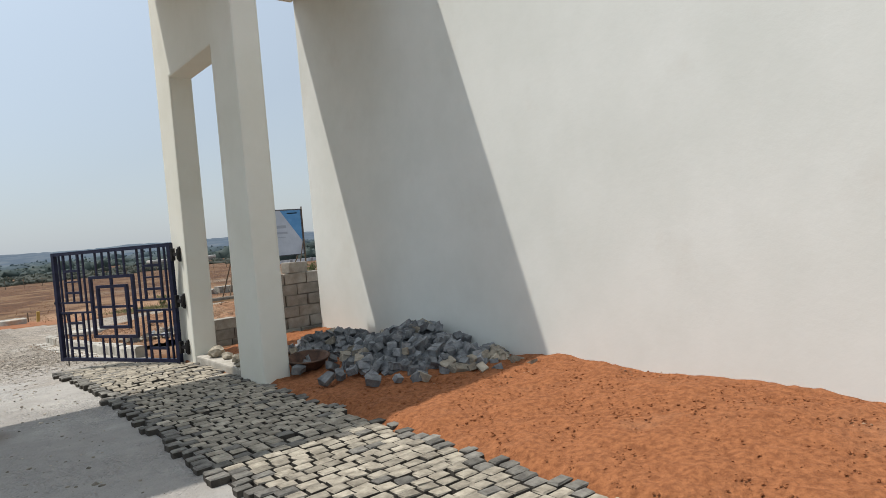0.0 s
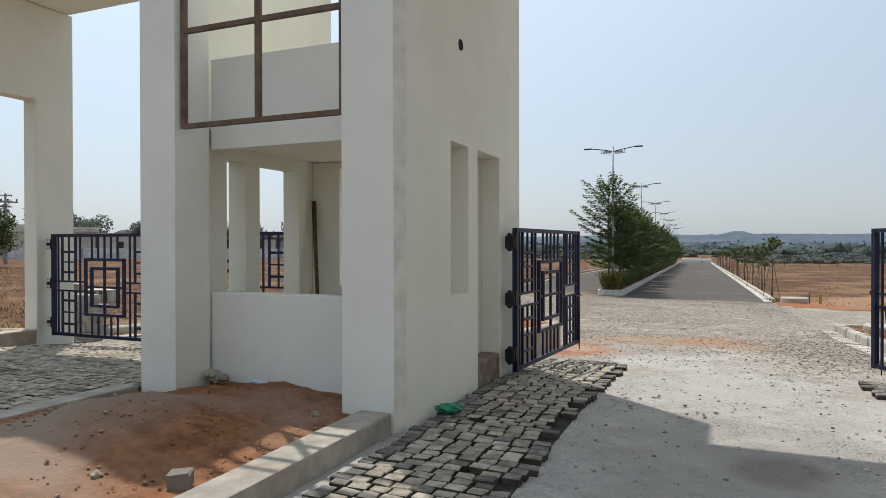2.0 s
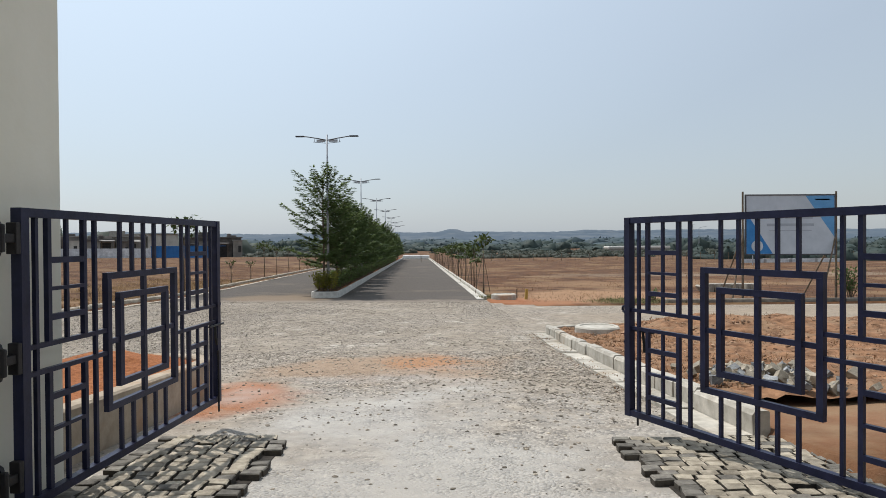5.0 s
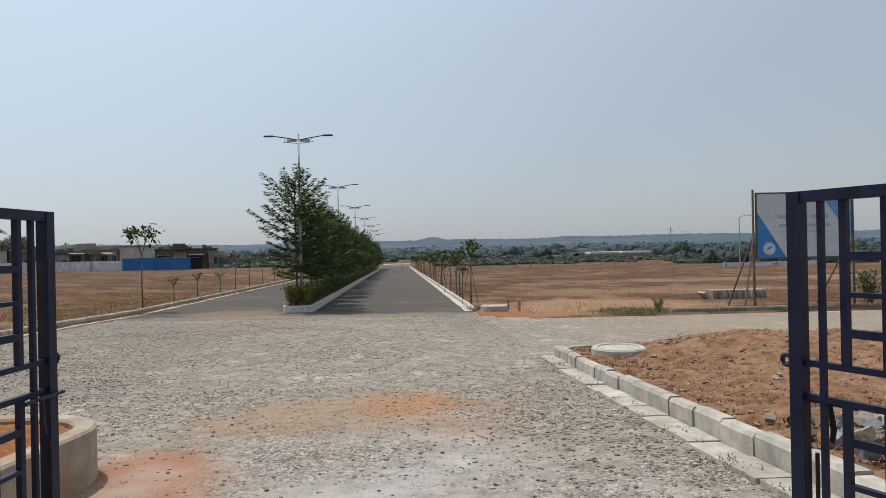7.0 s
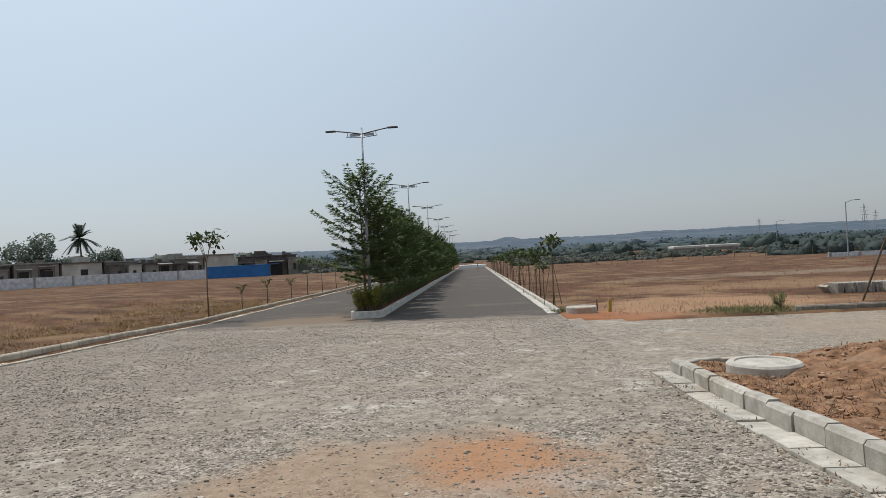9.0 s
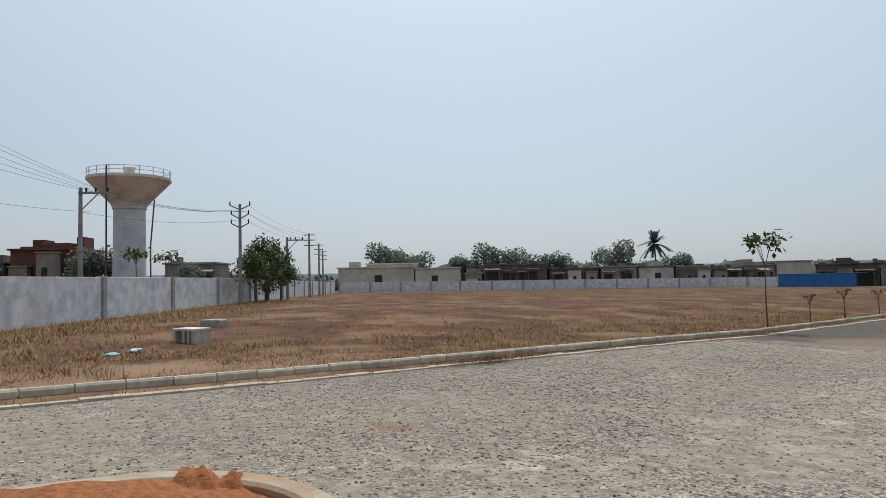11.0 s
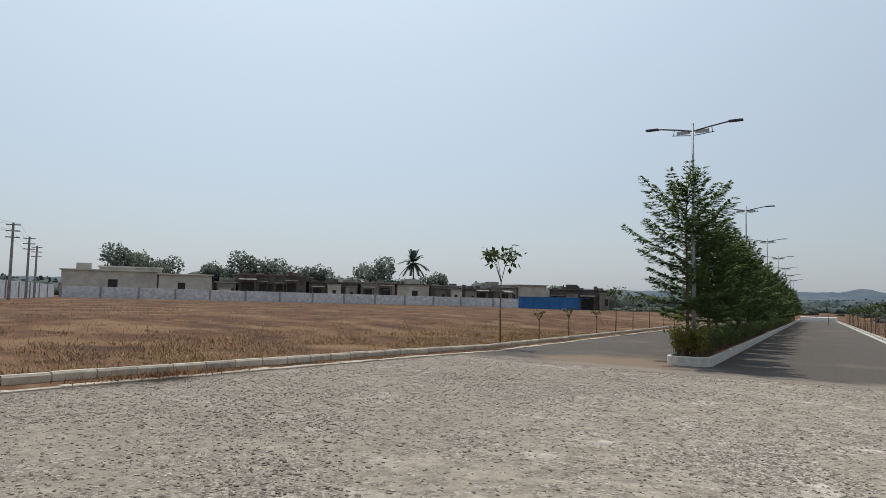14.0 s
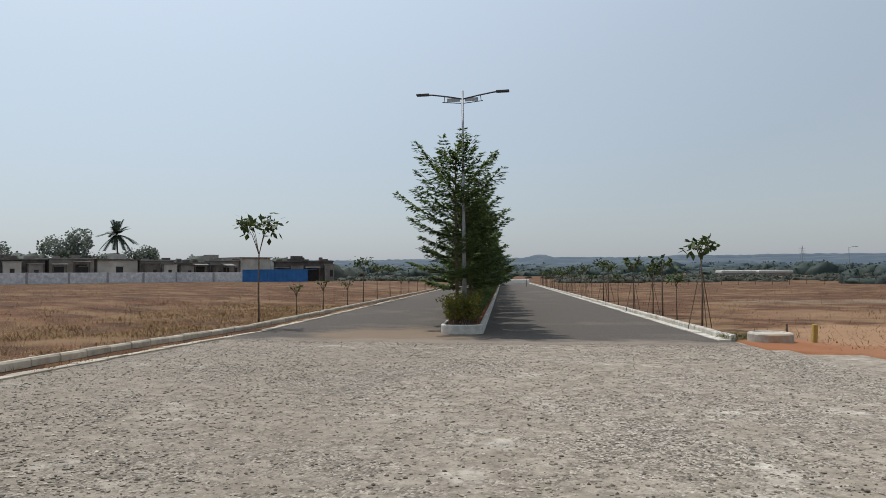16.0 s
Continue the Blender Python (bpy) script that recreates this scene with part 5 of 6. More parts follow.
def house(xa, ya, xb, yb, top, mtl, label, depth=8.0, windows=3, roof=None, clutter=True):
    """A low house facing -y, with a parapet, openings and the lean-tos and sheds built on to its front."""
    L = math.hypot(xb - xa, yb - ya)
    z = gz(xa, ya)
    h = top - z
    g = thing("house", (xa, ya, z), math.degrees(math.atan2(yb - ya, xb - xa)), label, "house", "village houses")
    part("wall", boxed(0.05, L - 0.05, 0, depth, -0.5, h - 0.25), mtl, g)
    part("roof", boxed(-0.25, L + 0.25, -0.35, depth + 0.3, h - 0.25, h, bevel=0.03), roof or ROOF, g)
    if rng.random() < 0.5:
        u = rng.uniform(0.1, 0.6) * L
        part("roof_room", boxed(u, u + rng.uniform(2, 3.2), 1.5, 4.5, h + 0.002, h + rng.uniform(0.5, 1.3)), mtl, g)
    for k in range(windows):
        x = L * (k + 0.5) / windows + rng.uniform(-0.9, 0.9)
        w = rng.uniform(0.4, 1.0)
        if rng.random() < 0.25:
            continue
        door = rng.random() < 0.35
        wn_ = part("door" if door else "window", boxed(x - w, x + w, -0.04, 0.02, (-0.3 if door else h * 0.38), h * 0.66), DARK, g)
        part("sill", boxed(x - w - 0.1, x + w + 0.1, -0.12, -0.042, h * 0.66, h * 0.66 + 0.12), roof or ROOF, wn_)
    if not clutter:
        return g
    u = rng.uniform(0, 0.8)
    while u < L - 2.0:                                    # annexes and lean-tos before the front
        w, hh, out = rng.uniform(1.8, 3.6), h * rng.uniform(0.62, 0.9), rng.uniform(1.0, 2.4)
        w = min(w, L - u)
        skin = rng.choice((H_GREY, H_DARK, H_WHITE, H_GREY, H_WHITE))
        if rng.random() < 0.5:
            bm = boxed(u - 0.15, u + w + 0.15, -out, -0.36, hh, hh + 0.12)
            for v in bm.verts:
                v.co.z += 0.22 * (v.co.y + out)
            part("lean_to_roof", bm, rng.choice((H_DARK, ROOF)), g)
            for q in (u, u + w - 0.14):
                part("post", boxed(q, q + 0.14, -out + 0.1, -out + 0.24, -0.4, hh), BARK, g)
            # dark panel in place of the shade inside the open veranda
            part("veranda_front", boxed(u + 0.2, u + w - 0.2, -0.1, -0.045, -0.3, hh * 0.9), DARK, g)
        else:
            part("annex", boxed(u, u + w, -out, -0.36, -0.4, hh), skin, g)
            part("annex_roof", boxed(u - 0.15, u + w + 0.15, -out - 0.2, -0.362, hh + 0.002, hh + 0.16), rng.choice((H_DARK, ROOF)), g)
            q = u + w * rng.uniform(0.25, 0.6)
            part("window", boxed(q, q + 0.75, -out - 0.03, -out + 0.02, hh * 0.3, hh * 0.7), DARK, g)
        u += w + rng.uniform(0.3, 1.8)
    u = rng.uniform(0, 1.5)
    while u < L - 1.2:                                    # uneven parapet, tanks and stacks on the roof
        w = rng.uniform(0.8, 2.2)
        part("parapet", boxed(u, min(u + w, L), -0.3, -0.1, h + 0.002, h + rng.uniform(0.2, 0.6)), rng.choice((mtl, H_GREY, H_DARK)), g)
        if rng.random() < 0.45:
            part("roof_tank", tubed([(u + 0.5, 2.2, h + 0.002), (u + 0.5, 2.2, h + 0.75), (u + 0.5, 2.2, h + 0.9)], [0.5, 0.5, 0.3], 12), H_DARK, g)
        u += w + rng.uniform(1.0, 3.5)
    return g


house(-123.1, 77.0, -114.0, 90.6, 4.3, H_WHITE, "long cream house with a stepped parapet", windows=1, roof=H_WHITE, clutter=False)
house(-114.0, 90.8, -108.4, 99.0, 3.9, H_WHITE, "cream single-storey house beyond the wall", windows=1, roof=H_WHITE, clutter=False)
step = thing("house", (-122.4, 81.5, gz(-122, 81)), math.degrees(math.atan2(13.6, 9.1)), "cream upper room with a flat parapet behind the long house", "house", "village houses")
part("wall", boxed(2, 13.0, 0, 5, -0.3, 5.9), H_WHITE, step)
part("roof", boxed(1.7, 13.3, -0.3, 5.3, 5.902, 6.15), H_WHITE, step)
house(-108.0, 99.8, -105.9, 103.0, 2.6, H_GREY, "small grey cement hut", windows=1)
house(-105.7, 103.3, -97.9, 115.0, 4.3, H_DARK, "dark tiled house with deep eaves", windows=4, roof=H_DARK)
house(-97.6, 115.5, -91.5, 124.6, 3.2, H_DARK, "low dark shed with an open front", windows=3, roof=H_DARK)
house(-91.2, 125.1, -86.7, 131.9, 3.4, H_GREY, "unfinished grey cement house", windows=2)
house(-86.4, 132.3, -82.0, 139.0, 3.2, H_WHITE, "white walled house with a dark lean-to roof", windows=1, roof=H_DARK, clutter=False)
house(-81.7, 139.4, -77.7, 145.6, 3.1, H_GREY, "grey house with dark openings", windows=3)
house(-77.4, 145.9, -73.2, 152.2, 2.5, H_GREY, "low grey house with dark windows", windows=3, roof=H_DARK)
house(-73.0, 152.5, -68.9, 158.7, 3.1, H_GREY, "weathered grey cement house with dark openings", windows=3)
house(-68.6, 159.0, -64.0, 166.0, 3.8, H_WHITE, "white two-room house beside the blue shed", windows=3, clutter=False)
house(-63.5, 166.6, -50, 172, 2.9, H_DARK, "long low dark house behind the blue shed", windows=4, roof=H_DARK)
house(-103.0, 16.6, -98.4, 23.9, 6.6, H_BRICK, "red brick building under construction", windows=3, roof=H_BRICK)
house(-106, 9.0, -103.2, 16.0, 4.9, H_DARK, "dark roofed house behind the boundary wall", windows=2, roof=H_DARK)
house(-97.2, 34.6, -93.3, 40.5, 4.5, H_GREY, "flat-roofed grey building behind the wall", windows=3)
house(-90.5, 44.0, -88.0, 48.0, 3.9, H_WHITE, "small pale building behind the wall", windows=2)

upper = thing("house", (-101.5, 18.8, gz(-101, 19)), math.degrees(math.atan2(7.3, 4.6)), "unfinished red brick upper storey with jagged top", "house", "village houses")
for x0_, x1_, h_ in ((0.0, 1.4, 8.2), (1.4, 5.6, 7.6), (5.6, 6.6, 8.5)):
    part("brick_wall", boxed(x0_, x1_ - 0.01, 0.5, 3.5, 6.0, h_), H_BRICK, upper)
BLUE = mat("blue_sheet", (0.02, 0.12, 0.33), (0.035, 0.17, 0.43), 0.6, 0.6, 0)
shed = thing("blue_shed", (-55.9, 131.6, gz(-55.9, 131.6)), math.degrees(math.atan2(-3.3, 14)), "long bright blue corrugated sheet shed", "shed")
rib = mesh_of(boxed(0, 0.24, -0.03, 0.0, 0.1, 2.35), "sheet_rib", BLUE)
for k in range(48):
    ob = new("sheet_rib", rib)
    ob.parent, ob.matrix_basis = shed, pose(k * 0.3, 0, 0)
part("side_sheet", boxed(0, 14.4, 0.002, 0.06, 0.1, 2.35), BLUE, shed)
part("end_sheet", boxed(-0.05, 0.0, 0.0, 3.0, 0.1, 2.35), BLUE, shed)
part("roof", boxed(-0.1, 14.5, -0.1, 3.2, 2.352, 2.45), BLUE, shed)


# ---------------------------------------------------------------- far trees
def broad_tree(height, width, n, seed, size=0.55, mtl=None):
    r = random.Random(seed)
    t = thing("broad_tree", label="dense dark green broad-crowned tree beyond the field", category="tree", group="far trees")
    bm = bmesh.new()
    tube(bm, [(0, 0, -0.3), (0.1, 0, height * 0.35), (0, 0.1, height * 0.7)], [0.22, 0.17, 0.06], 7)
    pts, dirs = [], []
    for k in range(9):
        az, el = r.uniform(0, 6.28), r.uniform(0.35, 0.92)
        c = Vector((width * 0.36 * math.cos(az) * r.uniform(0.4, 1), width * 0.36 * math.sin(az) * r.uniform(0.4, 1), height * el))
        rad = width * r.uniform(0.16, 0.27)
        tube(bm, [(0, 0, height * 0.4), c], [0.08, 0.02], 5, cap=False)
        for i in range(n // 9):
            d = Vector((r.gauss(0, 1), r.gauss(0, 1), r.gauss(0, 0.8))).normalized()
            pts.append(c + d * rad * r.uniform(0.55, 1.08))
            dirs.append(Vector((r.gauss(0, 1), r.gauss(0, 1), r.gauss(0, 1))))
    part("trunk", bm, BARK, t, smooth=True)
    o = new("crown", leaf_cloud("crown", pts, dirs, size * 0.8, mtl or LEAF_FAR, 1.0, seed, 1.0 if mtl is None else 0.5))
    o.parent = t
    return t


bt = [broad_tree(8.0, 8.5, 3200, 71, 0.5), broad_tree(8.5, 8.0, 3000, 72, 0.5), broad_tree(6.0, 5.5, 2200, 73, 0.42), broad_tree(6.2, 6.0, 2600, 74, 0.42, LEAF_SAP)]
place = lambda x, y, sc, rz: pose(x, y, gz(x, y), 0, 0, rz) @ Matrix.Scale(sc, 4)
bt[0].matrix_basis = place(-142.4, 101.7, 1.38, 0)
bt[1].matrix_basis = place(-127.6, 115.1, 1.1, 30)
bt[2].matrix_basis = place(-70, 30, 0.6, 60)
bt[3].matrix_basis = place(-53.2, 31.0, 0.92, 60)
for k, (x, y, sc) in enumerate(((-123.3, 121.7, 0.95), (-114.1, 135.4, 1.05), (-108.2, 144.3, 1.15), (-105.0, 149.1, 1.0), (-95.5, 163.4, 1.05), (-144.7, 89.6, 0.95), (-119, 128, 0.85),
                                (-101, 156, 0.8), (-118.7, 199.4, 1.0), (-77.4, 204.4, 0.6), (-51.6, 207.6, 0.7), (-66, 205, 0.5), (-136, 108, 0.8), (-90, 180, 0.85), (-80, 190, 0.8),
                                (-150, 112, 0.9), (-60, 190, 0.6), (-98, 190, 0.9), (-66, 26, 0.55), (-88, 24, 0.75), (-112, 20, 0.5), (-74, 40, 0.55))):
    copy_thing(bt[k % 3 if x < -75 else 2], place(x, y, sc, 47 * k))
copy_thing(bt[3], place(-49.6, 28.6, 0.72, 200))
copy_thing(bt[3], place(-55.5, 33.4, 0.6, 310))
copy_thing(sapB, put(None, -53.7, 9.5, 0, 1.9))
copy_thing(sapB, put(None, -50.0, 19.8, 90, 1.55))
copy_thing(sapB, put(None, -52.0, 22.5, 30, 1.5))


def palm(height, seed):
    r = random.Random(seed)
    p = thing("palm_tree", (-87.2, 139.7, gz(-87, 139.7)), 0, "tall coconut palm with a star of dark fronds behind the village", "palm tree")
    part("trunk", tubed([(0, 0, -0.3), (0.2, 0.1, height * 0.5), (0, 0, height)], [0.24, 0.18, 0.15], 9), BARK, p, smooth=True)
    top = Vector((0, 0, height))
    for k in range(25):
        az, el = k * 2.4, (-0.45, 0.0, 0.35, 0.7, 1.15)[k % 5] + r.uniform(-0.12, 0.12)
        d = Vector((math.cos(az) * math.cos(el), math.sin(az) * math.cos(el), math.sin(el)))
        side = Vector((-math.sin(az), math.cos(az), 0))
        L = r.uniform(3.6, 4.3)
        bm = bmesh.new()
        at = lambda u: top + d * L * u + Vector((0, 0, -1.9 * u * u * math.cos(el)))
        tube(bm, [at(0), at(0.5), at(1)], [0.05, 0.035, 0.01], 4, cap=False)
        for i in range(20):
            u = 0.10 + 0.88 * i / 19
            w = 1.15 * (1 - 0.55 * u) * (0.55 + 0.45 * min(1, u * 4))
            for sg in (-1, 1):
                q, e = at(u), at(min(u + 0.06, 1.0))
                tip = q + side * sg * w * 0.85 + d * w * 0.55 + Vector((0, 0, -0.35 * w))
                vs = [bm.verts.new(v) for v in (q, e, tip)]
                bm.faces.new(vs)
        part("frond", bm, LEAF_PALM, p)


LEAF_PALM = leaf_mat("palm_frond", (0.020, 0.032, 0.022), (0.045, 0.06, 0.035), 0.05)
palm(10.2, 91)

# ---------------------------------------------------------------- water tower
def lathe(bm, prof, sides=32):
    rings = [[bm.verts.new((r * math.cos(a), r * math.sin(a), z)) for a in (2 * math.pi * k / sides for k in range(sides))] for r, z in prof]
    for a, b in zip(rings, rings[1:]):
        for k in range(sides):
            bm.faces.new((a[k], a[(k + 1) % sides], b[(k + 1) % sides], b[k]))
    bm.faces.new(rings[0][::-1])
    bm.faces.new(rings[-1])


TOWER_STEM = mat("tower_whitewash", (0.50, 0.52, 0.54), (0.62, 0.64, 0.65), 0.6, 0.9, 0.1, 10, stain=(0.36, 0.37, 0.38), stain_scale=0.4, stain_at=(0.5, 0.8))
TOWER_BOWL = mat("tower_cream", (0.62, 0.57, 0.50), (0.74, 0.69, 0.62), 0.6, 0.9, 0.1, 10, stain=(0.34, 0.28, 0.23), stain_scale=0.4, stain_at=(0.5, 0.8))
wt = thing("water_tower", (-78.6, 25.8, -0.4), label="concrete water tower with a flared cream bowl and railing", category="water tower")
bm = bmesh.new()
lathe(bm, [(1.75, -0.5), (1.66, 10.2), (1.8, 10.3), (1.8, 10.5)])
part("stem", bm, TOWER_STEM, wt, smooth=False)
bm = bmesh.new()
lathe(bm, [(1.78, 10.5), (2.0, 10.9), (4.25, 13.3), (4.4, 13.45), (4.4, 13.75), (4.1, 13.8), (0.9, 14.25)])
part("bowl", bm, TOWER_BOWL, wt)
bm = bmesh.new()
lathe(bm, [(0.55, 14.2), (0.55, 14.85), (0.7, 14.9), (0.7, 15.0)], 16)
part("cupola", bm, TOWER_BOWL, wt)
for z in (14.2, 14.62):
    ring = [(4.3 * math.cos(a), 4.3 * math.sin(a), z) for a in (2 * math.pi * k / 36 for k in range(37))]
    part("rail", tubed(ring, 0.035, 5), TOWER_STEM, wt)
for k in range(18):
    a = 2 * math.pi * k / 18
    part("rail_post", tubed([(4.3 * math.cos(a), 4.3 * math.sin(a), 13.7), (4.3 * math.cos(a), 4.3 * math.sin(a), 14.65)], 0.045, 5), TOWER_STEM, wt)
part("pipe", tubed([(3.2, -3.0, 0.2), (3.2, -3.0, 14.6)], 0.09, 6), LAMP_DARK, wt)
part("pipe", tubed([(2.6, 1.6, 0.2), (2.4, 1.6, 6), (2.9, 1.9, 11.2)], 0.08, 6), LAMP_DARK, wt)

# ---------------------------------------------------------------- power lines
POLE = mat("concrete_pole", (0.20, 0.19, 0.18), (0.32, 0.31, 0.30), 2, 0.9, 0.1, 20)


def power_pole(x, y, top, kind, label):
    z = gz(x, y)
    p = thing("power_pole", (x, y, z), 56, label, "power pole", "power poles")
    H = top - z
    part("pole", tubed([(0, 0, -0.3), (0, 0, H)], [0.16, 0.10], 8), POLE, p)
    if kind == "arm":
        part("crossarm", boxed(-0.1, 1.55, -0.05, 0.05, H - 0.35, H - 0.23), POLE, p)
        part("brace", tubed([(0.08, 0, H - 1.2), (0.95, 0, H - 0.33)], 0.035, 5), POLE, p)
        for q in (0.3, 0.8, 1.45):
            part("insulator", tubed([(q, 0, H - 0.23), (q, 0, H - 0.02)], [0.05, 0.07], 7), BLACK_IRON, p)
    elif kind == "vee":
        for zz, w in ((H - 0.1, 0.75), (H - 0.8, 0.65), (H - 1.5, 0.65)):
            for s in (-1, 1):
                part("crossarm", tubed([(0, 0, zz - 0.35), (s * w, 0, zz)], 0.05, 5), POLE, p)
                part("insulator", tubed([(s * w, 0, zz), (s * w, 0, zz + 0.3)], [0.06, 0.04], 6), BLACK_IRON, p)
    else:
        for zz in (H - 0.2, H - 0.8, H - 1.4):
            part("crossarm", boxed(-0.6, 0.6, -0.05, 0.05, zz - 0.05, zz + 0.05), POLE, p)
    return p


power_pole(-39.8, 14.6, 6.7, "arm", "tapered concrete power pole with a side crossarm")
power_pole(-48.5, 26.9, 7.4, "vee", "concrete power pole with three pairs of angled arms")
power_pole(-67.9, 42.5, 6.9, "flat", "concrete power pole with flat crossarms")
power_pole(-57.6, 35.0, 5.6, "arm", "short concrete power pole with a side crossarm")
power_pole(-89.4, 55.6, 6.1, "flat", "distant concrete power pole with flat crossarms")
power_pole(-78.0, 49.0, 6.4, "flat", "distant concrete power pole beside the wall")


def wire(a, b, sag, r=0.009):
    pts = []
    for k in range(17):
        u = k / 16
        q = Vector(a).lerp(Vector(b), u)
        q.z -= sag * 4 * u * (1 - u)
        pts.append(q)
    single("power_wire", tubed(pts, r, 4), BLACK_IRON, "thin sagging overhead power wire", "wire", "power wires")


for dx, dz in ((0.3, -0.1), (0.8, -0.1), (1.45, -0.1), (0.05, -1.2), (0.1, 0.05)):
    e = (-39.8 + dx * 0.55, 14.6 + dx * 0.83, 6.55 + dz)
    wire(e, (-48.5, 26.9 + dx * 0.3, 6.9 + dz * 0.6), 0.4)
WIRES = (((-24.0, 8.1, 6.75), 0.15), ((-25.0, 8.4, 6.6), 0.1), ((-26.0, 8.88, 6.3), 0.0), ((-27.0, 9.2, 6.1), -0.05), ((-28.0, 9.6, 5.9), -0.1), ((-26.0, 8.98, 4.4), -1.2))
for near, dz in WIRES:
    e = Vector((-39.3, 15.2, 6.55 + dz))
    wire(e + (Vector(near) - e) * 1.7, e, 0.2, 0.007)
for s in (-0.5, 0.5):
    for dz in (0.1, -0.55):
        wire((-48.5 + s * 0.5, 26.9 + s * 0.8, 7.3 + dz), (-67.9 + s * 0.6, 42.5 + s, 6.7 + dz), 0.5)
        wire((-67.9 + s * 0.6, 42.5 + s, 6.7 + dz), (-89.4, 55.6 + s, 6.0 + dz), 0.5)

# ---------------------------------------------------------------- ruins and litter in the field
ruin = thing("concrete_ruin", (-19.7, 14.3, gz(-19.7, 14.3) + 0.08), 20, "broken white concrete chamber half sunk in the dry field", "ruin")
part("slab", boxed(-0.5, 0.5, -0.3, 0.3, 0.36, 0.43, bevel=0.02), KERB_WHITE, ruin)
for x, w in ((-0.43, 0.14), (0.0, 0.12), (0.22, 0.08), (0.43, 0.12)):
    part("leg", boxed(x - w / 2, x + w / 2, -0.3, 0.3, -0.2, 0.358), CONCRETE, ruin)
ruin2 = thing("concrete_ruin", (-24.4, 16.6, gz(-24.4, 16.6) + 0.08), 35, "low grey concrete chamber in the dry grass", "ruin")
part("slab", boxed(-0.42, 0.42, -0.3, 0.3, -0.2, 0.3, bevel=0.06), BLOCK, ruin2)
for x, y, rz in ((-17.2, 11.6, 0), (-17.9, 12.3, 60)):
    bm = bmesh.new()
    bmesh.ops.create_icosphere(bm, subdivisions=3, radius=0.17)
    for v in bm.verts:
        v.co *= 1 + 0.6 * noise.noise(v.co * 7 + Vector((x, 0, 0)))
        v.co.z *= 0.35
    single("plastic_bag", bm, mat("blue_white_plastic", (0.16, 0.30, 0.38), (0.42, 0.52, 0.56), 5, 0.5, 0), "crumpled pale blue plastic bag in the grass", "bag", m=pose(x, y, gz(x, y) + 0.13, 0, 0, rz))

# ---------------------------------------------------------------- far right: lamp, greenhouses, pylons
for lx_, ly_ in ((41.4, 84.5), (57.0, 140.0)):
    fl = thing("street_lamp", (lx_, ly_, gz(lx_, ly_)), label="single-arm grey street lamp far across the field", category="street lamp", group="far lamps")
    part("pole", tubed([(0, 0, 0), (0, 0, 6.6)], [0.08, 0.05], 8), GALV, fl)
    part("arm", tubed([(0, 0, 6.5), (0.6, 0, 6.75), (1.1, 0, 6.8)], 0.04, 6), GALV, fl)
    part("lamp_head", boxed(1.05, 1.6, -0.1, 0.1, 6.74, 6.84, bevel=0.02), GALV, fl)
for k, (x, y) in enumerate(((70, 262), (83, 262))):
    g = thing("greenhouse", (x, y, gz(x, y)), 0, "long white plastic-roofed greenhouse among the trees", "greenhouse", "greenhouses")
    part("roof", boxed(0, 12, 0, 8, 1.2, 2.2, bevel=0.3), KERB_WHITE, g)
    part("wall", boxed(0.1, 11.9, 0.1, 7.9, -0.3, 1.2), H_GREY, g)


def pylon(x, y, H):
    p = thing("pylon", (x, y, gz(x, y)), 20, "far lattice steel power pylon on the horizon", "pylon", "pylons")
    for sx in (-1, 1):
        for sy in (-1, 1):
            part("leg", tubed([(sx * 3, sy * 3, 0), (sx * 0.6, sy * 0.6, H * 0.75), (0, 0, H)], 0.22, 4), GALV, p)
    for f in (0.62, 0.74, 0.86):
        part("crossarm", boxed(-5.5, 5.5, -0.15, 0.15, H * f, H * f + 0.35), GALV, p)


pylon(401, 738, 34)
pylon(370, 936, 30)
pylon(560, 1000, 34)


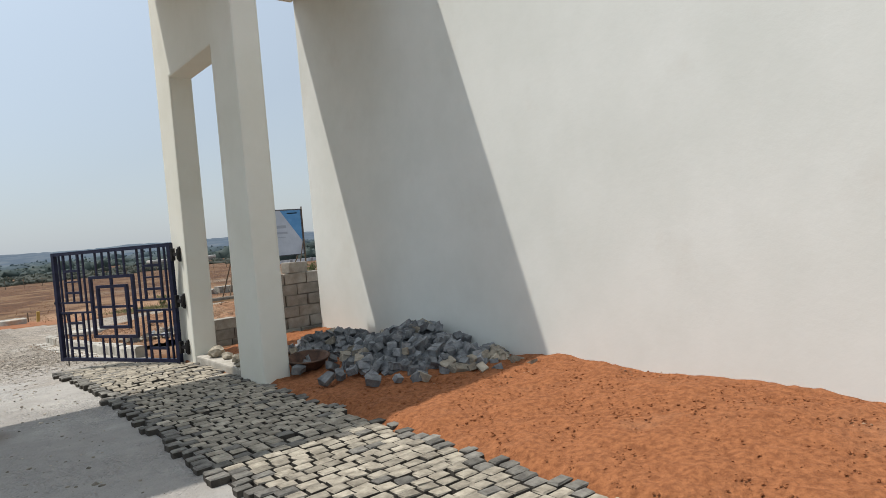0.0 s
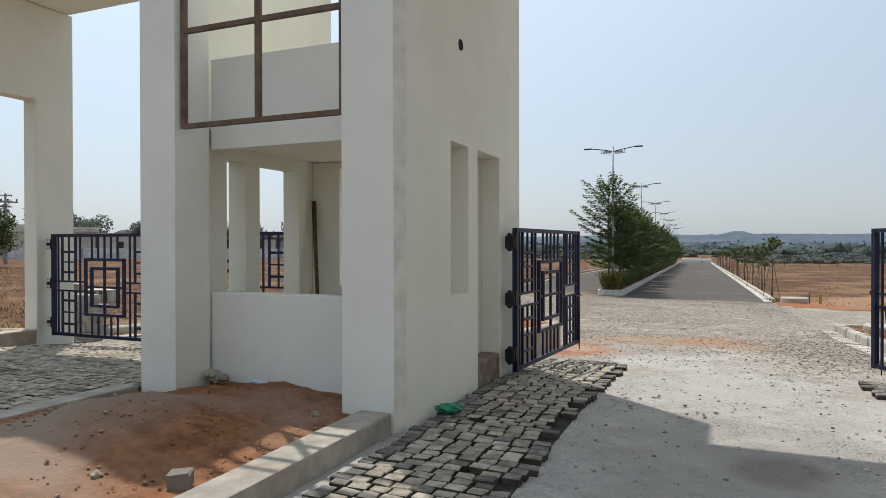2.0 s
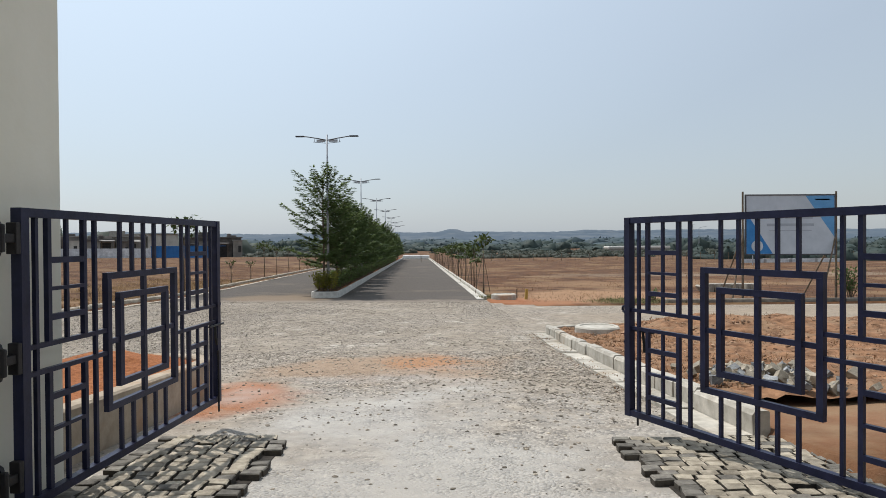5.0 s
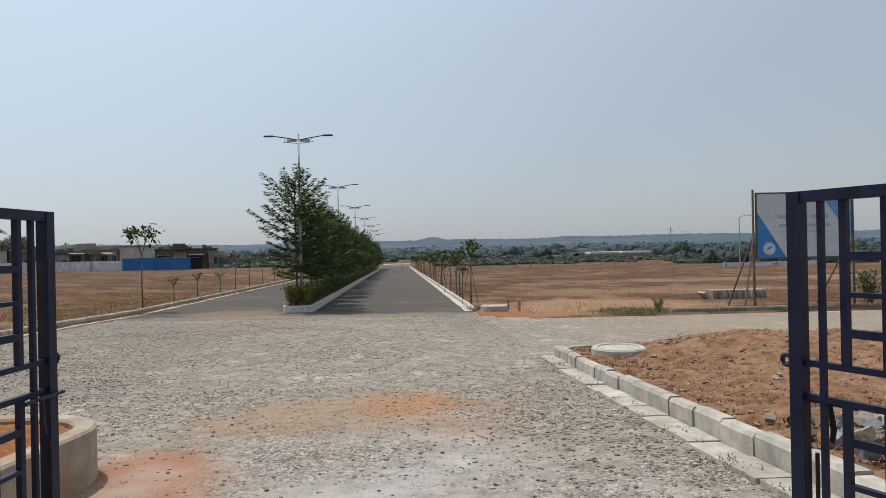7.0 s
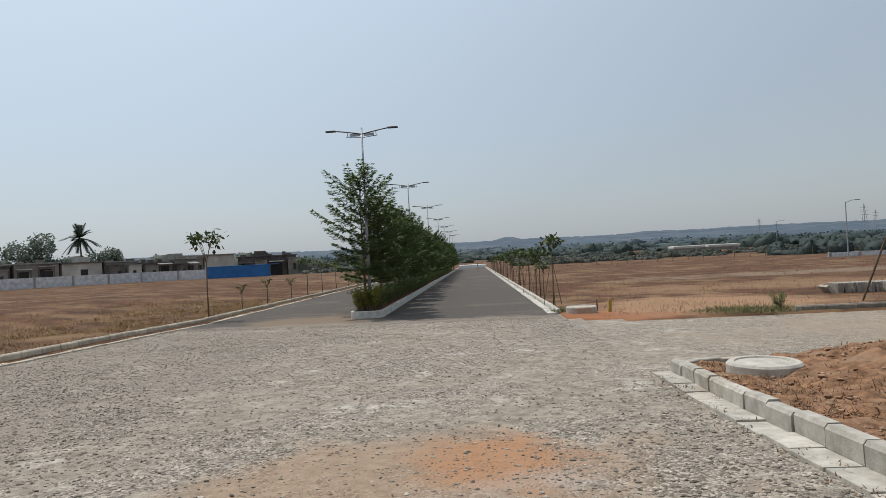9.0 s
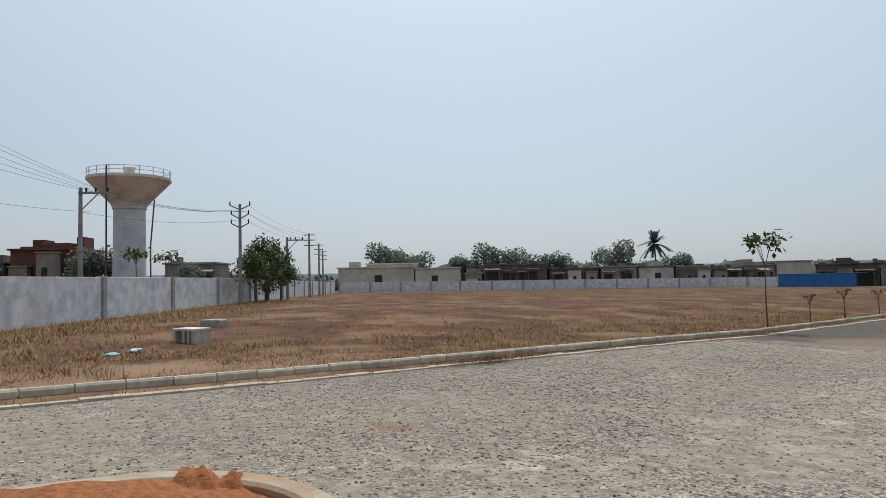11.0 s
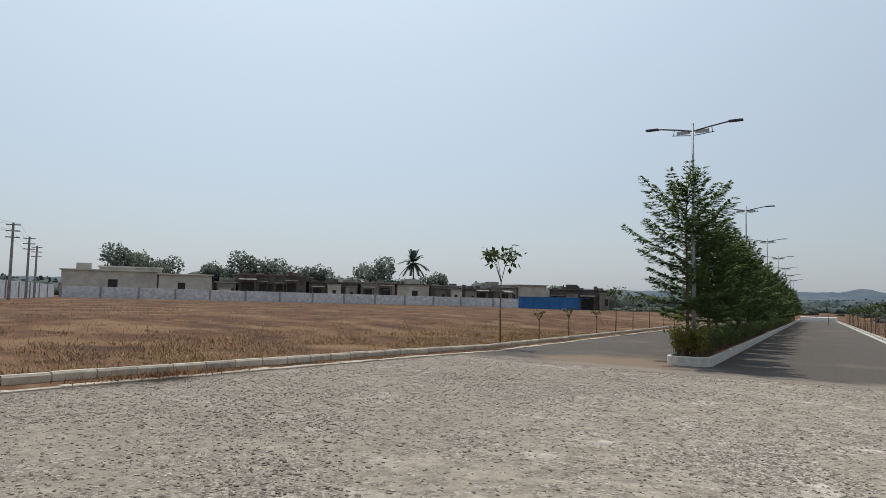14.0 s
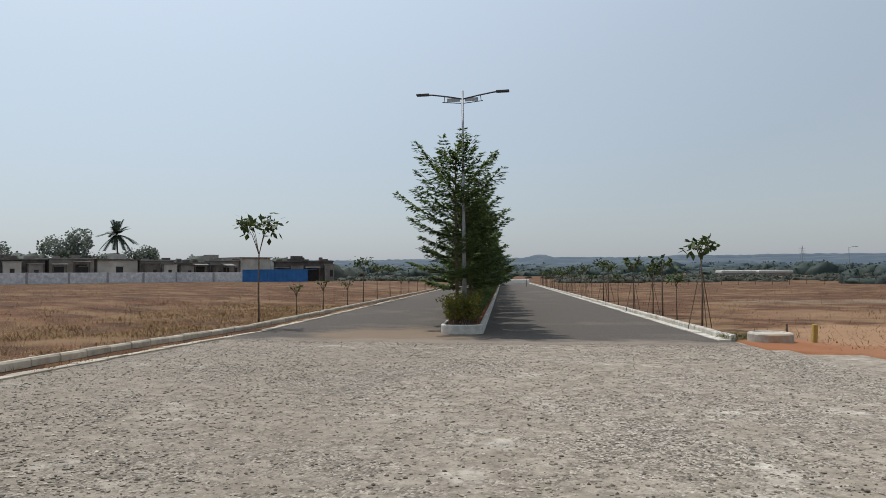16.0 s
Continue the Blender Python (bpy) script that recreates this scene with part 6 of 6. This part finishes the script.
# ---------------------------------------------------------------- woods, hills
def woods(name, spots, label, mtl, seed, size, n=45):
    """Many low uneven crowns: lumpy lobes that reach the ground, roughened by leaf clumps."""
    r = np.random.default_rng(seed)
    bm = bmesh.new()
    bmesh.ops.create_icosphere(bm, subdivisions=2, radius=1.0)
    base = np.array([v.co[:] for v in bm.verts])
    tri = np.array([[v.index for v in f.verts] for f in bm.faces])
    bm.free()
    lump = [np.array([1 + 0.45 * noise.noise(Vector(p) * 1.9 + Vector((k * 7, 0, 0))) + 0.25 * noise.noise(Vector(p) * 5 + Vector((0, k * 5, 0))) for p in base]) for k in range(6)]
    verts, faces, pts, dirs, k = [], [], [], [], 0
    for x, y, w, h in spots:
        if abs(x + 5.0) < 11 and y < 230:                 # the avenue's end stays clear
            continue
        z = gz(x, y)
        for _ in range(3):
            size3 = np.array([w * r.uniform(0.25, 0.4), w * r.uniform(0.25, 0.4), h * r.uniform(0.55, 0.95)])
            c = np.array([x + r.normal(0, w * 0.28), y + r.normal(0, w * 0.2), z])
            shape = base * lump[r.integers(6)][:, None] * size3 + c
            verts.append(shape)
            faces.append(tri + k)
            k += len(base)
            pick = shape[r.integers(0, len(base), n)]
            pts.append(pick + r.normal(0, 0.12 * size, (n, 3)))
            dirs.append(pick - c + r.normal(0, 0.3, (n, 3)))
    leaves = leaf_cloud(name, np.concatenate(pts), np.concatenate(dirs), size, mtl, 1.0, seed, 1.0)
    lv = np.array([v.co[:] for v in leaves.vertices])
    me = bpy.data.meshes.new(name)
    me.from_pydata(np.concatenate(verts + [lv]).tolist(), [], np.concatenate(faces).tolist() + [[i + k for i in p.vertices] for p in leaves.polygons])
    me.polygons.foreach_set("use_smooth", [True] * len(me.polygons))
    me.materials.append(mtl)
    bpy.data.meshes.remove(leaves)
    return tagged(new(name, me), label, "woods", "", "stuff")


r2 = random.Random(5)
SCRUB = leaf_mat("dusty_scrub_leaf", (0.045, 0.054, 0.042), (0.078, 0.084, 0.064), 0.3, 0.12)
# both belts carry the blue of distance haze in their leaf colour
WOOD_HAZE = leaf_mat("haze_tinted_leaf", (0.050, 0.076, 0.088), (0.072, 0.100, 0.110), 0.2, 0.12)
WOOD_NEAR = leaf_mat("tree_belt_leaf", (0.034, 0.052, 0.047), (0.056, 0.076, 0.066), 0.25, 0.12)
woods("scrub_belt", [(r2.uniform(-60, 190), r2.uniform(160, 260), r2.uniform(3, 7), r2.uniform(0.7, 1.8)) for _ in range(340)],
      "grey green scrub and small trees along the far edge of the field", SCRUB, 1, 0.55)
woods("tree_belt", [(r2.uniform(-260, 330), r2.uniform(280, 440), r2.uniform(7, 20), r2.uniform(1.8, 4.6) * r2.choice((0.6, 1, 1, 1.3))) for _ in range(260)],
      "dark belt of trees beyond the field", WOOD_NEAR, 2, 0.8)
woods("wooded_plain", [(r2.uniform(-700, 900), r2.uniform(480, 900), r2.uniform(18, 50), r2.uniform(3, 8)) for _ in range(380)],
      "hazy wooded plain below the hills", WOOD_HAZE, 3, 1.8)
woods("village_trees_far", [(-160 - r2.uniform(0, 120), r2.uniform(90, 330), r2.uniform(7, 13), r2.uniform(4, 8)) for _ in range(60)],
      "distant trees behind the village", WOOD_NEAR, 4, 0.9)
woods("village_trees", [(x_ - r2.uniform(6, 30), 100 + (x_ + 122) * 1.62 + r2.uniform(6, 26), r2.uniform(11, 17), r2.uniform(5.0, 7.6) * r2.choice((0.75, 1, 1.1)))
                        for x_ in (r2.uniform(-128, -52) for _ in range(80))], "grey green trees crowding behind the village roofs", LEAF_FAR, 9, 0.6)
woods("right_trees", [(55 + r2.uniform(0, 60), 105 + r2.uniform(0, 60), r2.uniform(4, 9), r2.uniform(1.5, 3.6)) for _ in range(45)],
      "green bushy trees beyond the low wall", WOOD_NEAR, 6, 0.45)

# the blue is air haze painted into the hills' colour
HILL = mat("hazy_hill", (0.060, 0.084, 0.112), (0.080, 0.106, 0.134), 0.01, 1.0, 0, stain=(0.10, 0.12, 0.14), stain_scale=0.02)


def hills(name, dist, base, amp, seed, depth, label):
    bm = bmesh.new()
    rows = []
    for j in range(4):
        row = []
        for kk in range(721):
            k = kk / 4
            a = math.radians(-100 + 200 * k / 180)
            R = dist + depth * j / 3
            x, y = R * math.sin(a), R * math.cos(a)
            prof = base + amp * (noise.noise((k * 0.07, seed, 0)) + 0.5 * noise.noise((k * 0.23, seed, 3)) + 0.2 * noise.noise((k * 0.9, seed, 6)) + 0.22 * noise.noise((k * 3.1, seed, 9)) + 0.16 * noise.noise((k * 9.0, seed, 2)))
            prof += 13 * math.exp(-((math.degrees(a) - 1.45) / 1.3) ** 2) * (seed == 1)
            row.append(bm.verts.new((x, y, (-3.5, prof * 0.8, prof, -3.5)[j])))
        rows.append(row)
    for a, b in zip(rows, rows[1:]):
        for k in range(720):
            bm.faces.new((a[k], a[k + 1], b[k + 1], b[k]))
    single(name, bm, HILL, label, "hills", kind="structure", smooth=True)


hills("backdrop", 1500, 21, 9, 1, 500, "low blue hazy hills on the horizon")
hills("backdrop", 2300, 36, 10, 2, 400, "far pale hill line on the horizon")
single("road_end", boxed(-7.9, -1.0, 171, 175, -4, -2.25, bevel=0.05), mat("pale_concrete_road", (0.66, 0.64, 0.60), (0.78, 0.76, 0.72), 2, 0.9, 0.1, 20), "low white wall closing the avenue at its far end", "wall", kind="structure")


# ---------------------------------------------------------------- grass and gravel
def blades(name, spots, mtl, label, per=6, seed=1):
    """Tufts of narrow blades: x, y, foot height, blade length, spread."""
    r = np.random.default_rng(seed)
    s = np.repeat(np.asarray(spots, float), per, axis=0)
    n = len(s)
    az, lean = r.uniform(0, 6.283, n), r.uniform(0.4, 1.5, n)
    L = s[:, 3] * r.uniform(0.5, 1.2, n)
    foot = s[:, :3] + np.c_[r.normal(0, s[:, 4]), r.normal(0, s[:, 4]), np.zeros(n)]
    tip = foot + np.c_[np.cos(az) * lean * L, np.sin(az) * lean * L, L * (1.05 - 0.5 * lean)]
    w = (0.006 + 0.02 * L)[:, None] * np.c_[-np.sin(az), np.cos(az), np.zeros(n)]
    verts = np.stack([foot - w, foot + w, tip], 1).reshape(-1, 3)
    me = bpy.data.meshes.new(name)
    me.from_pydata(verts.tolist(), [], np.arange(3 * n).reshape(-1, 3).tolist())
    me.materials.append(mtl)
    return tagged(new(name, me), label, "grass", "", "stuff")


BROWN_GRASS = mat("brown_dry_grass", (0.095, 0.046, 0.021), (0.215, 0.115, 0.052), 3, 0.95, 0, rand=0.35, world_space=False)
GREEN_GRASS = mat("green_weed", (0.085, 0.088, 0.034), (0.19, 0.165, 0.070), 3, 0.9, 0, rand=0.3, world_space=False)
gy = lambda x, y, d=0.08: (x, y, gz(x, y) + d)
spots = []
while len(spots) < 9000:
    x = KL - 0.45 - abs(r2.gauss(0, 3.6))
    y = r2.uniform(4, 48)
    clump = noise.noise((x * 0.55, y * 0.55, 6)) + 0.5 * noise.noise((x * 1.9, y * 1.9, 2))
    if clump > r2.uniform(-0.5, 0.4):
        spots.append((*gy(x + drift(y), y), r2.uniform(0.06, 0.17) * (1.2 + 1.1 * max(clump, 0)), 0.13))
blades("dry_grass", spots, STRAW, "pale straw-coloured dry grass along the field edge", 7, 21)
spots, golden = [], []
for _ in range(17000):
    d = 3 + 75 * r2.random() ** 1.5
    y = r2.uniform(4, 130) if d > 20 else r2.uniform(4, 80)
    x = KL - d
    if x < -26 - (y - 9) * 1.15 + 1 and y < 72:
        continue
    q = (*gy(x, y), r2.uniform(0.05, 0.15) * (1 + d / 60), 0.30 + d / 90)
    (golden if noise.noise((x * 0.16, y * 0.16, 4)) > 0.12 else spots).append(q)
tall = []
while len(tall) < 2600:                                   # taller growth towards the boundary wall
    u, off = r2.random() ** 1.3, abs(r2.gauss(0, 2.6)) + 0.3
    x, y = -20.5 - 34.0 * u + off * 0.62, 3.9 + 26.5 * u + off * 0.78
    if noise.noise((x * 0.45, y * 0.45, 1)) > r2.uniform(-0.6, 0.3):
        tall.append((*gy(x, y), r2.uniform(0.12, 0.42), 0.16))
blades("tall_grass", tall, STRAW, "tall tangled dry grass along the boundary wall", 9, 29)
blades("straw_patches", golden, STRAW, "golden patches of dry grass in the field", 6, 28)
blades("field_grass", spots, BROWN_GRASS, "reddish brown dry grass over the field", 6, 22)
spots = [(x, y, plot_z(x, y), r2.uniform(0.03, 0.10), 0.12) for x, y in ((3.6 + 22 * r2.random() ** 1.8, r2.uniform(8, 16.6)) for _ in range(2600)) if noise.noise((x * 0.8, y * 0.8, 2)) > -0.1]
spots += [(*gy(r2.uniform(4.2, 60) + drift(y_), y_), r2.uniform(0.1, 0.26), 0.25) for y_ in (27.5 + 110 * r2.random() ** 1.4 for _ in range(7000))]
blades("plot_grass", spots, BROWN_GRASS, "sparse dry weeds on the red plots", 6, 23)
spots = [(*gy(2.95 + r2.gauss(0, 0.10), 8 + 8 * r2.random()), r2.uniform(0.02, 0.05), 0.05) for _ in range(60)]
spots += [(*gy(KL + 0.5 + r2.gauss(0, 0.12), 18.5 + r2.gauss(0, 0.9)), r2.uniform(0.1, 0.22), 0.1) for _ in range(110)]
spots += [(*gy(KL + 0.45 + r2.gauss(0, 0.1), r2.uniform(8, 30)), r2.uniform(0.05, 0.12), 0.08) for _ in range(150)]
blades("gutter_weeds", spots, BROWN_GRASS, "dry weeds growing in the broken gutter", 7, 24)
spots = [(*gy(8.6 + r2.gauss(0, 0.7), 27.5 + r2.gauss(0, 0.6)), r2.uniform(0.10, 0.28), 0.16) for _ in range(420)]
spots += [(*gy(3.2 + r2.gauss(0, 0.25), 30.9 + r2.gauss(0, 0.3)), r2.uniform(0.1, 0.28), 0.1) for _ in range(90)]
blades("green_weeds", spots, GREEN_GRASS, "greenish weeds at the kerb ends", 7, 25)
copy_thing(sh_g[0], put(None, 9.4, 27.2, 0, 0.7))
copy_thing(sh_g[1], put(None, 17.6, 27.6, 0, 1.6))


def pebbles(name, spots, mtl, label):
    shapes = [rock_mesh("pebble", mtl, 1, 0.5) for _ in range(9)]
    base = [np.array([v.co[:] for v in me.vertices]) for me in shapes]
    face = [tuple(p.vertices) for p in shapes[0].polygons]
    verts, faces = [], []
    for x, y, z, s in spots:
        b = base[r2.randrange(9)]
        a = r2.uniform(0, 6.283)
        c, q = math.cos(a), math.sin(a)
        k = len(verts)
        verts += [(x + s * (c * p[0] - q * p[1]), y + s * (q * p[0] + c * p[1]) * 0.8, z + s * (p[2] * 0.85 - 0.12)) for p in b]
        faces += [tuple(i + k for i in f) for f in face]
    me = bpy.data.meshes.new(name)
    me.from_pydata(verts, [], faces)
    me.materials.append(mtl)
    return tagged(new(name, me), label, "gravel", "", "stuff")


STONE = mat("gravel_stone", (0.15, 0.129, 0.103), (0.40, 0.348, 0.284), 11, 0.95, 0.3, 40, rand=0.5)
STONE_RED = mat("reddish_stone", (0.20, 0.105, 0.06), (0.38, 0.26, 0.17), 7, 0.95, 0.3, 40, rand=0.3)
sp = []
while len(sp) < 76000:
    x, y = r2.uniform(KL + 0.5, 3.1), r2.uniform(-4, 29.5)
    if y < 7 and (x < -0.4 or x > 2.0):
        continue
    w = 0.20 + 0.7 * max(0, noise.noise((x * 0.35, y * 0.35, 8)) + 0.25)
    w *= min(max((y - 3.0) / 9.0, 0.35), 1.0)
    coarse = math.exp(-((x - 2.4) / 0.9) ** 2 - ((y - 11.5) / 4.0) ** 2)
    rough = math.exp(-((x + 7.5) / 4.5) ** 2 - ((y - 17) / 8.0) ** 2)
    w += 0.8 * coarse + 0.35 * rough
    if r2.random() < w:
        s = (0.008 + 0.038 * r2.random() ** 3.2) * (1 + 0.35 * coarse + 0.3 * rough)
        sp.append((x, y, gz(x, y) + s * 0.18, s * r2.uniform(0.7, 1.4)))
for _ in range(1500):
    x, y, s = r2.uniform(KL + 0.4, 3.2), 28.6 + abs(r2.gauss(0, 0.9)), 0.012 + 0.03 * r2.random() ** 2.5
    sp.append((x, y, gz(x, y) + 0.012 + s * 0.2, s))
pebbles("gravel", sp, STONE, "loose grey gravel stones over the road")
STONE_DARK = mat("dark_gravel_stone", (0.10, 0.086, 0.07), (0.22, 0.19, 0.158), 7, 0.95, 0.3, 40, rand=0.35)
sp = []
while len(sp) < 3500:
    x, y = r2.uniform(KL + 0.5, 3.1), 6.0 + 23.0 * r2.random()
    if y < 7 and (x < -0.4 or x > 2.0):
        continue
    if r2.random() < 0.25 + 0.9 * max(0, noise.noise((x * 0.5, y * 0.5, 3)) + 0.1):
        s = 0.012 + 0.034 * r2.random() ** 2.6
        sp.append((x, y, gz(x, y) + s * 0.25, s))
pebbles("gravel", sp, STONE_DARK, "scattered dark broken stones over the road")
sp = [(x, y, plot_z(x, y) + 0.012, 0.02 + 0.08 * r2.random() ** 3) for x, y in ((3.6 + 11 * r2.random() ** 1.3, r2.uniform(8, 16.6)) for _ in range(4200))]
sp += [(x, y, z + 0.03, r2.choice((0.03, 0.04, 0.05, 0.08))) for x, y, z in
      [gy(KL - 0.3 - abs(r2.gauss(0, 1.6)), r2.uniform(6, 34)) for _ in range(1500)]]
sp += [(x, y, z + 0.03, 0.05 + 0.11 * r2.random() ** 2) for x, y, z in [gy(KL - 0.35 - abs(r2.gauss(0, 0.7)), 7 + 20 * r2.random() ** 1.4) for _ in range(750)]]
sp += [(x, y, 0.12 + hump(x, y, -3.4, 1.0, 0.8, 0.27), r2.choice((0.02, 0.03, 0.04))) for x, y in ((r2.uniform(-4.4, -2.1), r2.uniform(-1.5, 2.4)) for _ in range(260))]
sp += [(x, y, 0.05 + 0.13 * min((x - 3.7) / 1.6, 1), r2.choice((0.015, 0.02, 0.03))) for x, y in ((r2.uniform(3.75, 5.6), r2.uniform(-4, 0.5)) for _ in range(500))]
clods = []
for _ in range(5200):
    x, y = r2.uniform(3.6, 5.58), r2.uniform(-4.5, 1.2)
    clods.append((x, y, 0.085 + 0.08 * min(max((x - 3.66) / 1.5, 0), 1) + hump(x, y, 5.5, -0.6, 0.5, 0.05) + hump(x, y, 5.0, -2.4, 0.9, 0.06), 0.006 + 0.026 * r2.random() ** 3))
clods += [(x, y, 0.105 + hump(x, y, -3.4, 1.0, 0.8, 0.27) + hump(x, y, -3.2, 2.4, 0.8, 0.10), 0.008 + 0.03 * r2.random() ** 3) for x, y in ((r2.uniform(-4.4, -2.1), r2.uniform(-1.5, 2.5)) for _ in range(1500))]
pebbles("soil_clods", clods, RED_SOIL, "small crumbs and clods of loose red soil")
pebbles("rubble_stones", sp, STONE_RED, "small reddish stones and clods on the bare soil")

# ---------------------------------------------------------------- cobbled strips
# cobble sides: joint shade painted in along with the caked earth
COBBLE_SIDE = mat("shaded_earthy_granite", (0.045, 0.039, 0.032), (0.095, 0.083, 0.068), 9, 1.0, 0.5, 60)
COBBLE_MID = mat("dark_granite_cobble", (0.115, 0.105, 0.092), (0.23, 0.215, 0.185), 12, 0.9, 0.6, 70, rand=0.3)
# bed kept very dark so that the joints between cobbles stand out
BED = mat("near_black_bedding", (0.022, 0.019, 0.016), (0.05, 0.043, 0.036), 14, 1.0, 0.6, 40)


def cobbled(name, label, x0, x1, y0, y1, rag, keep_y, seed):
    """Rows of hewn cobbles across a strip; rag: which side breaks off raggedly."""
    r = random.Random(seed)
    p = thing(name, label=label, category="pavement", kind="structure")
    bm = bmesh.new()
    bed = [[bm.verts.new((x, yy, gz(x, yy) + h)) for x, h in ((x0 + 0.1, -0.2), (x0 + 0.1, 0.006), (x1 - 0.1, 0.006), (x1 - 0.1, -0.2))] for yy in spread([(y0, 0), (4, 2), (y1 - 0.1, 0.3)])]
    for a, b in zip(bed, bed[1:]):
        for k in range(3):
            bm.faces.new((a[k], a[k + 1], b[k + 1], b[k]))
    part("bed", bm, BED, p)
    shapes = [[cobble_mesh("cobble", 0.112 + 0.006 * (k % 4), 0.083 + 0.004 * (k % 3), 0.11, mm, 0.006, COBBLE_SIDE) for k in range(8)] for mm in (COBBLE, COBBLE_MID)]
    rest, n = ([], []), 0
    y = y0
    while y < y1:
        xa = x0 + (r.uniform(-0.04, 0.10) if rag < 0 else r.uniform(0, 0.05)) + 0.1
        xb = x1 - (r.uniform(-0.06, 0.12) if rag > 0 else r.uniform(0, 0.05)) - 0.1
        x = xa
        while x < xb:
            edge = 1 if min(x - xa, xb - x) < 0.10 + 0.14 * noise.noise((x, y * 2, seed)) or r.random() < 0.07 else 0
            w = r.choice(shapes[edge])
            if r.random() > 0.012:
                m = pose(x, y + r.uniform(-0.008, 0.008) + 0.03 * noise.noise((x * 0.9, y * 0.7, seed)), gz(x, y) - 0.002 + r.uniform(-0.005, 0.005), r.uniform(-1.6, 1.6), r.uniform(-1.6, 1.6), r.uniform(-5, 5))
                if keep_y[0] < y < keep_y[1] and n < 300:
                    ob = new("cobble", w)
                    ob.parent, ob.matrix_basis = p, m
                    n += 1
                else:
                    rest[edge].append((w, m))
            x += 0.139 + r.uniform(-0.005, 0.008)
        y += 0.104
    for placed, mm in zip(rest, (COBBLE, COBBLE_MID)):
        ob = joined("cobbles_rest", placed, mm)
        ob.parent = p
        tagged(ob, kind="stuff")


cobbled("pavement", "uneven hewn granite cobbles beside the guard booth", -1.66, -0.42, -6.0, 6.7, 1, (1.6, 6.7), 3)
cobbled("pavement", "uneven hewn granite cobbles with a broken edge before the pier", 2.10, 3.68, -6.0, 6.55, -1, (1.0, 6.6), 4)
cobbled("pavement", "granite cobbles in the closed lane", -9.5, -4.72, -2.0, 6.0, 1, (2.0, 4.0), 5)

# ---------------------------------------------------------------- further small things
stubl = thing("block_wall", (-10.7, 6.2, -0.3), label="low stack of rough grey cement blocks by the closed lane", category="block wall")
for c in range(5):
    for k in range(4):
        ob = new("block", rng.choice(blk))
        ob.parent = stubl
        ob.matrix_basis = pose(-0.6 + k * 0.38 + (0.17 if c % 2 else 0), rng.uniform(-0.02, 0.02), 0.09 + c * 0.176, 0, rng.uniform(-2, 2), rng.uniform(-4, 4))
fence = thing("fence", (30, 122, gz(30, 122)), label="thin dark fence posts along the far edge of the field", category="fence")
for k in range(46):
    part("fence_post", tubed([(-32 + k * 2.6, 0.4 * noise.noise((k, 0, 0)), -0.3), (-32 + k * 2.6 + rng.uniform(-0.06, 0.06), 0, 1.5)], 0.05, 5), BARK, fence)
for z in (0.7, 1.3):
    part("fence_wire", tubed([(-32, 0, z), (85, 0, z)], 0.012, 4), BARK, fence)
